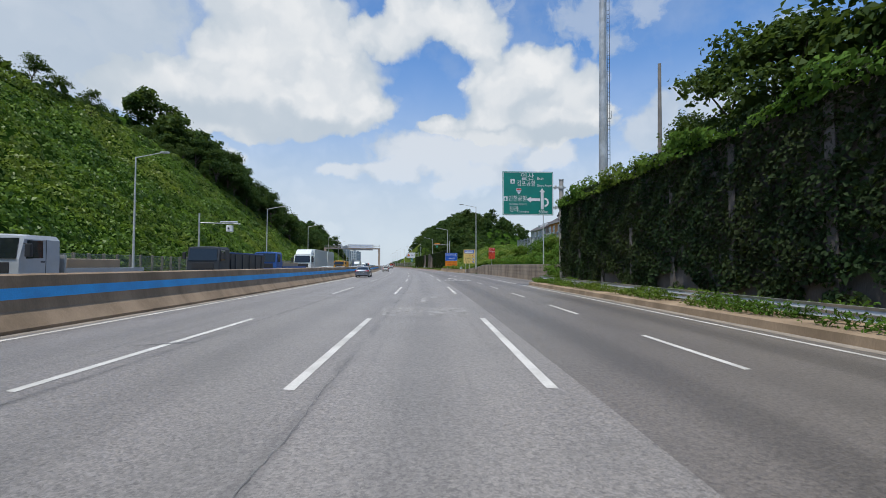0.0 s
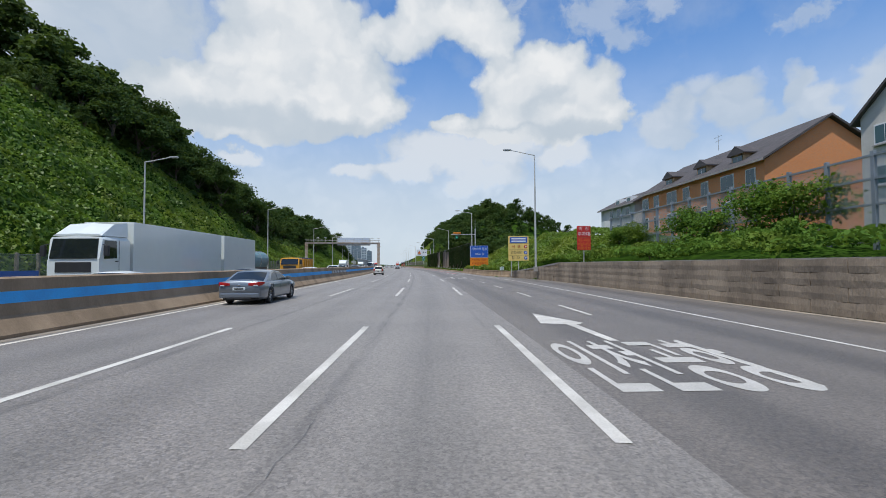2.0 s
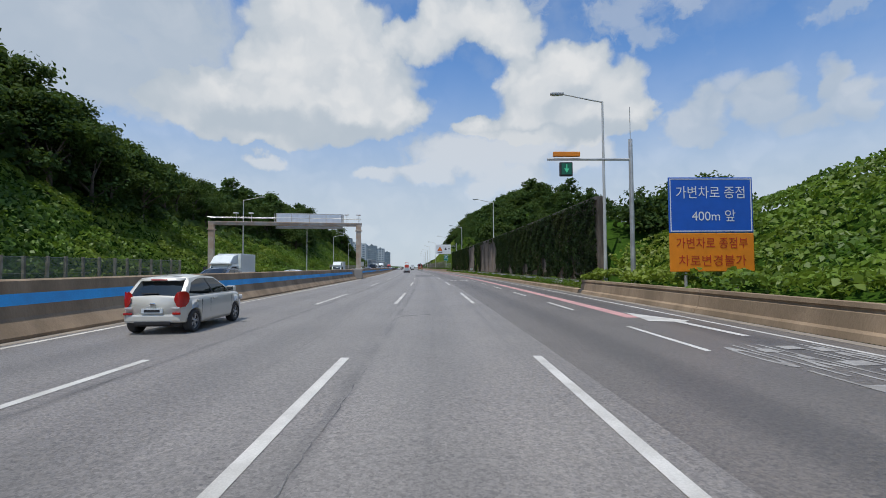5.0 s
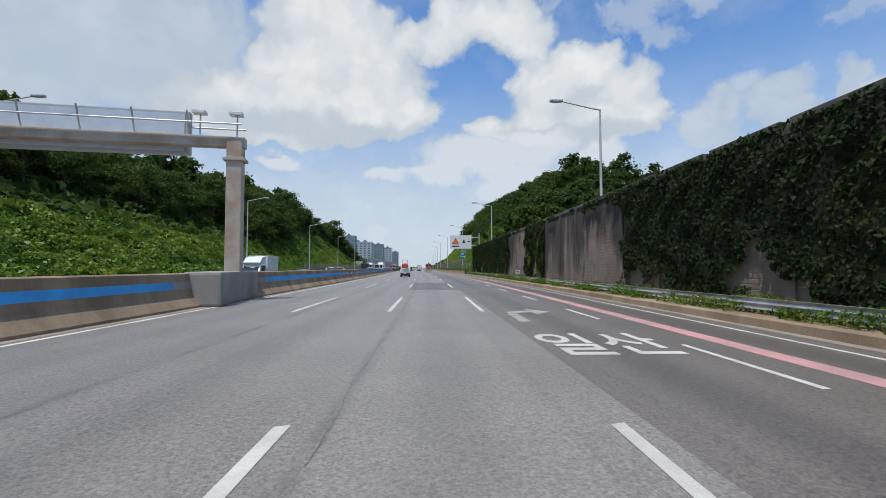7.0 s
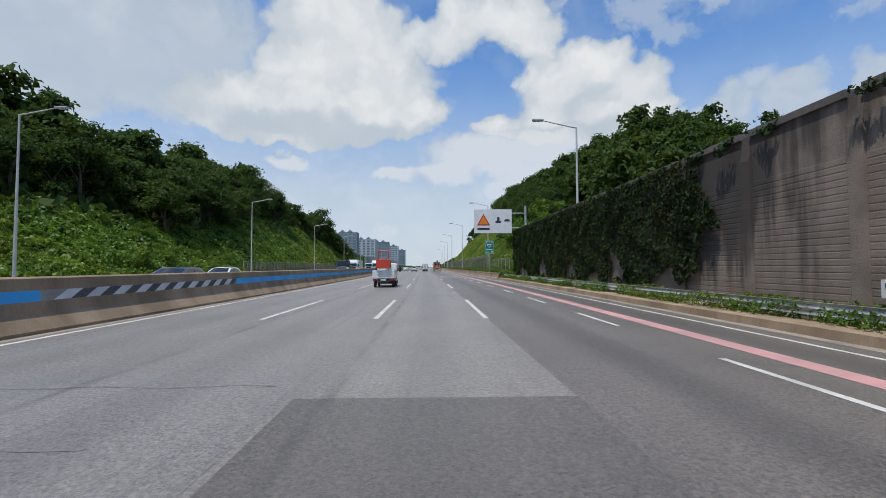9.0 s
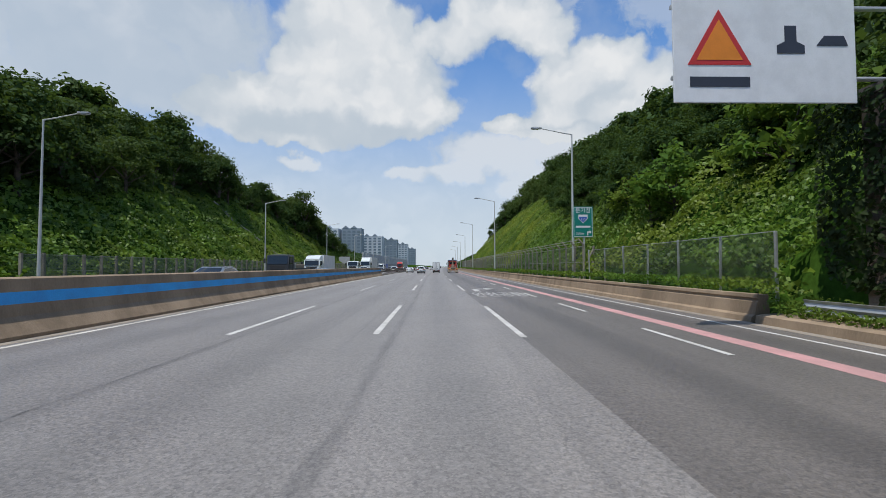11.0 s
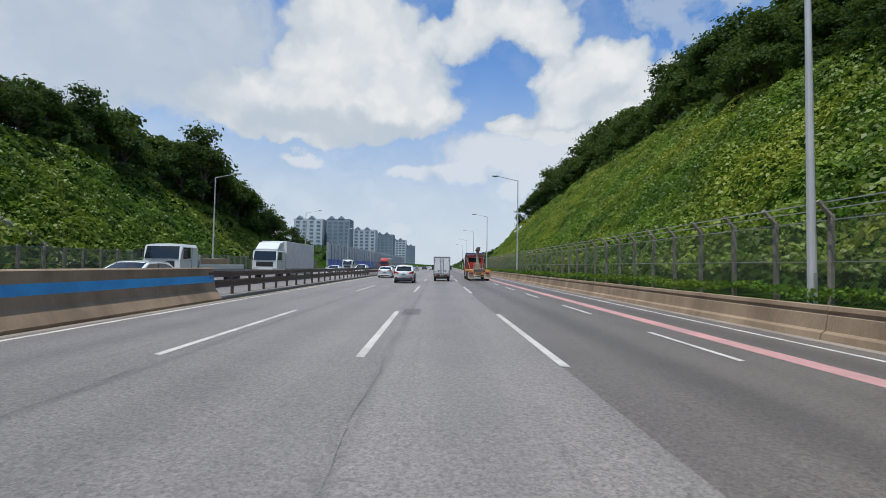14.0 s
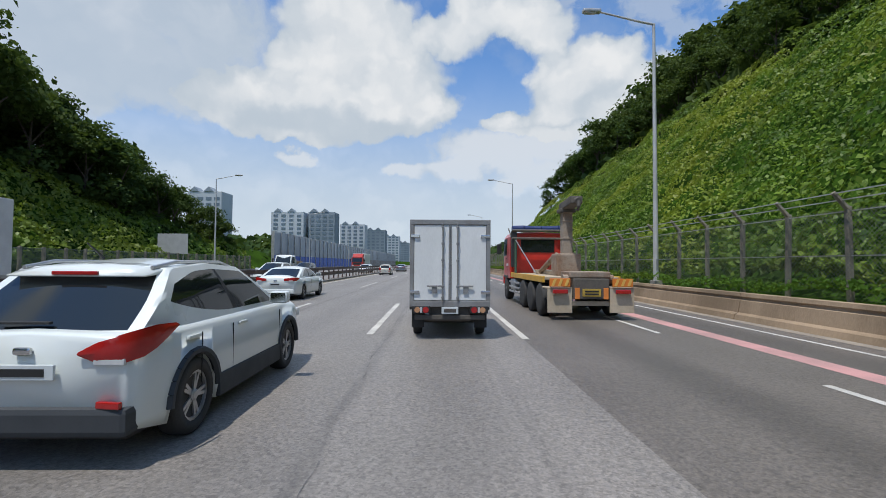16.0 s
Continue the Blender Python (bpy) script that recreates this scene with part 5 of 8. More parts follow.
# ---- signs and gantries ----
def paint(name, color, rough=0.5):
    return surface(name, color, rough, tuple(v * 0.88 for v in color), 1.5, 30, grain=0.06)


P_GREEN, P_BLUE, P_ORANGE = paint("sign_green", (0.0, 0.20, 0.155)), paint("sign_blue", (0.012, 0.10, 0.48)), paint("sign_orange", (0.75, 0.23, 0.01))
P_YELLOW, P_RED, P_WHITE = paint("sign_yellow", (0.78, 0.56, 0.17)), paint("sign_red", (0.52, 0.025, 0.02)), paint("sign_white", (0.74, 0.75, 0.74))
P_DARK, P_RED_INK, P_PALE = paint("sign_ink", (0.03, 0.035, 0.05)), paint("sign_red_ink", (0.45, 0.03, 0.012)), paint("sign_backing", (0.42, 0.43, 0.43))


def writing(text, size, x, z, material, parent, wide=1.0, align="CENTER", y=-0.012, name="lettering"):
    """Flat letters standing on a board whose face looks back along the road."""
    cu = bpy.data.curves.new(name, "FONT")
    cu.body = text
    cu.size = size
    cu.align_x = align
    cu.align_y = "CENTER"
    ob = bpy.data.objects.new(name, cu)
    scene.collection.objects.link(ob)
    me = bpy.data.meshes.new_from_object(ob.evaluated_get(bpy.context.evaluated_depsgraph_get()))
    bpy.data.objects.remove(ob)
    me.materials.clear()
    me.materials.append(material)
    ob = new(name, me)
    ob.parent = parent
    ob.matrix_basis = pose(x, y, z, 90, 0, 0) @ Matrix.Diagonal((wide, 1, 1, 1))
    return ob


def board(bm_name, w, h, x, z, material, parent, y=0.0, thick=0.05, border=None, bevel=0.02):
    b = part(bm_name, boxed(x - w / 2, x + w / 2, y, y + thick, z - h / 2, z + h / 2, bevel=min(bevel, thick * 0.4)), material, parent)
    if border:
        t = 0.035
        bm = bmesh.new()
        for a in ((x - w / 2 + 0.05, x + w / 2 - 0.05, z + h / 2 - 0.05 - t, z + h / 2 - 0.05), (x - w / 2 + 0.05, x + w / 2 - 0.05, z - h / 2 + 0.05, z - h / 2 + 0.05 + t),
                  (x - w / 2 + 0.05, x - w / 2 + 0.05 + t, z - h / 2 + 0.05 + t, z + h / 2 - 0.05 - t), (x + w / 2 - 0.05 - t, x + w / 2 - 0.05, z - h / 2 + 0.05 + t, z + h / 2 - 0.05 - t)):
            block(bm, a[0], a[1], y - 0.006, y + 0.004, a[2], a[3])
        part("border", bm, border, parent)
    return b


def flat_shape(name, points, material, parent, y=-0.012):
    verts = [(x, y, z) for x, z in points] + [(x, y + 0.008, z) for x, z in points]
    n = len(points)
    faces = [tuple(range(n)), tuple(range(2 * n - 1, n - 1, -1))] + [(i, i + n, (i + 1) % n + n, (i + 1) % n) for i in range(n)]
    return solid(name, verts, faces, material, parent)


def green_sign():
    e = thing("direction_sign", stand(35.3, 0, 0), "large green direction sign on a cantilever post", "road sign")
    part("post", rods(((11.15, 0.1, -0.1), (11.15, 0.1, 8.6), 0.2, 0.17), sides=14), surface("post_tan", (0.36, 0.33, 0.29), 0.6, (0.28, 0.26, 0.23), 1, 40, grain=0.1), e)
    part("post_cap", rods(((11.15, 0.1, 8.6), (11.15, 0.1, 8.66), 0.2), sides=14), M_STEEL, e)
    for z in (6.35, 8.0):
        part("bracket", rods(((11.5, 0.1, z), (6.4, 0.1, z), 0.07)), M_STEEL, e)
        part("collar", rods(((11.15, 0.1, z - 0.12), (11.15, 0.1, z + 0.12), 0.24), sides=14), M_STEEL, e)
        part("bolt_flange", boxed(10.6, 10.72, -0.05, 0.25, z - 0.14, z + 0.14, bevel=0.02), M_STEEL, e)
    w, h, cx, cz = 4.15, 3.56, 8.37, 7.48
    board("board", w, h, cx, cz, P_GREEN, e, border=P_WHITE)
    writing("일산", 0.62, cx - 0.05, cz + 1.32, P_WHITE, e)
    writing("Ilsan", 0.34, cx + 1.05, cz + 1.22, P_WHITE, e)
    writing("김포공항", 0.52, cx - 0.15, cz + 0.78, P_WHITE, e, 0.8)
    writing("Gimpo Airport", 0.27, cx + 1.38, cz + 0.64, P_WHITE, e, 0.78)
    writing("인천공항", 0.52, cx - 0.85, cz - 0.46, P_WHITE, e, 0.8)
    writing("Incheon Airport", 0.26, cx - 0.82, cz - 0.88, P_WHITE, e, 0.82)
    writing("청라", 0.52, cx - 1.15, cz - 1.32, P_WHITE, e, 0.8)
    writing("Cheongna", 0.26, cx - 0.4, cz - 1.48, P_WHITE, e, 0.85)
    writing("500m", 0.36, cx + 1.25, cz - 1.52, P_WHITE, e)
    flat_shape("arrow", [(cx + 1.05, cz - 1.3), (cx + 1.28, cz - 1.3), (cx + 1.28, cz - 0.5), (cx + 1.28, cz + 0.1), (cx + 1.4, cz + 0.1), (cx + 1.16, cz + 0.42), (cx + 0.93, cz + 0.1), (cx + 1.05, cz + 0.1)], P_WHITE, e)
    flat_shape("arrow", [(cx + 1.0, cz - 0.62), (cx + 1.0, cz - 0.4), (cx + 0.25, cz - 0.4), (cx + 0.25, cz - 0.26), (cx - 0.15, cz - 0.51), (cx + 0.25, cz - 0.76), (cx + 0.25, cz - 0.62)], P_WHITE, e)
    loop = [(cx + 1.42 + 0.28 * math.cos(a), cz - 0.72 + 0.36 * math.sin(a)) for a in np.linspace(-1.9, 1.9, 14)]
    flat_shape("arrow", loop + [(cx + 1.42 + 0.14 * math.cos(a), cz - 0.72 + 0.2 * math.sin(a)) for a in np.linspace(1.9, -1.9, 14)], P_WHITE, e)
    for z in (0.78, -0.62):
        flat_shape("pictogram", [(cx - 1.78 + (0.35 if z > 0 else -0.25) * 1 + u, cz + z + v) for u, v in ((0, 0), (0.36, 0), (0.36, 0.36), (0, 0.36))], P_WHITE, e, -0.010)
        k = cx - 1.6 + (0.35 if z > 0 else -0.25)
        flat_shape("aeroplane", [(k - 0.03, cz + z + 0.03), (k + 0.03, cz + z + 0.03), (k + 0.03, cz + z + 0.12), (k + 0.15, cz + z + 0.1), (k + 0.03, cz + z + 0.22), (k, cz + z + 0.33), (k - 0.03, cz + z + 0.22), (k - 0.15, cz + z + 0.1), (k - 0.03, cz + z + 0.12)], P_GREEN, e, -0.016)
    flat_shape("route_shield", [(cx - 0.95, cz + 0.2), (cx - 0.75, cz - 0.12), (cx - 0.55, cz + 0.2), (cx - 0.55, cz + 0.4), (cx - 0.95, cz + 0.4)], P_WHITE, e)
    flat_shape("shield_top", [(cx - 0.93, cz + 0.28), (cx - 0.57, cz + 0.28), (cx - 0.57, cz + 0.38), (cx - 0.93, cz + 0.38)], P_RED, e, -0.018)
    writing("130", 0.2, cx - 0.75, cz + 0.15, P_BLUE, e, y=-0.016)


green_sign()


def red_sign():
    e = thing("layby_sign", stand(77, 12.65, 1.6), "red and orange lay-by sign on a post in the bank", "road sign")
    part("post", rods(((0, 0.08, -0.3), (0, 0.08, 1.4), 0.05)), M_STEEL, e)
    board("board", 1.12, 0.95, 0, 2.62, P_RED, e)
    board("lower_board", 1.12, 1.0, 0, 1.63, P_RED, e)
    writing("비  상", 0.36, 0, 2.87, P_WHITE, e)
    writing("주차대", 0.36, 0, 2.42, P_WHITE, e)
    writing("고장, 사고등", 0.23, 0, 1.93, P_ORANGE, e, 0.85)
    writing("비상시만", 0.29, 0, 1.60, P_ORANGE, e)
    writing("이용가능", 0.29, 0, 1.28, P_ORANGE, e)


def yellow_sign():
    e = thing("destination_sign", stand(94.3, 11.2, 0.4), "yellow destination sign with a blue head panel", "road sign")
    for x in (-0.85, 0.0):
        part("post", rods(((x, 0.1, -0.2), (x, 0.1, 3.6), 0.06)), M_STEEL, e)
    board("board", 2.45, 2.95, 0, 3.12, P_YELLOW, e)
    board("head_panel", 2.1, 0.68, 0, 4.12, P_BLUE, e, y=-0.012, thick=0.012)
    for z in (4.27, 3.97):
        part("lettering_bar", boxed(-0.85, 0.85, -0.02, -0.012, z - 0.08, z + 0.08), P_WHITE, e)
    for z in (3.7, 2.95, 2.3):
        part("rule", boxed(-1.2, 1.2, -0.006, 0.0, z - 0.012, z + 0.012), P_DARK, e)
    writing("서  울", 0.46, -0.28, 3.32, P_RED_INK, e)
    writing("인천공항", 0.42, -0.28, 2.62, P_DARK, e, 0.85)
    writing("청  라", 0.42, -0.35, 1.98, P_DARK, e)
    for z, m in ((3.32, P_RED_INK), (2.62, P_BLUE), (1.98, P_BLUE)):
        part("lane_disc", rods(((0.85, 0.0, z), (0.85, -0.012, z), 0.2), sides=20), m, e)
        flat_shape("arrow", [(0.78, z - 0.1), (0.85, z - 0.1), (0.85, z + 0.02), (0.93, z + 0.02), (0.93, z - 0.04), (1.0, z + 0.06), (0.93, z + 0.14), (0.93, z + 0.09), (0.78, z + 0.09)], P_WHITE, e, -0.022)


def blue_sign():
    e = thing("lane_end_sign", stand(122, 10.65, 0.3), "blue lane sign over an orange warning board", "road sign")
    for x in (-1.0, 1.0):
        part("post", rods(((x, 0.1, -0.2), (x, 0.1, 4.4), 0.06)), M_STEEL, e)
    board("board", 3.3, 2.15, 0, 3.65, P_BLUE, e, border=P_WHITE)
    board("lower_board", 3.3, 1.48, 0, 1.82, P_ORANGE, e)
    writing("가변차로 종점", 0.52, 0, 4.1, P_WHITE, e, 0.92)
    writing("400m 앞", 0.5, 0.1, 3.2, P_WHITE, e)
    writing("가변차로 종점부", 0.46, 0, 2.15, P_RED_INK, e, 0.92)
    writing("차로변경불가", 0.46, 0, 1.48, P_RED_INK, e, 1.05)


def lane_signal(s, d, side, label, boards=True):
    e = thing("lane_signal", stand(s, d, 0, 0 if side < 0 else 180), label, "traffic signal")
    part("post", rods(((0, 0, -0.2), (0, 0, 8.75), 0.14, 0.11)), M_STEEL, e)
    part("aerial", rods(((0, 0, 8.75), (0, 0, 10.6), 0.02)), M_STEEL, e)
    part("arm", rods(((0, 0, 7.6), (-4.75, 0, 7.6), 0.07)), M_STEEL, e)
    part("message_bar", boxed(-4.4, -2.9, -0.1, 0.1, 7.75, 8.02, bevel=0.03), P_ORANGE, e)
    part("signal_box", boxed(-4.05, -3.35, -0.15, 0.12, 6.65, 7.42, bevel=0.04), M_BLACK, e)
    part("signal_face", boxed(-3.98, -3.42, -0.165, -0.15, 6.72, 7.35, bevel=0.005), paint("signal_green", (0.01, 0.12, 0.07)), e)
    flat_shape("arrow", [(-3.73, 7.28), (-3.73, 7.05), (-3.84, 7.05), (-3.7, 6.8), (-3.56, 7.05), (-3.67, 7.05), (-3.67, 7.28)], paint("signal_arrow", (0.1, 0.7, 0.35)), e, -0.18)


def camera_pole():
    e = thing("camera_pole", stand(59.4, -28.7, 0), "steel pole with a side arm and a white traffic camera box", "traffic camera")
    part("post", rods(((0, 0, -0.1), (0, 0, 8.3), 0.13, 0.1)), M_STEEL, e)
    part("arm", rods(((0, 0, 7.1), (4.6, 1.6, 7.1), 0.06)), M_STEEL, e)
    part("lamp_bar", boxed(2.2, 4.4, 1.0, 1.2, 7.25, 7.4, bevel=0.03), P_WHITE, e)
    part("camera_box", boxed(3.0, 3.75, 0.9, 1.5, 6.05, 6.85, bevel=0.05), P_WHITE, e)
    part("camera_lens", rods(((3.35, 0.9, 6.45), (3.35, 0.84, 6.45), 0.12)), M_BLACK, e)


def gantry():
    e = thing("sign_gantry", stand(172.5, 0, 0, 8.8), "tan steel portal gantry with a message board over the opposite carriageway", "gantry")
    tan = surface("gantry_paint", (0.46, 0.41, 0.35), 0.6, (0.36, 0.26, 0.18), 0.8, 40, 0.1, grain=0.12)
    for x in (-9.95, -29.6):
        bm = boxed(x - 0.36, x + 0.36, -0.35, 0.35, 0.0 if x < -20 else 1.4, 8.0, bevel=0.05)
        part("column", bm, tan, e)
        part("column_collar", boxed(x - 0.5, x + 0.5, -0.43, 0.43, 6.85, 7.0, bevel=0.02), tan, e)
    part("column_foot", boxed(-11.0, -9.5, -3.6, 3.6, 0.0, 1.45, bevel=0.12), M_CONC, e)
    part("beam", boxed(-30.0, -9.5, -0.3, 0.3, 7.55, 8.05, bevel=0.04), tan, e)
    part("upper_rail", rods(((-30, -0.5, 8.6), (-9.6, -0.5, 8.6), 0.04), ((-30, 0.5, 8.6), (-9.6, 0.5, 8.6), 0.04)), M_STEEL, e)
    part("message_board", boxed(-21.4, -12.2, 0.3, 0.75, 7.2, 9.35, bevel=0.05), P_PALE, e, "grey back of the message board")
    for x in (-21.5, -19.2, -16.8, -14.5, -12.1):
        part("board_stay", rods(((x, 0.2, 7.6), (x, -0.4, 9.2), 0.04)), M_STEEL, e)
    part("board_face", boxed(-21.2, -12.4, 0.26, 0.3, 7.35, 9.2), paint("board_pale", (0.55, 0.62, 0.7)), e)
    for x in (-26.5, -24.5, -11.6, -9.9):
        part("camera_mast", rods(((x, 0, 8.05), (x, 0, 9.2), 0.04)), M_STEEL, e)
        part("camera_head", boxed(x - 0.35, x + 0.25, -0.25, 0.25, 9.15, 9.32, bevel=0.03), P_WHITE, e)


def warning_sign():
    e = thing("warning_sign", stand(245.2, 0, 0), "white warning board with an orange triangle on a cantilever post", "road sign")
    part("post", rods(((11.9, 0.1, 0.0), (11.9, 0.1, 9.0), 0.16, 0.13)), M_STEEL, e)
    for z in (6.3, 8.1):
        part("bracket", rods(((12.0, 0.1, z), (5.6, 0.1, z), 0.06)), M_STEEL, e)
    board("board", 4.6, 2.9, 7.9, 7.1, P_WHITE, e)
    flat_shape("triangle", [(5.95, 6.6), (7.55, 6.6), (6.75, 8.0)], P_RED, e)
    flat_shape("triangle_field", [(6.17, 6.72), (7.33, 6.72), (6.75, 7.74)], P_ORANGE, e, -0.02)
    part("lettering_bar", boxed(6.0, 7.5, -0.012, -0.004, 6.05, 6.3), P_DARK, e)
    flat_shape("pictogram", [(8.2, 6.9), (8.9, 6.9), (8.9, 7.1), (8.7, 7.2), (8.7, 7.6), (8.4, 7.6), (8.4, 7.2), (8.2, 7.1)], P_DARK, e)
    flat_shape("pictogram", [(9.2, 7.1), (10.0, 7.1), (9.9, 7.35), (9.4, 7.35)], P_DARK, e)


def junction_sign():
    e = thing("junction_sign", stand(267.6, 10.9, 0.6), "green junction sign on a leaning braced post", "road sign")
    part("post", rods(((0, 0.1, -0.3), (0, 0.1, 4.6), 0.07)), M_STEEL, e)
    part("brace", rods(((0.55, 0.2, 0.0), (0.75, 0.2, 2.55), 0.09), ((-0.5, 0.0, -0.1), (0.7, 0.15, 2.3), 0.06)), M_POST_CREAM, e)
    board("board", 1.5, 2.3, -0.1, 4.3, P_GREEN, e, border=P_WHITE)
    writing("분기점", 0.42, -0.1, 5.15, P_WHITE, e)
    flat_shape("route_shield", [(-0.45, 4.55), (-0.1, 4.2), (0.25, 4.55), (0.25, 4.85), (-0.45, 4.85)], P_WHITE, e)
    flat_shape("shield_field", [(-0.38, 4.52), (-0.1, 4.26), (0.18, 4.52), (0.18, 4.68), (-0.38, 4.68)], P_BLUE, e, -0.02)
    writing("130", 0.24, -0.1, 4.5, P_WHITE, e, y=-0.024)
    part("lettering_bar", boxed(-0.65, 0.45, -0.012, -0.004, 3.88, 4.02), P_WHITE, e)
    writing("300m", 0.27, -0.35, 3.45, P_WHITE, e)
    flat_shape("arrow", [(0.2, 3.3), (0.28, 3.3), (0.28, 3.5), (0.4, 3.5), (0.4, 3.42), (0.52, 3.55), (0.4, 3.68), (0.4, 3.6), (0.2, 3.6)], P_WHITE, e)


red_sign(), yellow_sign(), blue_sign(), camera_pole(), gantry(), warning_sign(), junction_sign()
lane_signal(129.8, 11.15, -1, "cantilever lane signal with an orange bar and a green arrow")


def mast():
    e = thing("steel_mast", stand(41, 16.9, 1.6), "very tall galvanised steel mast with a ladder", "mast")
    part("shaft", rods(((0, 0, -0.5), (0.25, 0, 27), 0.42, 0.3), sides=16), M_STEEL, e)
    for x in (0.5, 0.72):
        part("ladder_rail", rods(((x, 0, 0.5), (x + 0.15, 0, 26), 0.03)), M_BLACK, e)
    bm = bmesh.new()
    for i in range(60):
        z = 1.0 + 0.4 * i
        rod(bm, (0.5 + 0.0058 * z, 0, z), (0.72 + 0.0058 * z, 0, z), 0.015, 0.015, 5)
    part("rungs", bm, M_BLACK, e)
    part("bracket", rods(((0.1, 0, 14.0), (0.95, 0, 14.1), 0.04), ((0.95, 0, 14.1), (0.95, 0, 14.8), 0.03)), M_STEEL, e)
    e = thing("wooden_pole", stand(31, 17.0, 6.0), "weathered grey utility pole behind the ivy wall", "utility pole")
    part("shaft", rods(((0, 0, 0), (0.1, 0, 10.4), 0.17, 0.11), sides=12), surface("pole_grey", (0.25, 0.22, 0.19), 0.9, (0.18, 0.16, 0.14), 2, 30, 0.3), e)


mast()
for s, d, w, h, z in ((124.3, -28.9, 1.7, 2.2, 1.7),):
    e = thing("notice_board", stand(s, d, 0), "small blue notice board on a post beside the fence", "road sign")
    part("post", rods(((0, 0.06, 0), (0, 0.06, z + 0.4), 0.04)), M_STEEL, e)
    board("board", w, h, 0, z + h / 2, P_BLUE, e)
    for k in range(4):
        part("lettering_bar", boxed(-w * 0.36, w * 0.36, -0.012, -0.004, z + 0.35 + 0.42 * k, z + 0.5 + 0.42 * k), P_WHITE, e)
for s, d in ((98.6, 10.0), (200.8, 10.35)):
    e = thing("distance_marker", stand(s, d, 0.25), "small white and green kilometre marker on a stake", "marker")
    part("post", rods(((0, 0.03, 0), (0, 0.03, 0.7), 0.025)), M_STEEL, e)
    board("board", 0.5, 0.42, 0, 0.85, P_WHITE, e, thick=0.02)
    part("lettering_bar", boxed(-0.18, 0.18, -0.01, -0.004, 0.87, 0.98), P_GREEN, e)
    part("lettering_bar", boxed(-0.05, 0.18, -0.01, -0.004, 0.70, 0.80), P_GREEN, e)


# ---- writing and arrows on the road ----
def road_text(text, s, d, length, width, material, label):
    cu = bpy.data.curves.new("road_lettering", "FONT")
    cu.body = text
    cu.align_x, cu.align_y = "CENTER", "CENTER"
    cu.offset = 0.014
    ob = bpy.data.objects.new("road_lettering", cu)
    scene.collection.objects.link(ob)
    me = bpy.data.meshes.new_from_object(ob.evaluated_get(bpy.context.evaluated_depsgraph_get()))
    bpy.data.objects.remove(ob)
    co = np.array([v.co for v in me.vertices])
    lo, hi = co.min(0), co.max(0)
    me.materials.clear()
    me.materials.append(material)
    ob = new("road_lettering", me)
    ob.matrix_basis = stand(s, d, 0.007) @ Matrix.Diagonal((width / (hi[0] - lo[0]), length / (hi[1] - lo[1]), 1, 1)) @ Matrix.Translation((-(hi[0] + lo[0]) / 2, -(hi[1] + lo[1]) / 2, 0))
    tagged(ob, label, "road marking", "road lettering", "structure")


def road_arrow(s, d, points, material, label):
    verts = [(x, y, 0) for x, y in points]
    ob = solid("road_arrow", verts, [tuple(range(len(verts)))], material)
    ob.matrix_basis = stand(s, d, 0.007)
    tagged(ob, label, "road marking", "road arrows", "structure")


ARROW_LEFT = [(0.0, 0.0), (0.16, 0.0), (0.16, 3.1), (0.55, 3.1), (-0.12, 5.2), (-0.75, 3.1), (-0.3, 3.1), (0.0, 2.4)]
ARROW_MERGE = [(0.3, 0.0), (0.5, 0.0), (0.45, 2.6), (0.75, 2.9), (-0.1, 5.4), (-0.45, 2.9), (0.2, 2.7)]
ARROW_SLIM = [(0.1, 0.0), (0.32, 0.0), (0.06, 2.75), (0.36, 2.9), (0.04, 5.1), (-0.54, 2.85), (-0.2, 2.8)]
ARROW_RIGHT = [(-0.82, 0.0), (-0.46, 0.0), (-0.48, 2.1), (-0.4, 2.55), (-0.18, 2.8), (0.12, 2.9), (0.14, 2.1), (0.9, 3.2), (0.14, 4.35), (0.12, 3.55), (-0.3, 3.45), (-0.64, 3.15), (-0.82, 2.6)]
road_text("인천공항", 15.3, 0.0, 2.8, 3.1, M_MARK_OLD, "worn white lettering across the lane")
road_arrow(18.9, -0.1, [(-0.1, 0), (0.1, 0), (0.1, 3.2), (0.35, 3.2), (0.35, 2.7), (0.85, 3.5), (0.35, 4.3), (0.35, 3.8), (-0.1, 3.8)], M_MARK_OLD, "worn white turn arrow on the asphalt")
road_text("인천공항", 48.7, 3.8, 3.9, 3.0, M_MARK_FAIR, "worn white lettering across the outer lane")
road_arrow(50.6, 3.45, ARROW_MERGE, M_MARK, "white slanting arrow in the outer lane")
road_text("서울", 95.2, 3.7, 2.6, 3.2, M_MARK, "white lettering across the outer lane")
road_arrow(96.6, 3.45, ARROW_SLIM, M_MARK, "white slanting arrow in the outer lane")
road_text("인천공항", 112.3, 6.6, 3.6, 2.2, M_MARK_OLD, "worn white lettering on the shoulder")
road_arrow(115.2, 6.65, ARROW_MERGE, M_MARK, "white slanting arrow on the shoulder")
road_text("일산", 158.2, 3.5, 2.7, 2.6, M_MARK, "white lettering across the outer lane")
road_arrow(161.9, 3.3, ARROW_RIGHT, M_MARK_OLD, "worn white turn arrow in the outer lane")
road_text("일산", 181.4, 3.95, 2.2, 2.3, M_MARK_FAINT, "worn white lettering across the outer lane")
road_text("인천공항", 260.5, 3.45, 3.7, 3.0, M_MARK_FAIR, "white lettering across the outer lane")
road_arrow(263.6, 3.2, ARROW_RIGHT, M_MARK_FAIR, "white turn arrow in the outer lane")


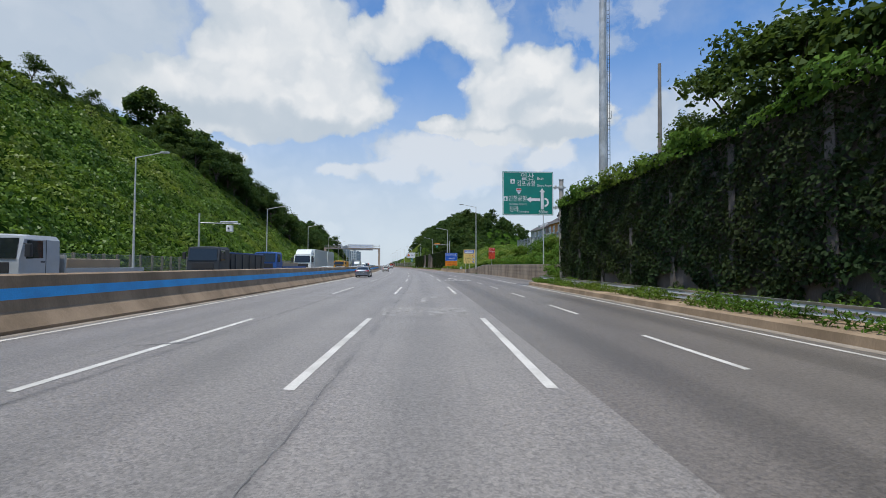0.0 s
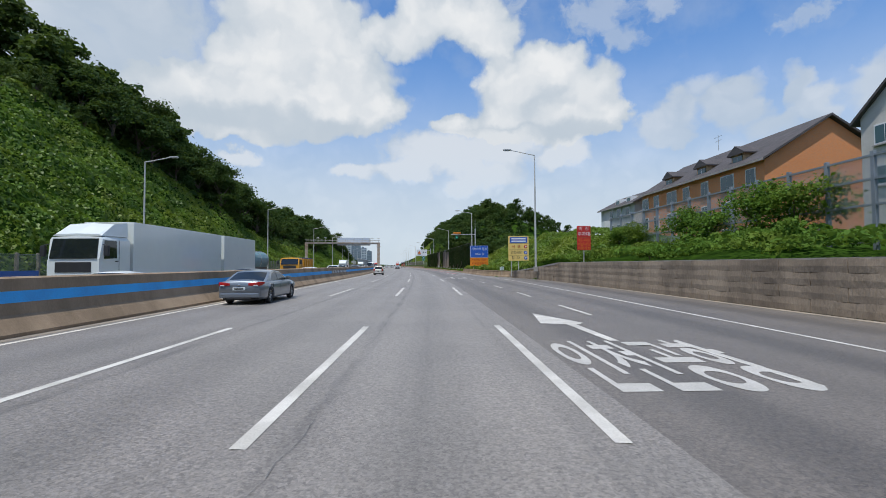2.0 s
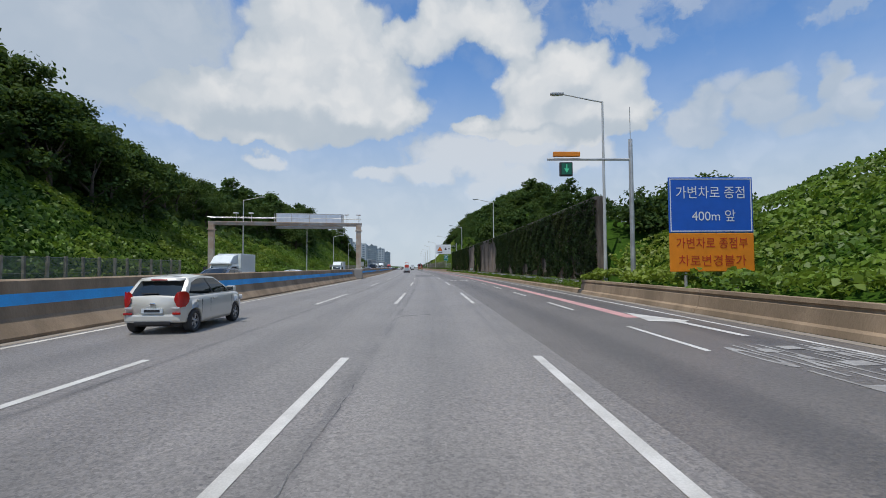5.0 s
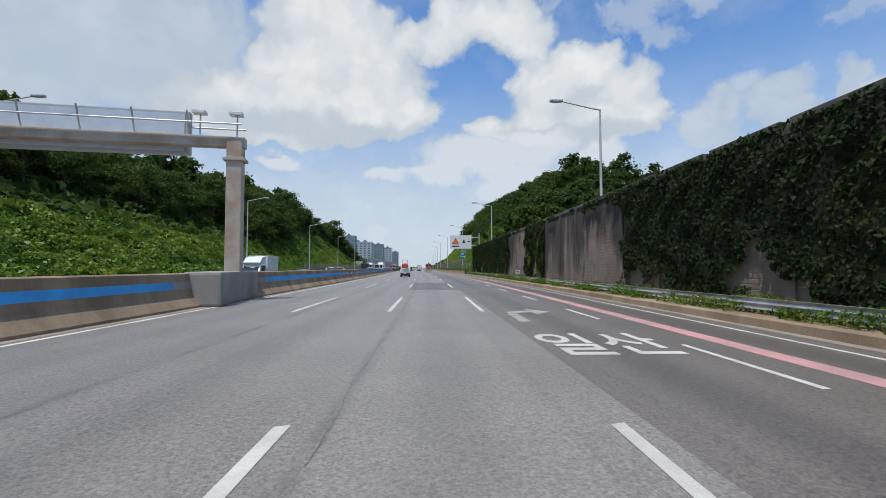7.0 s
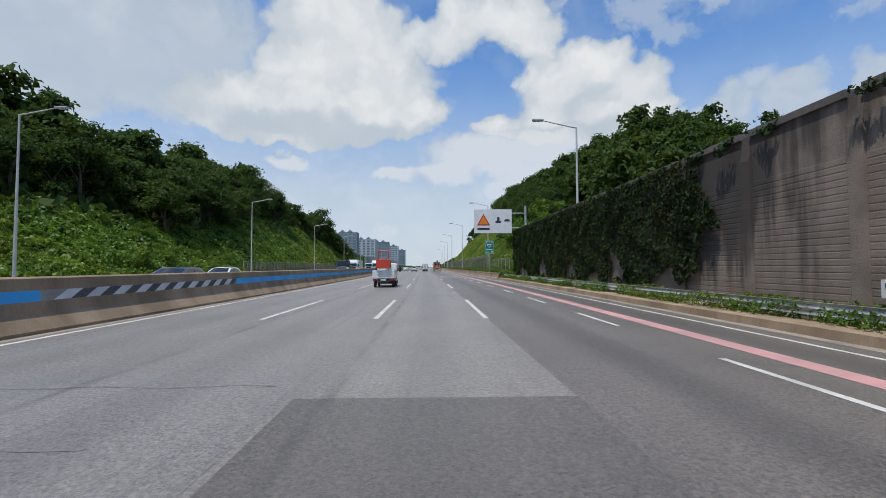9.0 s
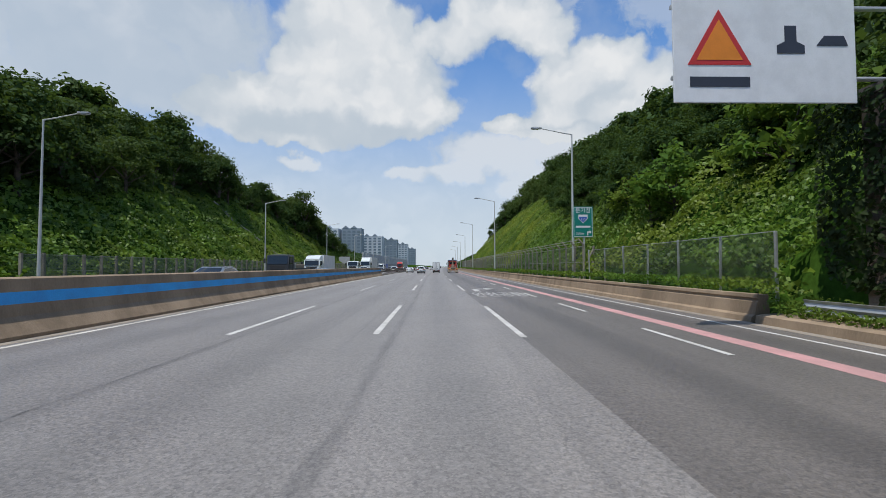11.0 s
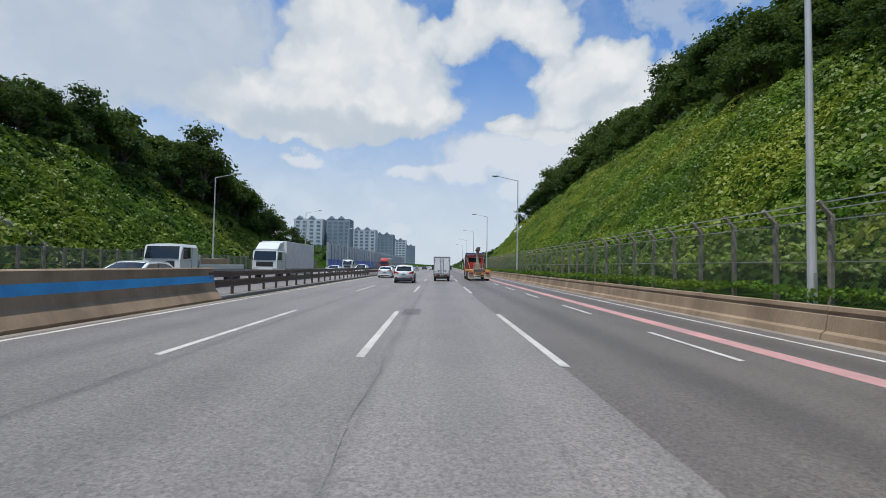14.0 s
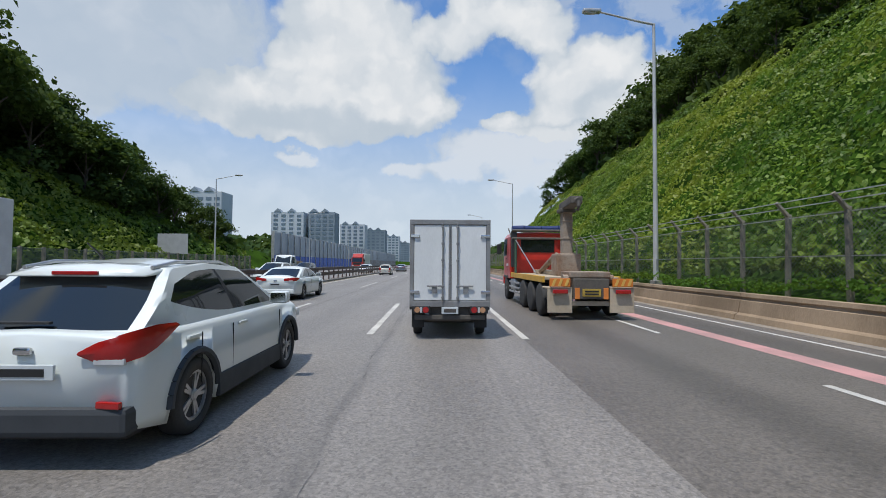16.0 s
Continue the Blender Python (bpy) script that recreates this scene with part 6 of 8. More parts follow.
# ---- houses above the bank ----
def window(parent, x, z, w, h, y=-0.02, glass=None, sill=True):
    f = part("window", boxed(x - w / 2 - 0.08, x + w / 2 + 0.08, y - 0.05, y + 0.1, z - h / 2 - 0.08, z + h / 2 + 0.08, bevel=0.015), P_WHITE, parent)
    for k in (-1, 1):
        part("pane", boxed(x + k * w / 4 - w / 4 + 0.03, x + k * w / 4 + w / 4 - 0.03, y - 0.065, y - 0.045, z - h / 2 + 0.04, z + h / 2 - 0.04), M_PANE, f)
    if sill:
        part("sill", boxed(x - w / 2 - 0.18, x + w / 2 + 0.18, y - 0.16, y, z - h / 2 - 0.2, z - h / 2 - 0.08, bevel=0.02), M_TRIM, f)
    return f


M_PANE = glass_dark("window_glass", (0.03, 0.09, 0.10), 0.06)
M_TRIM = surface("house_trim", (0.36, 0.33, 0.30), 0.8, (0.28, 0.26, 0.24), 1, 30, 0.2)
M_ROOF = surface("roof_shingle", (0.085, 0.075, 0.075), 0.9, (0.06, 0.055, 0.055), 1.2, 14, 0.6, grain=0.3)
M_GREY_WALL = surface("grey_render", (0.62, 0.59, 0.54), 0.9, (0.50, 0.475, 0.43), 0.4, 20, 0.2, grain=0.1)


def brick_material():
    m = bpy.data.materials.new("orange_brick")
    m.use_nodes = True
    k = Nodes(m.node_tree)
    tc = k.add("ShaderNodeTexCoord").outputs["Object"]
    sep = k.add("ShaderNodeSeparateXYZ")
    k.link(tc, sep.inputs[0])
    com = k.add("ShaderNodeCombineXYZ")
    k.link(k.math("ADD", sep.outputs[0], sep.outputs[1]), com.inputs[0])
    k.link(sep.outputs[2], com.inputs[1])
    br = k.add("ShaderNodeTexBrick")
    k.link(com.outputs[0], br.inputs["Vector"])
    br.inputs["Color1"].default_value = (0.76, 0.29, 0.10, 1)
    br.inputs["Color2"].default_value = (0.66, 0.24, 0.085, 1)
    br.inputs["Mortar"].default_value = (0.50, 0.32, 0.2, 1)
    br.inputs["Scale"].default_value = 4.0
    br.inputs["Mortar Size"].default_value = 0.018
    b = k.add("ShaderNodeBsdfPrincipled")
    k.link(k.mix(k.math("MULTIPLY", k.noise(tc, 0.6, 4), 0.5), br.outputs[0], (0.60, 0.23, 0.085)), b.inputs["Base Color"])
    b.inputs["Roughness"].default_value = 0.9
    end = k.add("ShaderNodeOutputMaterial")
    k.link(b.outputs[0], end.inputs[0])
    return m


M_BRICK = brick_material()


def gabled(name, s_far, s_near, d0, depth, base, eave, ridge, wall, label, dormers=0):
    """A house whose long side looks at the road; x runs away from the road, y ahead. Windows face the road."""
    e = thing(name, stand(s_near, d0, base), label, "house", "houses above the bank")
    L = s_far - s_near
    bm = boxed(0, depth, 0, L, 0, eave - base, bevel=0.03)
    part("wall", bm, wall, e)
    h = eave - base
    r = ridge - base
    o = 0.45
    verts = [(-o, -o, h - 0.1), (-o, L + o, h - 0.1), (depth / 2, -o, r), (depth / 2, L + o, r), (depth + o, -o, h - 0.1), (depth + o, L + o, h - 0.1),
             (-o, -o, h + 0.12), (-o, L + o, h + 0.12), (depth / 2, -o, r + 0.22), (depth / 2, L + o, r + 0.22), (depth + o, -o, h + 0.12), (depth + o, L + o, h + 0.12)]
    faces = [(6, 8, 9, 7), (8, 10, 11, 9), (0, 1, 3, 2), (2, 3, 5, 4), (0, 6, 7, 1), (4, 5, 11, 10), (0, 2, 8, 6), (2, 4, 10, 8), (1, 7, 9, 3), (3, 9, 11, 5)]
    solid("roof", verts, faces, M_ROOF, e)
    for y in (0.0, L):
        solid("gable", [(0, y, h - 0.02), (depth, y, h - 0.02), (depth / 2, y, r - 0.05), (0, y + (0.12 if y == 0 else -0.12), h - 0.02), (depth, y + (0.12 if y == 0 else -0.12), h - 0.02), (depth / 2, y + (0.12 if y == 0 else -0.12), r - 0.05)],
              [(0, 1, 2), (5, 4, 3), (0, 3, 4, 1), (1, 4, 5, 2), (2, 5, 3, 0)], wall, e)
    part("eave_board", boxed(-o - 0.05, -o + 0.02, -o, L + o, h - 0.12, h + 0.1), M_TRIM, e)
    return e, L, h, r


def side_window(e, y, z, w, h):
    """A window in the side that looks at the road."""
    f = part("window", boxed(-0.06, 0.1, y - w / 2 - 0.08, y + w / 2 + 0.08, z - h / 2 - 0.08, z + h / 2 + 0.08, bevel=0.015), P_WHITE, e)
    for k in (-1, 1):
        part("pane", boxed(-0.075, -0.055, y + k * w / 4 - w / 4 + 0.03, y + k * w / 4 + w / 4 - 0.03, z - h / 2 + 0.04, z + h / 2 - 0.04), M_PANE, f)
    part("sill", boxed(-0.18, 0.0, y - w / 2 - 0.15, y + w / 2 + 0.15, z - h / 2 - 0.2, z - h / 2 - 0.08, bevel=0.02), M_TRIM, f)


def houses():
    e, L, h, r = gabled("row_house", 105.5, 82, 32, 13, 2.4, 11.4, 15.6, M_BRICK, "three-storey orange brick row house with a dark dormered roof")
    for z in (2.0, 4.9, 7.7):
        for y, w in ((1.8, 1.2), (5.2, 1.9), (9.0, 1.2), (12.6, 1.2), (15.8, 2.1), (19.6, 1.2), (22.6, 1.6)):
            side_window(e, y, z, w, 1.5)
    for y in (4.5, 10.5, 17.5):
        d = part("dormer", boxed(0.7, 3.2, y - 0.95, y + 0.95, h + 0.2, h + 1.6, bevel=0.02), surface("dormer_wood", (0.45, 0.30, 0.16), 0.7, (0.35, 0.22, 0.11), 2, 30), e)
        part("dormer_window", boxed(0.64, 0.72, y - 0.7, y + 0.7, h + 0.45, h + 1.35), M_PANE, d)
        part("dormer_frame", boxed(0.62, 0.66, y - 0.04, y + 0.04, h + 0.45, h + 1.35), P_WHITE, d)
        solid("dormer_roof", [(0.4, y - 1.25, h + 1.5), (0.4, y + 1.25, h + 1.5), (0.4, y, h + 2.3), (4.2, y - 1.25, h + 1.5), (4.2, y + 1.25, h + 1.5), (4.2, y, h + 2.3),
                              (0.4, y - 1.25, h + 1.65), (0.4, y + 1.25, h + 1.65), (0.4, y, h + 2.45), (4.2, y, h + 2.45), (4.2, y - 1.25, h + 1.65), (4.2, y + 1.25, h + 1.65)],
              [(6, 8, 9, 10), (8, 7, 11, 9), (0, 1, 2), (0, 2, 8, 6), (2, 1, 7, 8), (0, 6, 10, 3), (1, 4, 11, 7)], M_ROOF, d)
    part("aerial", rods(((4.5, 13, r), (4.5, 13, r + 1.9), 0.03), ((4.5, 12.2, r + 1.7), (4.5, 13.8, r + 1.7), 0.02), ((4.5, 12.4, r + 1.2), (4.5, 13.6, r + 1.2), 0.02)), M_STEEL, e)
    e = thing("grey_house", stand(65.2, 32, 2.4), "grey rendered house with a dark roof and white windows", "house", "houses above the bank")
    part("wall", boxed(0, 11, 0, 7.8, 0, 10.0, bevel=0.03), M_GREY_WALL, e)
    solid("gable", [(-0.02 + x, y, z) for x in (0, 11) for y, z in ((0, 9.9), (7.8, 9.9), (5.2, 12.1), (1.2, 11.6))],
          [(0, 3, 2, 1), (4, 5, 6, 7), (0, 1, 5, 4), (1, 2, 6, 5), (2, 3, 7, 6), (3, 0, 4, 7)], M_GREY_WALL, e)
    solid("roof", [(x, y, z) for x in (-0.35, 11.35) for y, z in ((8.3, 9.6), (5.2, 12.25), (1.1, 11.8), (-0.5, 10.1), (-0.5, 9.9), (1.1, 11.55), (5.2, 12.0), (8.3, 9.35))],
          [(0, 7, 6, 1), (1, 6, 5, 2), (2, 5, 4, 3), (8, 9, 14, 15), (9, 10, 13, 14), (10, 11, 12, 13), (0, 1, 9, 8), (1, 2, 10, 9), (2, 3, 11, 10), (4, 5, 13, 12), (5, 6, 14, 13), (6, 7, 15, 14), (3, 4, 12, 11), (0, 8, 15, 7)], M_ROOF, e)
    side_window(e, 6.0, 8.3, 1.4, 1.3)
    side_window(e, 2.6, 8.9, 0.5, 0.5)
    side_window(e, 6.0, 5.4, 1.4, 1.3)
    part("chimney", boxed(-0.5, 0.2, 0.9, 1.9, 0, 10.2, bevel=0.04), M_TRIM, e)
    for z in (2.4, 5.3, 8.4):
        for x in (2.6, 7.5):
            window(e, x, z, 2.0, 1.3)
        part("ledge", boxed(-0.08, 11.1, -0.14, 0.02, z - 1.5, z - 1.38, bevel=0.02), M_TRIM, e)
    part("penthouse", boxed(4, 8, 2, 6, 11.0, 13.4, bevel=0.04), M_GREY_WALL, e)
    part("penthouse_roof", boxed(3.7, 8.3, 1.7, 6.3, 13.4, 13.65, bevel=0.05), M_ROOF, e)
    part("aerial", rods(((3, 3, 11.8), (3, 3, 15.4), 0.03), ((3, 2, 15.1), (3, 4, 15.1), 0.025), ((3, 2.4, 13.9), (3, 3.6, 13.9), 0.02)), M_STEEL, e)
    e, L, h, r = gabled("white_house", 119.0, 107.0, 32, 8, 2.4, 10.8, 13.0, surface("white_render", (0.55, 0.54, 0.52), 0.9, (0.46, 0.45, 0.43), 0.5, 20, 0.1, grain=0.08), "off-white rendered house with dormers in a dark roof")
    for z in (2.0, 4.9, 7.4):
        for y in (2.2, 5.0, 7.8):
            side_window(e, y, z, 1.3, 1.3)
    for y in (3.0, 6.8):
        d = part("dormer", boxed(0.6, 2.6, y - 0.8, y + 0.8, h + 0.2, h + 1.4, bevel=0.02), P_WHITE, e)
        part("dormer_window", boxed(0.55, 0.62, y - 0.55, y + 0.55, h + 0.45, h + 1.15), M_PANE, d)
    part("balcony", boxed(-1.0, 0.0, 8.4, 9.7, 5.2, 6.4, bevel=0.03), P_WHITE, e)


houses()


def bank_fence():
    f = thing("panel_fence", Matrix(), "tall grey steel frame fence above the bank", "fence", kind="structure")
    frame_paint = surface("fence_grey_blue", (0.27, 0.30, 0.33), 0.5, (0.22, 0.25, 0.28), 1, 40, metal=0.3, grain=0.08)
    net = wire_mesh("fence_panel", (0.30, 0.33, 0.36), 0.05, 0.5)
    post = None
    for i in range(21):
        s = 42 + 2.4 * i
        m = stand(s, 20.6, 2.2)
        if post is None:
            post = part("post", boxed(-0.09, 0.09, -0.09, 0.09, -0.5, 4.6, bevel=0.02), frame_paint, f)
            post.matrix_basis = m
        else:
            again("post", post, f, m)
    for z in (3.0, 4.3, 5.5, 6.6):
        sweep("rail", [(20.52, z - 0.05), (20.52, z + 0.05), (20.62, z + 0.05), (20.62, z - 0.05)], 42, 90, frame_paint, 2.4, f)
    verts, uvs = [], []
    ss = np.arange(42, 90.1, 2.4)
    for s in ss:
        x, y = along(s, 20.58)
        verts += [(x, y, 2.5), (x, y, 6.6)]
        uvs += [(s, 0), (s, 4.1)]
    solid("netting", verts, [(2 * i, 2 * i + 2, 2 * i + 3, 2 * i + 1) for i in range(len(ss) - 1)], net, f, uvs=uvs)


bank_fence()


# ---- far end: apartment blocks, noise barrier, flyover ----
M_FAR_PANE = surface("far_window", (0.16, 0.21, 0.25), 0.35, (0.12, 0.16, 0.2), 0.1, 3, grain=0.08)


def far_things():
    pale = surface("apartment_pale", (0.50, 0.53, 0.56), 0.9, (0.42, 0.45, 0.48), 0.05, 2, grain=0.06)
    dark = surface("apartment_grey", (0.24, 0.28, 0.32), 0.9, (0.2, 0.24, 0.27), 0.05, 2, grain=0.06)
    for s, d, w, deep, hgt, m in ((560, -118, 17, 12, 37, pale), (640, -104, 22, 14, 36, pale), (644, -82, 18, 14, 36.5, dark), (700, -72, 20, 14, 33, pale), (760, -62, 18, 14, 33, dark), (840, -56, 17, 14, 32, pale), (930, -50, 14, 12, 29, dark)):
        e = thing("apartment_block", stand(s, d, 0), "tall pale apartment block with rows of balconies far ahead", "apartment block", "far apartment blocks")
        part("wall", boxed(-w / 2, w / 2, 0, deep, 0, hgt, bevel=0.1), m, e)
        for k in (-0.3, 0.12):
            solid("roof", [(w * k - 2.5, -0.3, hgt), (w * k + 2.5, -0.3, hgt), (w * k, -0.3, hgt + 2.4), (w * k - 2.5, 6, hgt), (w * k + 2.5, 6, hgt), (w * k, 6, hgt + 2.4)], [(0, 1, 2), (5, 4, 3), (0, 2, 5, 3), (1, 4, 5, 2), (0, 3, 4, 1)], dark, e)
        n = int(hgt / 2.9)
        first = None
        for i in range(n):
            for j, x in enumerate(np.linspace(-w * 0.36, w * 0.36, 4)):
                if first is None:
                    first = part("window", boxed(-1.4, 1.4, -0.15, 0.2, 0.7, 2.3), M_FAR_PANE, e)
                    first.matrix_basis = pose(x, 0, 0)
                else:
                    again("window", first, e, pose(x, 0, 2.9 * i))
    wall_clear = surface("noise_panel", (0.30, 0.35, 0.40), 0.4, (0.25, 0.3, 0.34), 0.2, 6, grain=0.1)
    w = thing("noise_barrier", Matrix(), "long translucent grey noise barrier with a blue foot beside the opposite lanes", "noise barrier", kind="structure")
    for i in range(55):
        a = 418.5 + 4 * i
        top = 7.4
        sweep("panel", [(-30.6, 3.0), (-30.6, top), (-30.8, top), (-30.8, 3.0)], a + 0.1, a + 3.9, wall_clear, 4, w)
        sweep("foot", [(-30.5, 0.0), (-30.5, 2.98), (-30.85, 2.98), (-30.85, 0.0)], a + 0.02, a + 3.98, P_BLUE if i < 20 else M_CONC, 4, w)
        sweep("post", [(-30.4, 0.0), (-30.4, top + 0.1), (-30.9, top + 0.1), (-30.9, 0.0)], a - 0.1, a + 0.1, M_STEEL, 1, w)
    e = thing("back_of_sign", stand(389, -31.7, 0), "grey back of a road sign on two posts", "road sign")
    part("board", boxed(-1.8, 1.8, 0, 0.06, 2.6, 5.0, bevel=0.02), P_PALE, e)
    for x in (-1.2, 1.2):
        part("post", rods(((x, 0.12, 0), (x, 0.12, 4.8), 0.06)), M_STEEL, e)
    chute = thing("drain_chute", Matrix(), "pale concrete drain chute running down the cut slope", "drain", kind="structure")
    verts = []
    for k in range(16):
        d = -31.5 - 0.9 * k
        s = 337 - 0.72 * k
        for off in (-0.3, 0.3):
            x, y = along(s + off, d)
            verts.append((x, y, float(rough_ground(s, d)) + 1.05))
    top = len(verts)
    verts += [(x, y, z - 0.5) for x, y, z in verts]
    faces = [(2 * k, 2 * k + 1, 2 * k + 3, 2 * k + 2) for k in range(15)] + [(2 * k, 2 * k + 2, 2 * k + 2 + top, 2 * k + top) for k in range(15)] + [(2 * k + 3, 2 * k + 1, 2 * k + 1 + top, 2 * k + 3 + top) for k in range(15)]
    solid("channel", verts, faces, M_CONC, chute)


far_things()


# ---- vehicles: y runs from the rear bumper (0) to the front ----
def lathe(profile, sides=24, axis_x=0.0):
    """A turned body about the x axis from (x, radius) points."""
    bm = bmesh.new()
    rings = []
    for x, r in profile:
        rings.append([bm.verts.new((axis_x + x, r * math.cos(a), r * math.sin(a))) for a in np.linspace(0, 2 * math.pi, sides, endpoint=False)])
    for a, b in zip(rings, rings[1:]):
        for i in range(sides):
            bm.faces.new((a[i], a[(i + 1) % sides], b[(i + 1) % sides], b[i]))
    bm.faces.new(list(reversed(rings[0])))
    bm.faces.new(rings[-1])
    bmesh.ops.recalc_face_normals(bm, faces=bm.faces)
    return bm


def wheel(parent, x, y, r, w, side, rim_material=None, spokes=5, rim=0.66, dish=0.04):
    """A wheel standing on the ground; side +1 looks right. Parts: tyre > none, rim > spokes."""
    rim_material = rim_material or M_RIM
    prof = [(-w / 2, r * rim), (-w / 2, r * 0.9), (-w * 0.42, r * 0.97), (-w * 0.25, r), (w * 0.25, r), (w * 0.42, r * 0.97), (w / 2, r * 0.9), (w / 2, r * rim), (w * 0.3, r * rim)]
    t = part("tyre", lathe(prof, 28), M_RUBBER, parent, smooth=True)
    t.matrix_basis = pose(x, y, r)
    o = side * (w / 2 - dish)
    bm = lathe([(o - 0.02 * side, r * rim * 0.99), (o + 0.02 * side, r * rim * 0.99), (o + 0.02 * side, r * rim * 0.88), (o - 0.03 * side, r * rim * 0.86)], 24)
    R = part("rim", bm, rim_material, t, smooth=False)
    if spokes:
        bm = bmesh.new()
        for i in range(spokes):
            for tw in (-0.14, 0.14):
                a = 2 * math.pi * i / spokes + tw
                block(bm, o - 0.015, o + 0.012, r * 0.08, r * rim * 0.93, -r * 0.045, r * 0.045, m=Matrix.Rotation(a, 4, "X"))
        part("spokes", bm, rim_material, t)
        part("wheel_well", lathe([(o - 0.06 * side - 0.005, r * rim * 0.9), (o - 0.06 * side + 0.005, r * rim * 0.9)], 20), M_BLACK, t)
    part("hub", lathe([(o - 0.02 * side, r * 0.17), (o + 0.02 * side, r * 0.16), (o + 0.035 * side, r * 0.1)], 14), rim_material, t)
    return t


def loft(stations, material, name, parent, smooth=True, label=""):
    """Skin over rings of half sections (x >= 0, from the lower edge to the top centre), mirrored."""
    verts, faces = [], []
    c = len(stations[0][1])
    full = 2 * c - 1
    for y, half in stations:
        ring = [(x, y, z) for x, z in half] + [(-x, y, z) for x, z in reversed(half[:-1])]
        verts += ring
    for i in range(len(stations) - 1):
        for j in range(full - 1):
            faces.append((i * full + j, i * full + j + 1, (i + 1) * full + j + 1, (i + 1) * full + j))
        faces.append((i * full + full - 1, i * full, (i + 1) * full, (i + 1) * full + full - 1))
    faces.append(tuple(range(full - 1, -1, -1)))
    faces.append(tuple((len(stations) - 1) * full + j for j in range(full)))
    ob = solid(name, verts, faces, material, parent, label, smooth)
    bm = bmesh.new()
    bm.from_mesh(ob.data)
    bmesh.ops.recalc_face_normals(bm, faces=bm.faces)
    bm.to_mesh(ob.data)
    bm.free()
    return ob


def car_paint(name, color, metal=0.0):
    return surface(name, color, 0.32, tuple(v * 0.97 for v in color), 1.0, 200, grain=0.03, metal=metal, coat=0.8)


def shell(e, paint_m, cabin, belt, roofz, halfw, tail):
    """Roof and pillars in body colour with flush panes of dark glass between them."""
    ya, yb, yc, yd = cabin
    foot = belt - 0.03

    def side(sx):
        def f(u, k):
            y = (ya + (yb - ya) * k) * (1 - u) + (yd + (yc - yd) * k) * u
            edge = roofz(yb + (yc - yb) * u) - 0.045
            z = foot + (edge - foot) * k
            return (sx * (halfw(z, y) + 0.022 * math.sin(math.pi * k)), y, z)
        return f

    def across(u, bow):
        a = side(1)
        def f(v, k):
            x, y, z = a(u, k)
            h = 1 - v * v
            return (x * v, y + bow * h, z + 0.045 * k * k * h)
        return f

    def top(v, w):
        x, y, z = side(1)(w, 1.0)
        h = 1 - v * v
        return (x * v, y + h * (0.10 * w - 0.05 * (1 - w)), z + (0.045 + 0.012 * math.sin(math.pi * w)) * h)

    def patch(bm, f, us, ks, hull=None):
        rows = []
        for u in us:
            rows.append([bm.verts.new(f(u, k if hull is None else hull(u, k))) for k in ks])
        for p, q in zip(rows, rows[1:]):
            for i in range(len(ks) - 1):
                bm.faces.new((p[i], q[i], q[i + 1], p[i + 1]))

    def span(a, b, n):
        return [a + (b - a) * i / n for i in range(n + 1)]

    c0, m0, m1, c1 = (0.17, 0.50, 0.535, 0.95) if tail == "sedan" else (0.07, 0.53, 0.565, 0.955)

    def low(u):
        if tail == "suv":
            return 0.10 + 0.34 * max(0.0, 1 - (u - c0) / 0.45) ** 1.6
        return 0.07 + 0.10 * max(0.0, 1 - (u - c0) / 0.25)

    def high(u):
        return 0.90 - 0.18 * max(0.0, 1 - (u - c0) / 0.22) ** 1.5

    bm = bmesh.new()
    patch(bm, top, span(-1, 1, 10), span(0, 1, 10))
    body = [across(0.0, -0.05), across(1.0, 0.10)]
    for f, k0, k1 in ((body[0], 0.06, 0.90), (body[1], 0.03, 0.95)):
        for a, b, p, q in ((-1, -0.86, 0, 1), (0.86, 1, 0, 1), (-0.86, 0.86, 0, k0), (-0.86, 0.86, k1, 1)):
            patch(bm, f, span(a, b, 2 if b - a < 1 else 10), span(p, q, 6 if q - p > 0.5 else 1))
    for sx in (-1, 1):
        f = side(sx)
        patch(bm, f, span(0, c0, 2), span(0, 1, 8))
        patch(bm, f, span(c1, 1, 2), span(0, 1, 8))
        patch(bm, f, span(c0, c1, 24), (0, 1), lambda u, k: k * low(u))
        patch(bm, f, span(c0, c1, 24), (0, 1), lambda u, k: high(u) + k * (1 - high(u)))
        for name, a, b, mat, label in (("side_window", c0, m0, M_GLASS, "dark tinted side window"), ("middle_pillar", m0, m1, M_BLACK, ""), ("side_window", m1, c1, M_GLASS, "dark tinted side window")):
            pane = bmesh.new()
            patch(pane, f, span(a, b, 1 if mat is M_BLACK else 12), span(0, 1, 6), lambda u, k: low(u) + (high(u) - low(u)) * k)
            part(name, pane, mat, e, label, smooth=True)
    bmesh.ops.remove_doubles(bm, verts=bm.verts[:], dist=0.002)
    bmesh.ops.recalc_face_normals(bm, faces=bm.faces[:])
    part("roof", bm, paint_m, e, smooth=True)
    for name, f, k0, k1, label in (("rear_window", body[0], 0.06, 0.90, "dark rear window"), ("windscreen", body[1], 0.03, 0.95, "dark windscreen")):
        pane = bmesh.new()
        patch(pane, f, span(-0.86, 0.86, 10), span(k0, k1, 6))
        part(name, pane, M_GLASS, e, label, smooth=True)


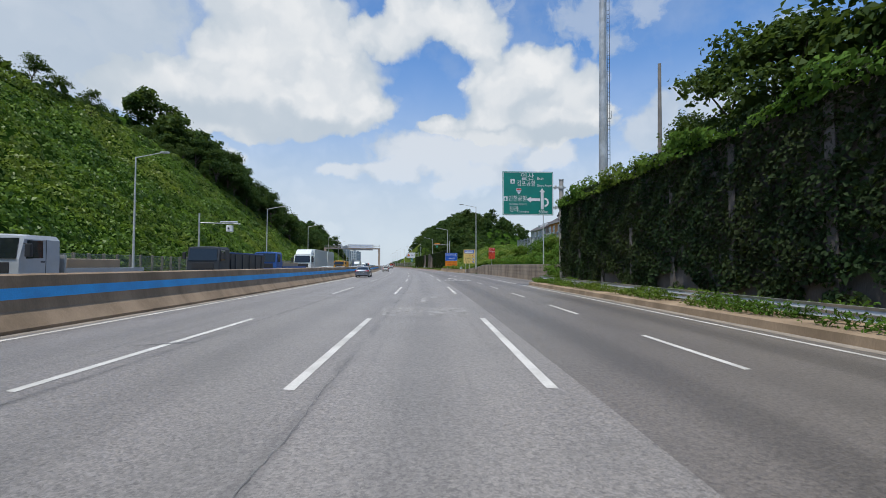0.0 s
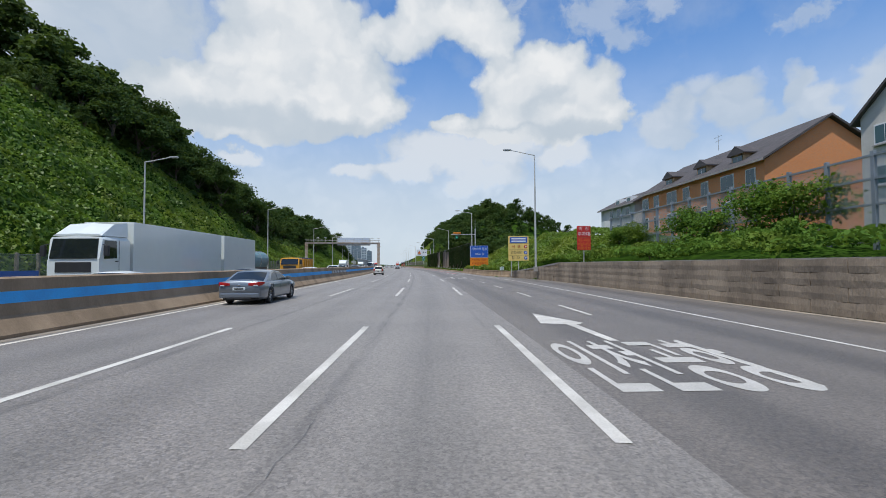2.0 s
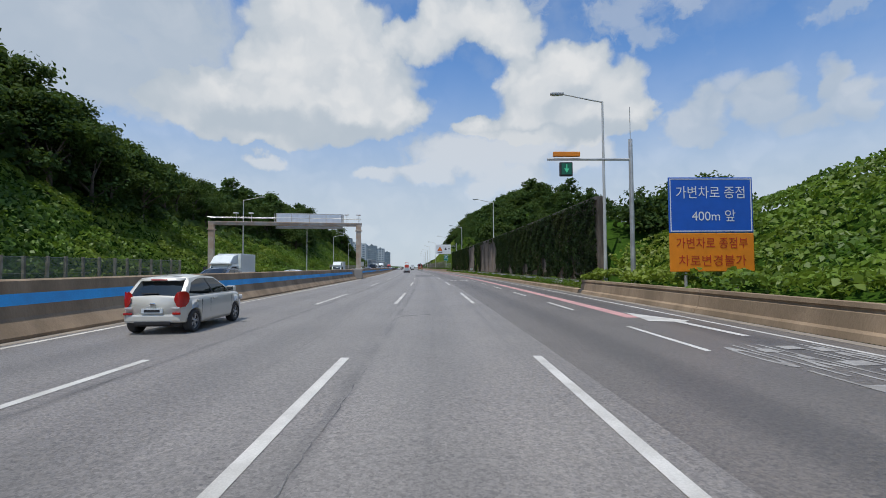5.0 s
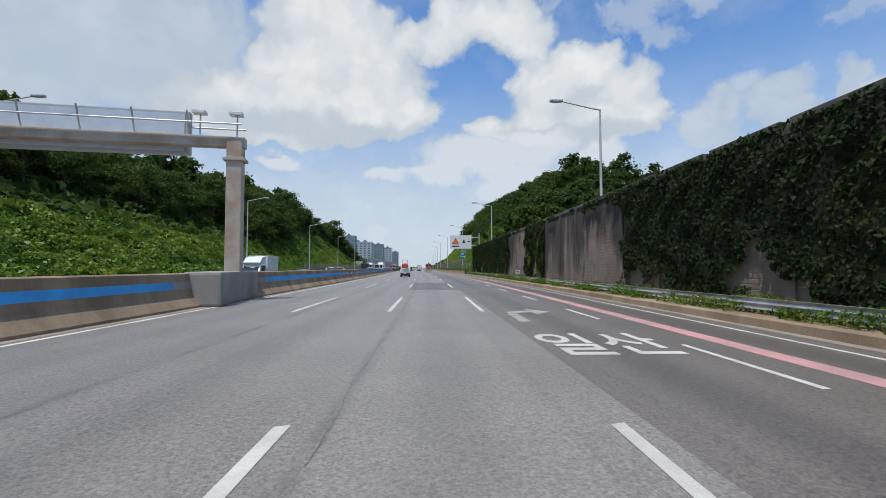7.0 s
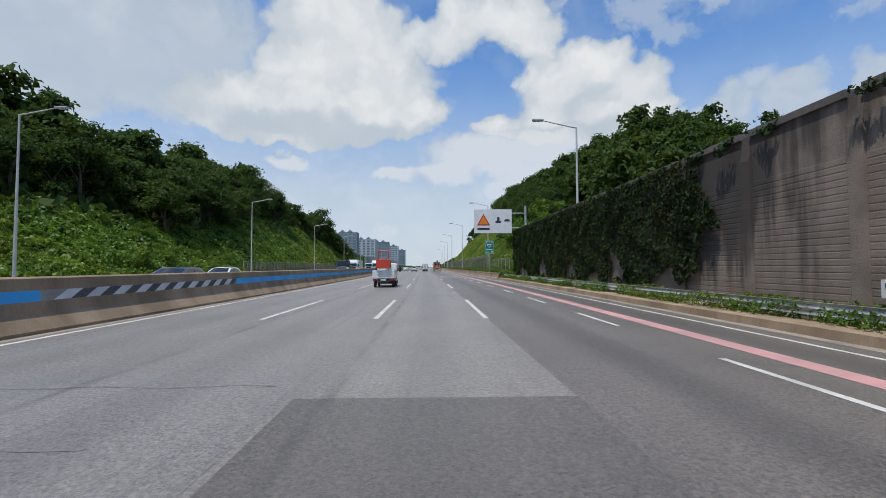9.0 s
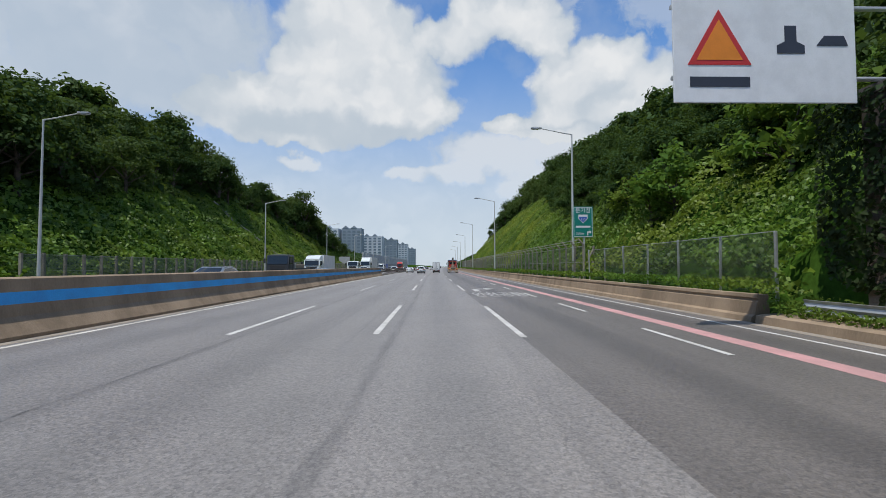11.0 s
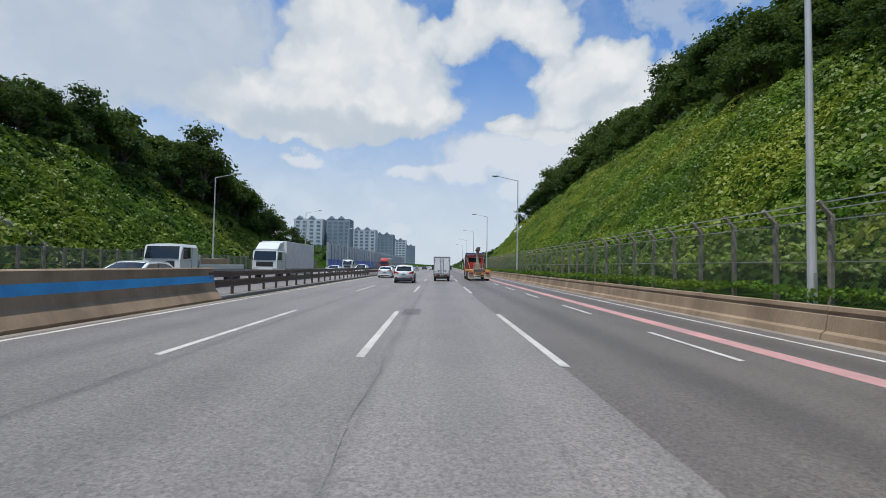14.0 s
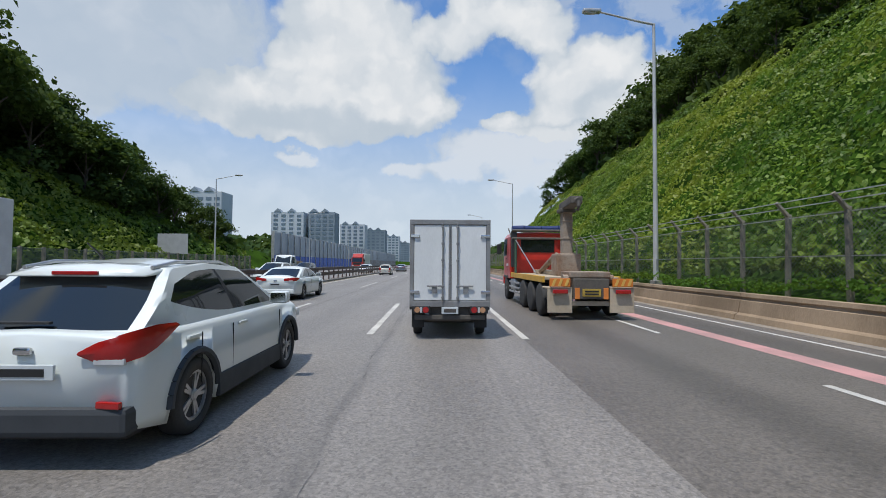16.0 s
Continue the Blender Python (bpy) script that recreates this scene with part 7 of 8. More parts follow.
def car(m, label, paint_m, L, W, H, wb, rear, belt, deck, hood, cabin, wheel_r=0.32, cladding=None, kind="car", name="car", group="", sub=1.0, rails=False, tail="sedan", spokes=5):
    """A car. rear: rear overhang; belt: belt line height; deck, hood: heights of the boot lid and the bonnet;
    cabin: y of rear glass foot, roof rear, roof front, windscreen foot."""
    e = thing(name, m, label, kind, group)
    hw = W / 2
    y0, y1 = rear, rear + wb
    Ra = wheel_r * 1.16
    ya, yb, yc, yd = cabin
    ground_z = 0.2 * sub
    N = 64

    def bottom(y):
        z = ground_z + 0.10 * max(0, 1 - y / 0.5) + 0.06 * max(0, 1 - (L - y) / 0.5)
        for w in (y0, y1):
            if abs(y - w) < Ra:
                z = max(z, wheel_r * 0.95 + math.sqrt(max(0.0, Ra ** 2 - (y - w) ** 2)) * 0.98)
        return z

    def top(y):
        return float(np.interp(y, [0, 0.04, 0.18, ya, ya + 0.05, yd - 0.05, yd, L - 0.45, L - 0.12, L], [deck * (0.80 if tail == 'sedan' else 0.96), deck * (0.93 if tail == 'sedan' else 0.985), deck, max(deck, belt), belt + 0.01, belt + 0.0, belt + 0.01, hood, hood * 0.86, hood * 0.68]))

    def width(y):
        return hw * float(np.interp(y, [0, 0.1, 0.4, 1.0, L - 1.0, L - 0.4, L - 0.12, L], [0.84, 0.93, 0.985, 1.0, 1.0, 0.96, 0.86, 0.70]))

    st = []
    ys = sorted(set(np.round(np.concatenate([np.linspace(0, L, N), np.linspace(y0 - Ra, y0 + Ra, 15), np.linspace(y1 - Ra, y1 + Ra, 15), [0.03, 0.08]]), 4)))
    for y in ys:
        w, b, t = width(y), bottom(y), top(y)
        mid = max(b + 0.02, 0.62 * belt)
        sh = max(mid + 0.03, min(t, belt) - 0.03)
        st.append((y, [(w * 0.80, b), (w * 0.97, b + 0.015), (w * 1.0, max(b + 0.03, 0.34 * belt)), (w * 1.0, mid), (w * 0.985, sh - 0.05 if sh - 0.05 > mid else mid + 0.01), (w * 0.945, sh), (w * 0.88, sh + 0.03), (w * 0.5, max(t, sh + 0.03) + 0.02), (0, max(t, sh + 0.03) + 0.035)]))
    body = loft(st, paint_m, "body", e)
    part("underbody", boxed(-hw * 0.78, hw * 0.78, 0.15, L - 0.15, ground_z - 0.02, wheel_r * 1.9, bevel=0.05), M_BLACK, e)
    # cabin of dark glass, roof skin and pillars
    def roofz(y):
        return float(np.interp(y, [ya, ya + (yb - ya) * 0.55, yb, (yb + yc) / 2, yc, yc + (yd - yc) * 0.5, yd], [belt, belt + (H - belt) * 0.62, H - 0.05, H, H - 0.04, belt + (H - belt) * 0.55, belt]))

    def halfw(z, y):
        k = (z - belt) / (H - belt)
        return width(y) * (0.925 - 0.20 * k)

    shell(e, paint_m, (ya, yb, yc, yd), belt, roofz, halfw, tail)
    for sx in (-1, 1):
        mz = belt + 0.08
        mir = boxed(-0.13, 0.13, -0.07, 0.09, -0.085, 0.085, bevel=0.05)
        mo = part("mirror", mir, paint_m, e)
        mo.matrix_basis = pose(sx * (hw + 0.10), yd - 0.42, mz)
        part("mirror_glass", boxed(-0.10, 0.10, -0.078, -0.072, -0.06, 0.06), M_CHROME, mo)
        for yw in (ya + 0.62, (yb + yc) / 2 + 0.42):
            h = part("door_handle", boxed(-0.02, 0.02, -0.11, 0.11, -0.018, 0.018, bevel=0.012), paint_m, e)
            h.matrix_basis = pose(sx * (hw * 0.995), yw, belt - 0.14)
        for ysm in (ya + 0.78, (yb + yc) / 2 + 0.62 - 0.45, yd - 0.1):
            part("door_seam", boxed(sx * (hw - 0.004) - 0.006, sx * (hw - 0.004) + 0.006, ysm - 0.0018, ysm + 0.0018, 0.46, belt - 0.12), M_BLACK, e)
        if rails:
            bm = bmesh.new()
            pts = [(sx * (halfw(H, yb) - 0.08), yb - 0.1, H - 0.085), (sx * (halfw(H, yb) - 0.06), yb + 0.25, H - 0.03), (sx * (halfw(H, yc) - 0.06), yc - 0.25, H - 0.03), (sx * (halfw(H, yc) - 0.08), yc + 0.1, H - 0.09)]
            for a, b in zip(pts, pts[1:]):
                rod(bm, a, b, 0.019, 0.019, 8)
            part("roof_rail", bm, M_RIM, e)
    for w in (y0, y1):
        for sx in (-1, 1):
            wheel(e, sx * (hw - 0.115), w, wheel_r, 0.215, sx, spokes=spokes)
            if cladding:
                bm = bmesh.new()
                for a in np.linspace(0.0, math.pi, 13)[:-1]:
                    b = a + math.pi / 12
                    rod(bm, (sx * hw * 0.985, w + Ra * 1.04 * math.cos(a), wheel_r + Ra * 1.02 * math.sin(a)), (sx * hw * 0.985, w + Ra * 1.04 * math.cos(b), wheel_r + Ra * 1.02 * math.sin(b)), 0.04, 0.04, 6)
                part("arch_trim", bm, cladding, e)
    if cladding:
        for sx in (-1, 1):
            part("sill_trim", boxed(sx * hw - 0.05, sx * hw + 0.02, y0 + Ra, y1 - Ra, ground_z + 0.02, 0.46, bevel=0.02), cladding, e)
        part("rear_bumper", boxed(-hw * 0.9, hw * 0.9, -0.05, 0.3, 0.27, 0.5, bevel=0.05), cladding, e)
    else:
        part("rear_bumper", boxed(-hw * 0.86, hw * 0.86, -0.03, 0.3, ground_z + 0.1, ground_z + 0.30, bevel=0.05), paint_m, e)
        part("rear_diffuser", boxed(-hw * 0.55, hw * 0.55, -0.035, 0.2, ground_z + 0.04, ground_z + 0.13, bevel=0.02), M_BLACK, e)
    lz = deck * 0.80 if tail == "sedan" else belt * 0.93
    for sx in (-1, 1):
        if tail == "sedan":
            line = [(0.40, -0.012, 0.84, 0.05), (0.62, -0.012, 0.85, 0.07), (0.835, -0.008, 0.86, 0.08), (0.93, 0.10, 0.87, 0.075), (0.965, 0.26, 0.885, 0.05), (0.98, 0.38, 0.895, 0.012)]
        elif tail == "hatch":
            line = [(0.66, -0.012, 0.92, 0.06), (0.74, -0.014, 0.91, 0.17), (0.84, -0.01, 0.91, 0.20), (0.935, 0.09, 0.92, 0.19), (0.965, 0.2, 0.94, 0.1)]
        else:
            line = [(0.46, -0.012, 0.85, 0.014), (0.62, -0.014, 0.86, 0.08), (0.835, -0.012, 0.885, 0.11), (0.93, 0.10, 0.915, 0.11), (0.965, 0.22, 0.945, 0.09), (0.985, 0.34, 0.975, 0.055), (1.0, 0.46, 1.01, 0.01)]
        ref = deck if tail == "sedan" else belt
        vs = []
        for kx, yy, kz, hh in line:
            for zz in (kz * ref - hh, kz * ref, kz * ref + hh):
                out = 0.02 if abs(zz - kz * ref) < 1e-6 else 0.004
                vs.append((sx * (hw * kx + (out if yy > 0 else 0)), yy - (out if yy <= 0 else 0), zz))
        n = len(line)
        fs = [(3 * q + w_, 3 * q + w_ + 1, 3 * q + w_ + 4, 3 * q + w_ + 3) for q in range(n - 1) for w_ in range(2)]
        back = len(vs)
        vs += [(x * 0.95, y + 0.05, z) for x, y, z in vs]
        fs += [tuple(v + back for v in reversed(f)) for f in fs]
        t = solid("tail_light", vs, fs, M_TAIL, e, smooth=True)
        if tail == "suv":
            part("reverse_lens", boxed(sx * hw * 0.72 - 0.12, sx * hw * 0.72 + 0.12, -0.022, 0.015, ref * 0.785 - 0.02, ref * 0.785 + 0.035, bevel=0.01), M_CLEAR, t)
        else:
            part("reverse_lens", boxed(sx * hw * 0.72 - 0.09, sx * hw * 0.72 + 0.09, -0.04, -0.015, ref * 0.80 - 0.028 - (0.1 if tail == "hatch" else 0.0), ref * 0.80 + 0.02 - (0.1 if tail == "hatch" else 0.0), bevel=0.008), M_CLEAR, t)
        if tail != "sedan":
            r = part("reflector", boxed(-0.10, 0.10, -0.02, 0.02, -0.028, 0.028, bevel=0.01), M_TAIL, e)
            r.matrix_basis = pose(sx * hw * 0.74, -0.03, 0.52, 0, 0, -sx * 8)
        h = part("headlight", boxed(-0.2, 0.2, -0.12, 0.1, -0.07, 0.07, bevel=0.04), M_CLEAR, e)
        h.matrix_basis = pose(sx * hw * 0.70, L - 0.2, hood * 0.80, 0, 0, sx * 28)
    plate_z = deck * 0.66 if tail == "sedan" else belt * (0.72 if tail == "suv" else 0.62)
    p = part("number_plate", boxed(-0.26, 0.26, -0.045, -0.02, plate_z - 0.06, plate_z + 0.06, bevel=0.006), M_PLATE, e, "white plate with plain dark bars")
    part("plate_bar", boxed(-0.19, 0.19, -0.05, -0.044, plate_z - 0.03, plate_z + 0.03), M_BLACK, p)
    part("badge", boxed(-0.07, 0.07, -0.035, 0.0, plate_z + 0.13, plate_z + 0.19, bevel=0.02), M_CHROME, e)
    part("grille", boxed(-hw * 0.45, hw * 0.45, L - 0.05, L + 0.02, hood * 0.45, hood * 0.66, bevel=0.02), M_BLACK, e)
    part("front_bumper", boxed(-hw * 0.72, hw * 0.72, L - 0.2, L + 0.03, ground_z + 0.04, hood * 0.44, bevel=0.05), paint_m, e)
    part("front_plate", boxed(-0.26, 0.26, L + 0.02, L + 0.045, hood * 0.3, hood * 0.3 + 0.12, bevel=0.006), M_PLATE, e)
    if tail != "sedan":
        part("wiper", boxed(-0.32, 0.1, ya - 0.02, ya + 0.02, belt + 0.05, belt + 0.075, bevel=0.01), M_BLACK, e)
        part("high_light", boxed(-0.2, 0.2, yb - 0.262, yb - 0.225, H - 0.150, H - 0.115, bevel=0.008), M_TAIL, e)
        loft([(yb + 0.10, [(hw * 0.70, H - 0.125), (hw * 0.70, H - 0.085), (hw * 0.4, H - 0.045), (0, H - 0.035)]),
              (yb - 0.06, [(hw * 0.69, H - 0.145), (hw * 0.69, H - 0.105), (hw * 0.4, H - 0.062), (0, H - 0.05)]),
              (yb - 0.24, [(hw * 0.66, H - 0.165), (hw * 0.66, H - 0.150), (hw * 0.4, H - 0.108), (0, H - 0.095)])], paint_m, "spoiler", e)
        part("antenna", rods(((0, yb + 0.1, H), (0, yb - 0.12, H + 0.14), 0.012, 0.006), sides=6), M_BLACK, e)
    return e


W_PAINT = car_paint("car_white", (0.70, 0.735, 0.70))
P_SILVER = car_paint("car_grey_blue", (0.20, 0.225, 0.25), 0.5)
P_CREAM = car_paint("car_cream", (0.60, 0.58, 0.51), 0.1)
P_NAVY = car_paint("car_navy", (0.04, 0.06, 0.10), 0.3)
P_DKGREY = car_paint("car_dark_grey", (0.06, 0.065, 0.07), 0.3)
CLAD = surface("dark_cladding", (0.045, 0.05, 0.055), 0.7, (0.035, 0.04, 0.045), 2, 60, grain=0.1)

SEDAN = dict(L=5.1, W=1.9, H=1.46, wb=3.1, rear=1.1, belt=0.97, deck=1.02, hood=0.86, cabin=(0.62, 1.55, 2.7, 3.62), wheel_r=0.34)
MIDSEDAN = dict(L=4.92, W=1.86, H=1.46, wb=2.83, rear=1.12, belt=0.98, deck=1.06, hood=0.86, cabin=(0.42, 1.5, 2.55, 3.55), wheel_r=0.34)
HATCH = dict(L=3.6, W=1.6, H=1.48, wb=2.4, rear=0.5, belt=0.95, deck=0.95, hood=0.90, cabin=(0.06, 0.5, 1.75, 2.7), wheel_r=0.29, tail="hatch")
SUV = dict(L=4.42, W=1.84, H=1.66, wb=2.68, rear=0.82, belt=1.07, deck=1.06, hood=1.0, cabin=(0.12, 0.72, 2.1, 3.2), wheel_r=0.36, tail="suv", rails=True, cladding=CLAD)

car(stand(60.3, -7.95), "grey-blue metallic saloon car with red tail lights", P_SILVER, **SEDAN)
car(stand(116.35, -7.05), "cream small hatchback with red upright tail lights", P_CREAM, **HATCH)
car(stand(338.50, -3.43), "white sport utility car with black lower cladding and roof rails", W_PAINT, **SUV)
car(stand(354.4, -7.1), "white saloon car with dark windows and red lights", W_PAINT, **MIDSEDAN)
far = "traffic far ahead"
car(stand(397, -7.4), "pale small hatchback in the distance", P_CREAM, **HATCH, group=far)
car(stand(424, -7.6), "silver saloon in the distance", P_SILVER, **MIDSEDAN, group=far)
car(stand(452, -3.5), "white saloon in the distance", W_PAINT, **MIDSEDAN, group=far)
car(stand(478, -7.2), "dark saloon in the distance", P_DKGREY, **MIDSEDAN, group=far)
onc = "oncoming cars"
for s, d, p_, k, lab in ((47, -19.6, P_NAVY, MIDSEDAN, "dark blue saloon on the opposite carriageway"), (62, -12.6, W_PAINT, MIDSEDAN, "white saloon behind the median barrier"),
                         (76, -12.8, P_DKGREY, MIDSEDAN, "dark saloon behind the median barrier"), (94, -12.7, W_PAINT, MIDSEDAN, "white saloon behind the median barrier"),
                         (108, -12.6, W_PAINT, SUV, "white sport utility car behind the median barrier"), (118, -19.6, W_PAINT, MIDSEDAN, "white saloon on the opposite carriageway"),
                         (134, -12.6, P_NAVY, SUV, "dark blue sport utility car behind the barrier"), (150, -12.8, W_PAINT, MIDSEDAN, "white saloon behind the median barrier"),
                         (196, -12.7, P_NAVY, MIDSEDAN, "dark blue saloon behind the median barrier"), (216, -12.8, P_NAVY, SUV, "dark sport utility car behind the striped barrier"), (229, -16.2, W_PAINT, SUV, "white sport utility car on the opposite carriageway"),
                         (262, -12.7, P_SILVER, SUV, "silver van-like car behind the median barrier"), (287, -12.8, P_NAVY, MIDSEDAN, "dark blue saloon behind the median barrier"),
                         (318, -12.8, W_PAINT, SUV, "white sport utility car behind the guardrail"), (369, -16.3, W_PAINT, MIDSEDAN, "white saloon on the opposite carriageway"),
                         (372, -12.7, W_PAINT, SUV, "white sport utility car behind the guardrail"), (392, -16.2, P_DKGREY, SUV, "dark sport utility car on the opposite carriageway"),
                         (415, -12.6, W_PAINT, MIDSEDAN, "white saloon behind the guardrail"), (440, -16.2, W_PAINT, MIDSEDAN, "white saloon on the opposite carriageway")):
    car(stand(s, d, 0, 180), lab, p_, **k, group=onc)


def flat_wheel(parent, x, y, r, w, side, double=False):
    t = wheel(parent, x, y, r, w, side, M_TRUCK_RIM, spokes=0, rim=0.58, dish=0.09 if double else 0.03)
    o = side * (w / 2 - 0.07)
    part("disc", lathe([(o - 0.02 * side, r * 0.56), (o + 0.005 * side, r * 0.5), (o - (0.05 if double else -0.03) * side, r * 0.3)], 20), M_TRUCK_RIM, t)
    bm = bmesh.new()
    for i in range(8):
        a = 2 * math.pi * i / 8
        rod(bm, (o + 0.02 * side, r * 0.24 * math.cos(a), r * 0.24 * math.sin(a)), (o - 0.06 * side, r * 0.24 * math.cos(a), r * 0.24 * math.sin(a)), 0.022, 0.022, 6)
    part("wheel_nuts", bm, M_STEEL, t)


M_TRUCK_RIM = surface("truck_rim", (0.42, 0.40, 0.36), 0.6, (0.30, 0.28, 0.25), 3, 40, grain=0.2)
M_CHASSIS = surface("chassis_dirt", (0.085, 0.075, 0.065), 0.8, (0.13, 0.115, 0.095), 2, 30, 0.3, grain=0.3)


def cab(e, y, w, length, z0, z1, material, slope=0.12, roof=None, high=None):
    """A lorry's cab whose front is at y + length."""
    hw = w / 2
    h = z1 - z0
    wl = z0 + h * 0.48
    st = []
    for yy, inset, zt in ((y, 0.0, z1 - 0.05), (y + 0.06, 0.0, z1), (y + length * 0.7, 0.0, z1), (y + length - slope, 0.02, z1 - 0.06)):
        st.append((yy, [(hw - inset, z0), (hw - inset, wl), (hw - inset - 0.02, z1 - 0.2), (hw - 0.12, zt - 0.03), (hw * 0.5, zt), (0, zt + 0.02)]))
    st.append((y + length, [(hw - 0.06, z0), (hw - 0.06, wl - 0.02), (hw - 0.10, wl), (hw - 0.14, wl + 0.01), (hw * 0.5, wl + 0.012), (0, wl + 0.014)]))
    body = loft(st, material, "cab", e, smooth=False)
    # windscreen on the sloped front
    a, b = y + length + 0.035, y + length - slope + 0.045
    solid("windscreen", [(-hw + 0.16, a, wl + 0.03), (hw - 0.16, a, wl + 0.03), (hw - 0.2, b, z1 - 0.16), (-hw + 0.2, b, z1 - 0.16), (-hw + 0.16, a - 0.05, wl + 0.03), (hw - 0.16, a - 0.05, wl + 0.03), (hw - 0.2, b - 0.05, z1 - 0.16), (-hw + 0.2, b - 0.05, z1 - 0.16)],
          [(0, 1, 2, 3), (7, 6, 5, 4), (0, 4, 5, 1), (1, 5, 6, 2), (2, 6, 7, 3), (3, 7, 4, 0)], M_GLASS, e)
    for sx in (-1, 1):
        x = sx * (hw + 0.004)
        yq = y + length - slope - 0.06
        solid("side_window", [(x, yq - length * 0.42, wl + 0.05), (x, yq, wl + 0.02), (x - sx * 0.02, yq - 0.06, z1 - 0.24), (x - sx * 0.02, yq - length * 0.42, z1 - 0.24), (x - sx * 0.05, yq - length * 0.42, wl + 0.05), (x - sx * 0.05, yq, wl + 0.02), (x - sx * 0.07, yq - 0.06, z1 - 0.24), (x - sx * 0.07, yq - length * 0.42, z1 - 0.24)],
              [(0, 1, 2, 3), (7, 6, 5, 4), (0, 4, 5, 1), (1, 5, 6, 2), (2, 6, 7, 3), (3, 7, 4, 0)], M_GLASS, e)
        mo = part("mirror", boxed(-0.11, 0.11, -0.07, 0.07, -0.25, 0.25, bevel=0.04), M_BLACK, e)
        mo.matrix_basis = pose(sx * (hw + 0.2), y + length - 0.1, wl + h * 0.18)
        part("mirror_arm", rods(((sx * hw, y + length - 0.12, wl + h * 0.32), (sx * (hw + 0.2), y + length - 0.1, wl + h * 0.3), 0.02), sides=6), M_BLACK, e)
        part("headlight", boxed(sx * hw * 0.74 - 0.18, sx * hw * 0.74 + 0.18, y + length - 0.1, y + length + 0.03, z0 + 0.12, z0 + 0.30, bevel=0.03), M_CLEAR, e)
        part("door_seam", boxed(x - 0.004, x + 0.004, yq - length * 0.5, yq - length * 0.5 + 0.02, z0 + 0.1, z1 - 0.2), M_BLACK, e)
        part("door_handle", boxed(x - 0.02, x + 0.02, yq - length * 0.46, yq - length * 0.36, wl - 0.12, wl - 0.07, bevel=0.01), M_BLACK, e)
    part("grille", boxed(-hw * 0.66, hw * 0.66, y + length - 0.06, y + length + 0.025, z0 + h * 0.2, z0 + h * 0.42, bevel=0.02), M_BLACK, e)
    part("bumper", boxed(-hw, hw, y + length - 0.25, y + length + 0.07, z0 - 0.32, z0 + 0.1, bevel=0.06), M_CHASSIS if high is None else material, e)
    part("number_plate", boxed(-0.26, 0.26, y + length + 0.07, y + length + 0.09, z0 - 0.15, z0 - 0.02), M_PLATE, e)
    if roof:
        st = [(y + 0.05, [(hw * 0.95, z1 - 0.02), (hw * 0.9, z1 + roof), (0, z1 + roof + 0.05)]), (y + length * 0.45, [(hw * 0.95, z1 - 0.02), (hw * 0.85, z1 + roof * 0.8), (0, z1 + roof * 0.9)]), (y + length * 0.9, [(hw * 0.9, z1 - 0.03), (hw * 0.8, z1 + 0.05), (0, z1 + 0.08)])]
        loft(st, material, "roof_fairing", e, smooth=False)


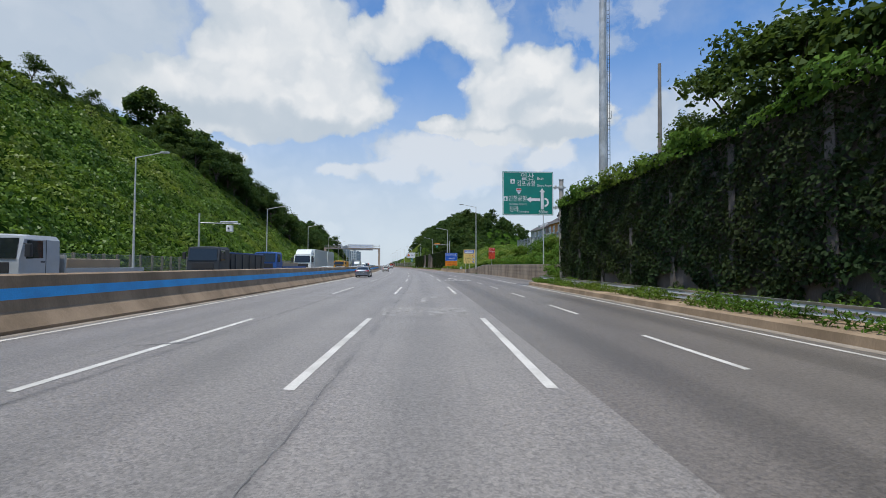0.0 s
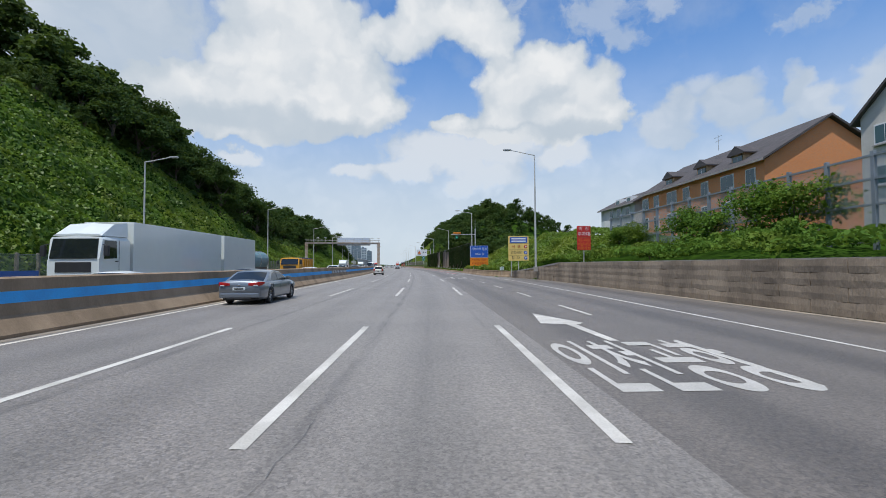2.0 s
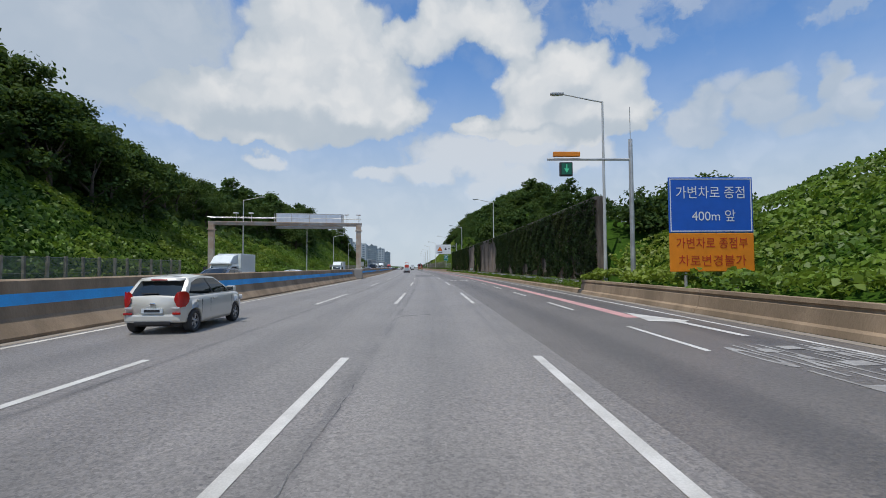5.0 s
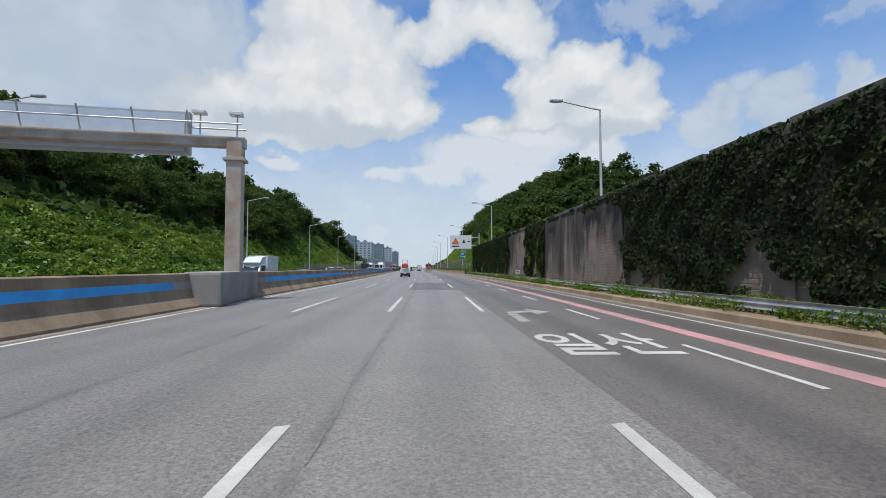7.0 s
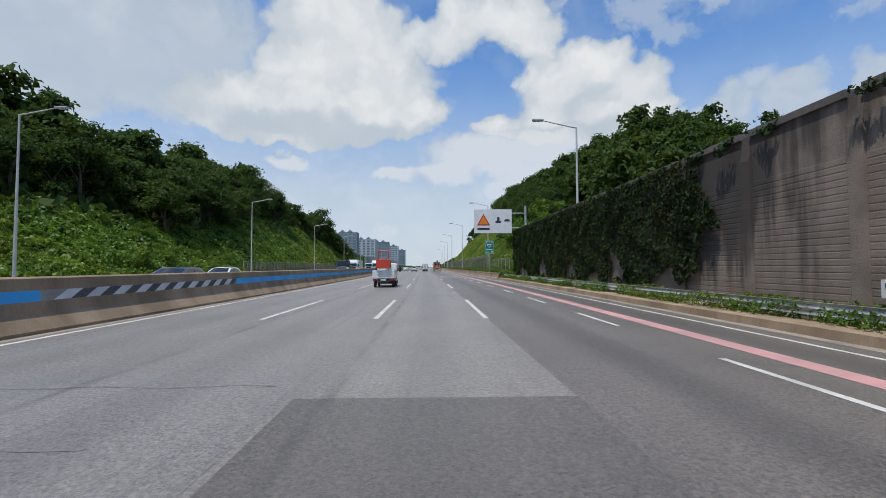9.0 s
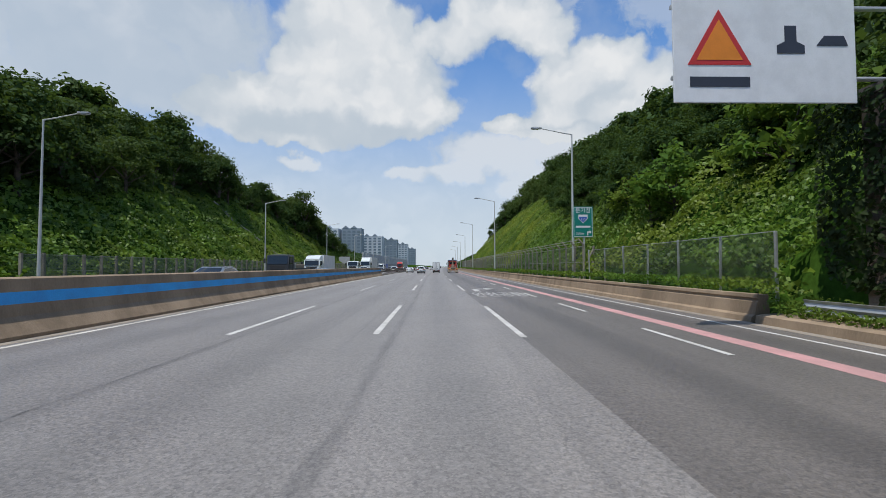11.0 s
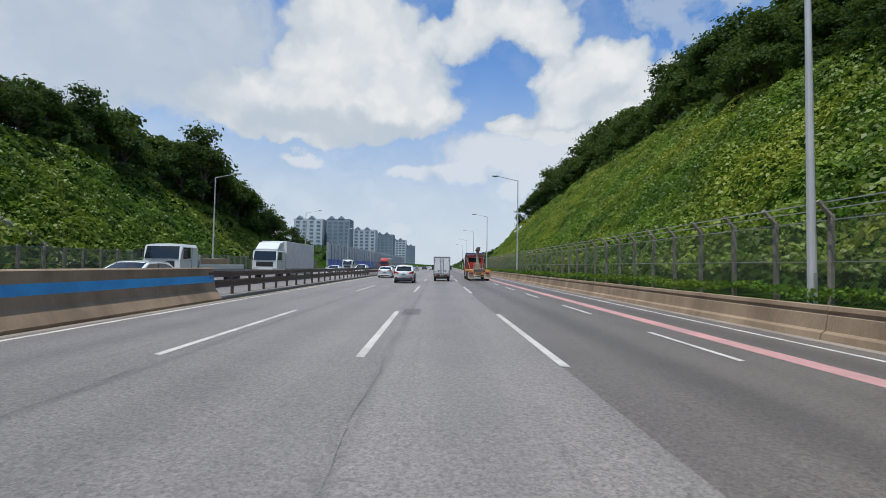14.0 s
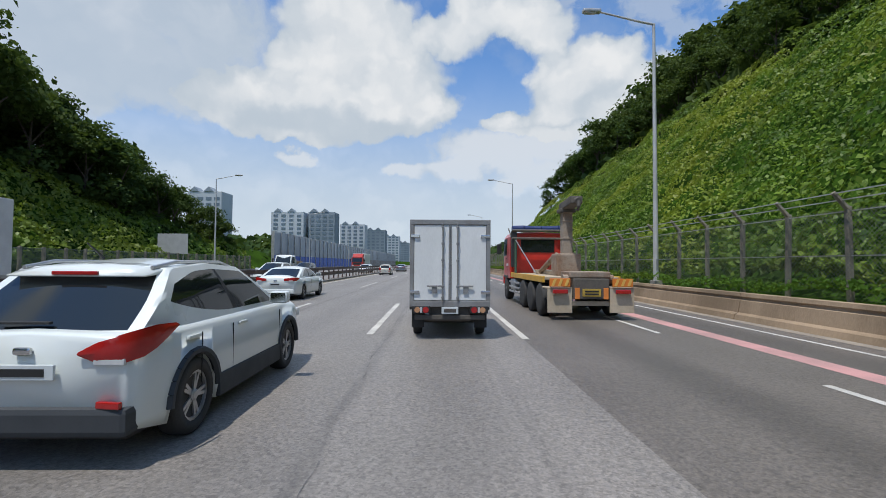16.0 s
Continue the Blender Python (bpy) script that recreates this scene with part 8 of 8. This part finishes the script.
def box_truck():
    e = thing("box_truck", stand(344.65, 0.08), "small white box lorry with dirty twin rear doors", "lorry")
    white = surface("box_white_dirty", (0.80, 0.81, 0.79), 0.5, (0.70, 0.71, 0.69), 0.9, 30, 0.05, grain=0.08, stretch=(1, 1, 0.4))
    steel = surface("box_frame_steel", (0.33, 0.33, 0.32), 0.5, (0.24, 0.23, 0.22), 1.5, 40, 0.1, metal=0.4, grain=0.2)
    hw, z0, z1, L = 0.86, 0.80, 2.56, 3.0
    part("box_body", boxed(-hw + 0.02, hw - 0.02, 0.06, L, z0, z1 - 0.02, bevel=0.02), white, e)
    for x in (-hw + 0.035, hw - 0.035):
        part("corner_post", boxed(x - 0.045, x + 0.045, -0.01, 0.09, z0 - 0.06, z1, bevel=0.012), steel, e)
    part("head_beam", boxed(-hw - 0.01, hw + 0.01, -0.015, 0.09, z1 - 0.09, z1 + 0.02, bevel=0.012), steel, e)
    part("tail_beam", boxed(-hw - 0.01, hw + 0.01, -0.02, 0.09, z0 - 0.1, z0 + 0.03, bevel=0.012), steel, e)
    for sx in (-1, 1):
        d = part("rear_door", boxed(min(sx * 0.012, sx * (hw - 0.085)), max(sx * 0.012, sx * (hw - 0.085)), 0.0, 0.05, z0 + 0.04, z1 - 0.10, bevel=0.012), white, e)
        part("door_seal", boxed(sx * 0.02 - 0.014, sx * 0.02 + 0.014, -0.008, 0.0, z0 + 0.04, z1 - 0.10), steel, d)
        part("lock_rod", rods(((sx * 0.16, -0.03, z0 + 0.02), (sx * 0.16, -0.03, z1 - 0.06), 0.016), sides=8), steel, d)
        for z in (z0 + 0.1, z0 + 0.34, z0 + 0.9, z1 - 0.5, z1 - 0.14):
            part("rod_guide", boxed(sx * 0.16 - 0.03, sx * 0.16 + 0.03, -0.05, 0.0, z - 0.022, z + 0.022, bevel=0.008), steel, d)
        part("lock_handle", boxed(sx * 0.34 - 0.16, sx * 0.34 + 0.16, -0.045, -0.02, z0 + 0.33, z0 + 0.365, bevel=0.008), steel, d)
        part("lock_plate", boxed(sx * 0.34 - 0.055, sx * 0.34 + 0.055, -0.03, 0.0, z0 + 0.2, z0 + 0.36, bevel=0.008), steel, d)
        for z in (z0 + 0.22, z1 - 0.34):
            part("hinge", boxed(sx * (hw - 0.1) - 0.1, sx * (hw - 0.1) + 0.1, -0.03, 0.0, z - 0.03, z + 0.03, bevel=0.01), M_CHROME, d)
        part("side_board", boxed(sx * hw - 0.02, sx * hw + 0.02, 0.2, L, 0.62, z0 - 0.03, bevel=0.01), M_BLACK, e)
        t = part("tail_light", boxed(sx * 0.62 - 0.2, sx * 0.62 + 0.2, -0.03, 0.06, 0.56, 0.72, bevel=0.02), M_BLACK, e)
        part("stop_lens", rods(((sx * 0.52, -0.03, 0.64), (sx * 0.52, -0.05, 0.64), 0.065), sides=16), M_TAIL, t)
        part("turn_lens", rods(((sx * 0.70, -0.03, 0.64), (sx * 0.70, -0.05, 0.64), 0.06), sides=16), surface("amber_lens", (0.55, 0.30, 0.16), 0.2, (0.5, 0.25, 0.12)), t)
        part("reverse_lens", boxed(sx * 0.62 - 0.025, sx * 0.62 + 0.025, -0.045, -0.03, 0.58, 0.70), M_CLEAR, t)
        flat_wheel(e, sx * (0.72), 0.92, 0.31, 0.20, sx, True)
        flat_wheel(e, sx * (0.72), 3.75, 0.31, 0.20, sx)
        part("mud_flap", boxed(sx * 0.7 - 0.14, sx * 0.7 + 0.14, 0.45, 0.47, 0.2, 0.56), M_BLACK, e)
    p = part("number_plate", boxed(-0.18, 0.18, -0.03, 0.0, 0.55, 0.70, bevel=0.008), M_PLATE, e, "pale plate with plain bars")
    part("plate_bar", boxed(-0.13, 0.13, -0.034, -0.029, 0.585, 0.66), M_CHASSIS, p)
    part("bumper_bar", boxed(-0.76, 0.76, 0.02, 0.1, 0.42, 0.53, bevel=0.02), M_CHASSIS, e)
    part("chassis", boxed(-0.45, 0.45, 0.1, 4.3, 0.38, 0.7, bevel=0.03), M_CHASSIS, e)
    part("axle", rods(((-0.7, 0.92, 0.31), (0.7, 0.92, 0.31), 0.06)), M_CHASSIS, e)
    cab(e, 3.15, 1.66, 1.75, 0.45, 1.95, W_PAINT, slope=0.5)


box_truck()


def hook_truck():
    e = thing("hooklift_truck", stand(348.0, 4.3), "red four-axle hook-lift lorry with a rusty hook arm and no container", "lorry")
    red = surface("truck_red", (0.62, 0.035, 0.022), 0.35, (0.50, 0.03, 0.02), 0.8, 60, grain=0.05, coat=0.5)
    rust = surface("rusty_arm", (0.22, 0.13, 0.08), 0.85, (0.33, 0.27, 0.21), 1.6, 20, 0.4, grain=0.35)
    tan = surface("dusty_tan_steel", (0.46, 0.38, 0.27), 0.75, (0.33, 0.26, 0.18), 1.2, 25, 0.2, grain=0.2)
    yel = paint("edge_yellow", (0.65, 0.36, 0.04))
    hw, L = 1.24, 9.6
    for x in (-0.45, 0.45):
        part("chassis_rail", boxed(x - 0.09, x + 0.09, 0.3, L - 1.0, 0.78, 1.08, bevel=0.02), M_CHASSIS, e)
    part("deck", boxed(-hw + 0.05, hw - 0.05, 0.9, 6.9, 1.14, 1.24, bevel=0.02), tan, e)
    for sx in (-1, 1):
        part("deck_edge", boxed(sx * (hw - 0.06) - 0.04, sx * (hw - 0.06) + 0.04, 0.9, 6.9, 1.06, 1.26, bevel=0.015), yel, e)
        for i, y in enumerate((1.35, 2.75, 4.15)):
            flat_wheel(e, sx * (hw - 0.17), y, 0.52, 0.32, sx, True)
        flat_wheel(e, sx * (hw - 0.17), 8.1, 0.52, 0.32, sx)
        for k in range(3):
            part("side_guard", boxed(sx * (hw - 0.05) - 0.02, sx * (hw - 0.05) + 0.02, 4.9, 7.3, 0.42 + 0.2 * k, 0.50 + 0.2 * k, bevel=0.01), M_RIM, e)
        part("air_tank", rods(((sx * 0.85, 5.0, 0.72), (sx * 0.85, 5.9, 0.72), 0.2), sides=16), M_RIM, e)
        part("fuel_tank", boxed(sx * 0.9 - 0.28, sx * 0.9 + 0.28, 6.0, 7.2, 0.5, 1.0, bevel=0.1), M_RIM, e)
        part("mud_flap", boxed(sx * (hw - 0.33) - 0.36, sx * (hw - 0.33) + 0.36, 0.05, 0.09, 0.22, 0.92, bevel=0.01), surface("flap_tan", (0.52, 0.43, 0.31), 0.8, (0.42, 0.34, 0.24), 1.5, 20, grain=0.15), e)
        f = boxed(sx * (hw - 0.33) - 0.36, sx * (hw - 0.33) + 0.36, 0.05, 0.75, 0.9, 0.96, bevel=0.02)
        part("mudguard", f, tan, e)
        b = part("hazard_panel", boxed(sx * (hw - 0.32) - 0.30, sx * (hw - 0.32) + 0.30, 0.0, 0.05, 0.98, 1.22, bevel=0.01), paint("hazard_orange", (0.75, 0.22, 0.03)), e)
        for i in range(3):
            x0 = sx * (hw - 0.32) - 0.26 + 0.19 * i
            flat_shape("stripe", [(x0, 1.0), (x0 + 0.08, 1.0), (x0 + 0.16, 1.2), (x0 + 0.08, 1.2)], paint("hazard_yellow", (0.8, 0.5, 0.12)), b, -0.012)
        part("tail_light", boxed(sx * (hw - 0.32) - 0.22, sx * (hw - 0.32) + 0.22, -0.05, 0.02, 0.78, 0.90, bevel=0.02), M_TAIL, e)
        part("side_reflector", boxed(sx * 0.42 - 0.07, sx * 0.42 + 0.07, -0.02, 0.05, 0.62, 0.95, bevel=0.01), paint("reflector_orange", (0.8, 0.25, 0.05)), e)
        part("stake", rods(((sx * 1.05, 6.6, 1.2), (sx * 1.05, 6.6, 2.75), 0.05), sides=8), surface("stake_green", (0.06, 0.13, 0.09), 0.7), e)
        part("brace_rod", rods(((sx * 1.1, 7.0, 2.9), (sx * 0.75, 4.0, 1.3), 0.025), sides=6), M_RIM, e)
        part("roller", rods(((sx * 0.2, 0.35, 1.2), (sx * 0.75, 0.35, 1.2), 0.13), sides=14), rust, e)
        part("ram", rods(((sx * 0.34, 4.9, 1.35), (sx * 0.3, 3.0, 1.9), 0.1), ((sx * 0.3, 3.0, 1.9), (sx * 0.3, 2.7, 2.0), 0.06), sides=10), rust, e)
    part("rear_beam", boxed(-0.95, 0.95, 0.1, 0.26, 0.42, 0.56, bevel=0.02), tan, e)
    part("tail_frame", boxed(-0.52, 0.52, 0.0, 0.35, 0.62, 1.22, bevel=0.03), M_CHASSIS, e)
    p = part("number_plate", boxed(-0.27, 0.27, -0.03, 0.0, 0.70, 0.92, bevel=0.008), surface("plate_yellow", (0.55, 0.36, 0.05), 0.6, (0.42, 0.28, 0.05)), e, "yellow plate with plain dark bars")
    for z in (0.77, 0.85):
        part("plate_bar", boxed(-0.2, 0.2, -0.036, -0.029, z - 0.022, z + 0.022), M_BLACK, p)
    part("tail_box", boxed(-0.6, 0.6, 0.1, 1.1, 1.24, 1.42, bevel=0.03), rust, e)
    arm = bmesh.new()
    block(arm, -0.17, 0.17, 2.35, 2.72, 1.3, 3.55, 0.03)
    for z in (1.9, 2.5, 3.1):
        block(arm, -0.185, 0.185, 2.33, 2.74, z, z + 0.05, 0.01)
    part("hook_arm", arm, rust, e, "rusty upright hook arm")
    head = bmesh.new()
    block(head, -0.2, 0.2, 1.35, 2.76, 3.50, 3.76, 0.04, m=Matrix.Translation((0, 2.7, 3.5)) @ Matrix.Rotation(radians(-4), 4, "X") @ Matrix.Translation((0, -2.7, -3.5)))
    block(head, -0.28, 0.28, 2.3, 2.78, 3.42, 3.55, 0.03)
    part("arm_head", head, M_CHASSIS, e, "dark steel head beam of the hook arm")
    part("hook", rods(((0, 1.4, 3.7), (0, 1.18, 3.66), 0.1), ((0, 1.18, 3.66), (0, 1.15, 3.48), 0.06), ((0, 1.15, 3.48), (0, 1.28, 3.38), 0.05), sides=10), M_CHASSIS, e)
    part("arm_pivot", boxed(-0.42, 0.42, 2.2, 3.0, 1.22, 2.0, bevel=0.06), rust, e)
    part("jib_frame", boxed(-0.32, 0.32, 3.0, 6.4, 1.24, 1.40, bevel=0.03), tan, e)
    cab(e, 7.0, 2.46, 2.1, 1.0, 3.05, red, slope=0.22, high=1)
    part("rear_window", boxed(-0.75, 0.75, 6.975, 6.995, 2.15, 2.75, bevel=0.008), M_GLASS, e)
    part("air_intake", boxed(-1.22, -0.98, 6.6, 6.95, 1.5, 3.1, bevel=0.06), M_BLACK, e)
    part("head_frame", rods(((-1.2, 6.6, 2.75), (1.2, 6.6, 2.75), 0.05), ((-1.2, 6.6, 3.1), (1.2, 6.6, 3.1), 0.05), ((-1.2, 6.6, 2.7), (-1.2, 7.6, 3.25), 0.03), ((1.2, 6.6, 2.7), (1.2, 7.6, 3.25), 0.03), sides=8), M_CHASSIS, e)
    tarp = bmesh.new()
    for i in range(9):
        x = -1.15 + 2.3 * i / 9
        rod(tarp, (x, 6.9 + 0.03 * math.sin(i * 2.1), 3.2), (x + 2.3 / 9, 6.9 + 0.03 * math.sin(i * 2.1 + 2.1), 3.2), 0.13 + 0.015 * math.sin(i), 0.13 + 0.015 * math.sin(i + 1), 10)
    part("rolled_tarpaulin", tarp, surface("tarp_blue", (0.02, 0.045, 0.16), 0.7, (0.015, 0.03, 0.11), 3, 30, 0.5), e)
    part("lettering_bar", boxed(-1.245, -1.235, 7.4, 7.95, 1.55, 1.66), P_WHITE, e)
    part("fender", boxed(-1.25, 1.25, 7.45, 8.75, 1.0, 1.12, bevel=0.04), M_BLACK, e)


hook_truck()


def crane_truck():
    e = thing("aerial_work_truck", stand(226.5, -3.6), "small white lorry with a folded red aerial platform", "lorry")
    part("chassis", boxed(-0.5, 0.5, 0.1, 4.6, 0.4, 0.7, bevel=0.03), M_CHASSIS, e)
    part("bed", boxed(-0.85, 0.85, 0.0, 3.1, 0.72, 1.35, bevel=0.03), W_PAINT, e)
    for sx in (-1, 1):
        flat_wheel(e, sx * 0.72, 0.9, 0.31, 0.2, sx, True)
        flat_wheel(e, sx * 0.72, 3.8, 0.31, 0.2, sx)
        part("tail_light", boxed(sx * 0.66 - 0.15, sx * 0.66 + 0.15, -0.04, 0.02, 0.55, 0.7, bevel=0.02), M_TAIL, e)
    red = paint("platform_red", (0.55, 0.06, 0.03))
    part("platform", boxed(-0.55, 0.55, -0.2, 0.9, 1.5, 2.2, bevel=0.04), red, e)
    part("boom", boxed(-0.2, 0.2, 0.4, 4.2, 2.05, 2.35, bevel=0.04), paint("boom_pale", (0.5, 0.45, 0.42)), e)
    part("boom_stay", rods(((-0.4, 0.2, 2.2), (-0.4, 0.2, 2.9), 0.04), ((0.4, 0.2, 2.2), (0.4, 0.2, 2.9), 0.04), ((-0.4, 0.2, 2.9), (0.4, 0.2, 2.9), 0.04)), red, e)
    part("number_plate", boxed(-0.2, 0.2, -0.03, 0.0, 0.55, 0.68), M_PLATE, e)
    cab(e, 3.2, 1.66, 1.7, 0.45, 1.95, W_PAINT, slope=0.45)


crane_truck()


def lorry(s_front, d, length, w, label, color, body="box", cargo=None, top=3.6, group="oncoming lorries", cab_top=2.9, cab_len=1.9, deck_z=1.15, name="lorry"):
    """An oncoming lorry: its front stands at s_front and its load trails behind."""
    e = thing(name, stand(s_front + length, d, 0, 180), label, "lorry", group)
    hw = w / 2
    r = 0.5 if top > 3.0 else 0.34
    z0 = 0.95 if top > 3.0 else 0.55
    part("chassis", boxed(-0.45, 0.45, 0.3, length - 0.6, z0 - 0.25, z0 + 0.1, bevel=0.03), M_CHASSIS, e)
    ys = [0.9, 2.1, length - 1.3] if length > 7 else [0.9, length - 1.0]
    if length > 12:
        ys = [0.9, 2.2, length - 5.0, length - 1.3]
    for y in ys:
        for sx in (-1, 1):
            flat_wheel(e, sx * (hw - 0.17), y, r, 0.28 if r > 0.4 else 0.2, sx, y < length - 2)
    cab(e, length - cab_len, w - 0.04, cab_len - 0.1, z0, cab_top, color, slope=0.18 if top > 3 else 0.5, roof=(top - cab_top) * 0.9 if body in ("box", "double") and top - cab_top > 0.4 else None)
    back = length - cab_len - 0.25
    cargo = cargo or W_PAINT
    if body == "box":
        part("cargo_box", boxed(-hw, hw, 0, back, deck_z, top, bevel=0.03), cargo, e)
        part("box_sill", boxed(-hw - 0.01, hw + 0.01, 0, back, deck_z - 0.12, deck_z, bevel=0.02), M_STEEL, e)
        for sx in (-1, 1):
            part("side_guard", boxed(sx * hw - 0.03, sx * hw + 0.03, 1.4, back - 1.2, 0.5, deck_z - 0.2, bevel=0.02), M_STEEL, e)
    elif body == "double":
        cut = back * 0.38
        part("cargo_box", boxed(-hw, hw, cut + 0.35, back, deck_z, top, bevel=0.03), cargo, e)
        part("rear_cargo_box", boxed(-hw, hw, 0, cut - 0.15, deck_z, top, bevel=0.03), cargo, e)
    elif body == "flat":
        part("deck", boxed(-hw, hw, 0, back, deck_z - 0.1, deck_z + 0.06, bevel=0.02), color if cargo is W_PAINT else cargo, e)
        part("headboard", boxed(-hw, hw, back - 0.1, back, deck_z, deck_z + 0.9, bevel=0.02), M_STEEL, e)
        part("side_board", boxed(-hw, -hw + 0.05, 0, back, deck_z, deck_z + 0.35, bevel=0.01), color, e)
        part("side_board", boxed(hw - 0.05, hw, 0, back, deck_z, deck_z + 0.35, bevel=0.01), color, e)
        part("load", boxed(-hw + 0.2, hw - 0.2, back * 0.3, back - 0.4, deck_z + 0.06, deck_z + 0.75, bevel=0.05), paint("load_tan", (0.36, 0.26, 0.16)), e)
    elif body == "tank":
        bm = bmesh.new()
        rod(bm, (0, 0.1, deck_z + 0.95), (0, back, deck_z + 0.95), 1.05, 1.05, 20)
        part("tank", bm, cargo, e)
        for y in (0.1, back * 0.33, back * 0.66, back):
            bm = bmesh.new()
            rod(bm, (0, y - 0.06, deck_z + 0.95), (0, y + 0.06, deck_z + 0.95), 1.09, 1.09, 20)
            part("tank_ring", bm, M_STEEL, e)
        part("walkway", boxed(-0.3, 0.3, 0.3, back - 0.2, deck_z + 1.98, deck_z + 2.06), M_STEEL, e)
        part("cradle", boxed(-0.8, 0.8, 0.1, back, deck_z - 0.15, deck_z + 0.2), M_CHASSIS, e)
    elif body == "dump":
        bm = bmesh.new()
        v = [bm.verts.new(p) for p in ((-hw, 0.0, deck_z), (hw, 0.0, deck_z), (hw, back, deck_z), (-hw, back, deck_z), (-hw - 0.03, -0.3, deck_z + 1.3), (hw + 0.03, -0.3, deck_z + 1.3), (hw + 0.03, back, deck_z + 1.3), (-hw - 0.03, back, deck_z + 1.3))]
        for f in ((3, 2, 1, 0), (0, 1, 5, 4), (1, 2, 6, 5), (2, 3, 7, 6), (3, 0, 4, 7), (4, 5, 6, 7)):
            bm.faces.new([v[i] for i in f])
        part("tipper_body", bm, cargo, e)
        for k in range(5):
            y = back * (k + 0.5) / 5
            for sx in (-1, 1):
                part("tipper_rib", boxed(sx * (hw + 0.03) - 0.05, sx * (hw + 0.03) + 0.05, y - 0.06, y + 0.06, deck_z, deck_z + 1.28, bevel=0.01), cargo, e)
        part("cover", boxed(-hw, hw, 0, back, deck_z + 1.32, deck_z + 1.42, bevel=0.03), paint("cover_blue", (0.03, 0.08, 0.25)), e)
    return e


black, blue_t, yellow_t, grey_t = paint("lorry_black", (0.03, 0.035, 0.04)), paint("lorry_blue", (0.02, 0.09, 0.30)), paint("lorry_yellow", (0.65, 0.30, 0.02)), paint("lorry_grey", (0.40, 0.42, 0.43))
lorry(16.5, -16.2, 7.5, 2.4, "grey cab lorry behind the median barrier", grey_t, "flat", top=3.4, cab_top=2.8)
lorry(4.5, -16.2, 9, 2.4, "lorry with a green covered body", grey_t, "box", paint("cover_green", (0.06, 0.32, 0.06)), top=3.2, cab_top=2.8)
lorry(33.0, -16.2, 9.5, 2.4, "black lorry with a low dark load body", black, "dump", black, top=3.2, cab_top=3.0, deck_z=1.2)
lorry(46.5, -16.2, 12.5, 2.4, "blue lorry with a low blue deck and a tan load", blue_t, "flat", blue_t, top=3.3, cab_top=3.0)
lorry(62.5, -16.4, 19.5, 2.45, "long white double box lorry with a white cab and roof fairing", W_PAINT, "double", top=3.9, cab_top=3.1, cab_len=2.2)
lorry(87.4, -19.9, 10.0, 2.4, "silver cab lorry with a teal tank", grey_t, "tank", paint("tank_teal", (0.13, 0.24, 0.27)), top=3.4, cab_top=3.1, deck_z=1.3)
lorry(97.3, -16.4, 7.2, 2.4, "yellow tipper lorry with a blue cover", yellow_t, "dump", yellow_t, top=3.2, cab_top=2.6, deck_z=1.2)
lorry(112.0, -19.8, 4.8, 1.75, "small white van-like lorry", W_PAINT, "flat", top=2.0, cab_top=2.0, cab_len=1.8, deck_z=0.85)
lorry(140.0, -16.2, 5.2, 1.8, "small white box lorry on the opposite carriageway", W_PAINT, "box", top=2.8, cab_top=2.0, cab_len=1.8, deck_z=0.85)
lorry(190.0, -16.3, 5.2, 1.8, "small white lorry with a pale box", W_PAINT, "box", paint("box_pale", (0.66, 0.68, 0.68)), top=2.75, cab_top=2.05, cab_len=1.8, deck_z=0.9)
lorry(281.0, -16.3, 8.0, 2.4, "black lorry with a bare rusty chassis", black, "flat", paint("rusty_deck", (0.25, 0.1, 0.05)), top=3.2, cab_top=2.9)
lorry(294.0, -16.3, 9.0, 2.2, "white box lorry with a rounded white cab", W_PAINT, "box", paint("box_grey_white", (0.74, 0.74, 0.72)), top=3.2, cab_top=2.6, cab_len=2.1)
lorry(323.5, -16.3, 8.5, 2.3, "white lorry with an empty flat deck", W_PAINT, "flat", paint("deck_grey", (0.3, 0.31, 0.31)), top=3.2, cab_top=2.7)
lorry(339.0, -16.3, 12.0, 2.4, "long white box lorry with a roof fairing", W_PAINT, "box", paint("box_off_white", (0.76, 0.76, 0.74)), top=3.8, cab_top=2.9, cab_len=2.2)
lorry(392.0, -19.7, 7.0, 2.2, "white lorry with a low deck", W_PAINT, "flat", top=3.0, cab_top=2.6)
lorry(425.0, -16.3, 9.0, 2.4, "red and white lorry far ahead", paint("lorry_red", (0.45, 0.04, 0.03)), "box", top=3.6, cab_top=2.8)
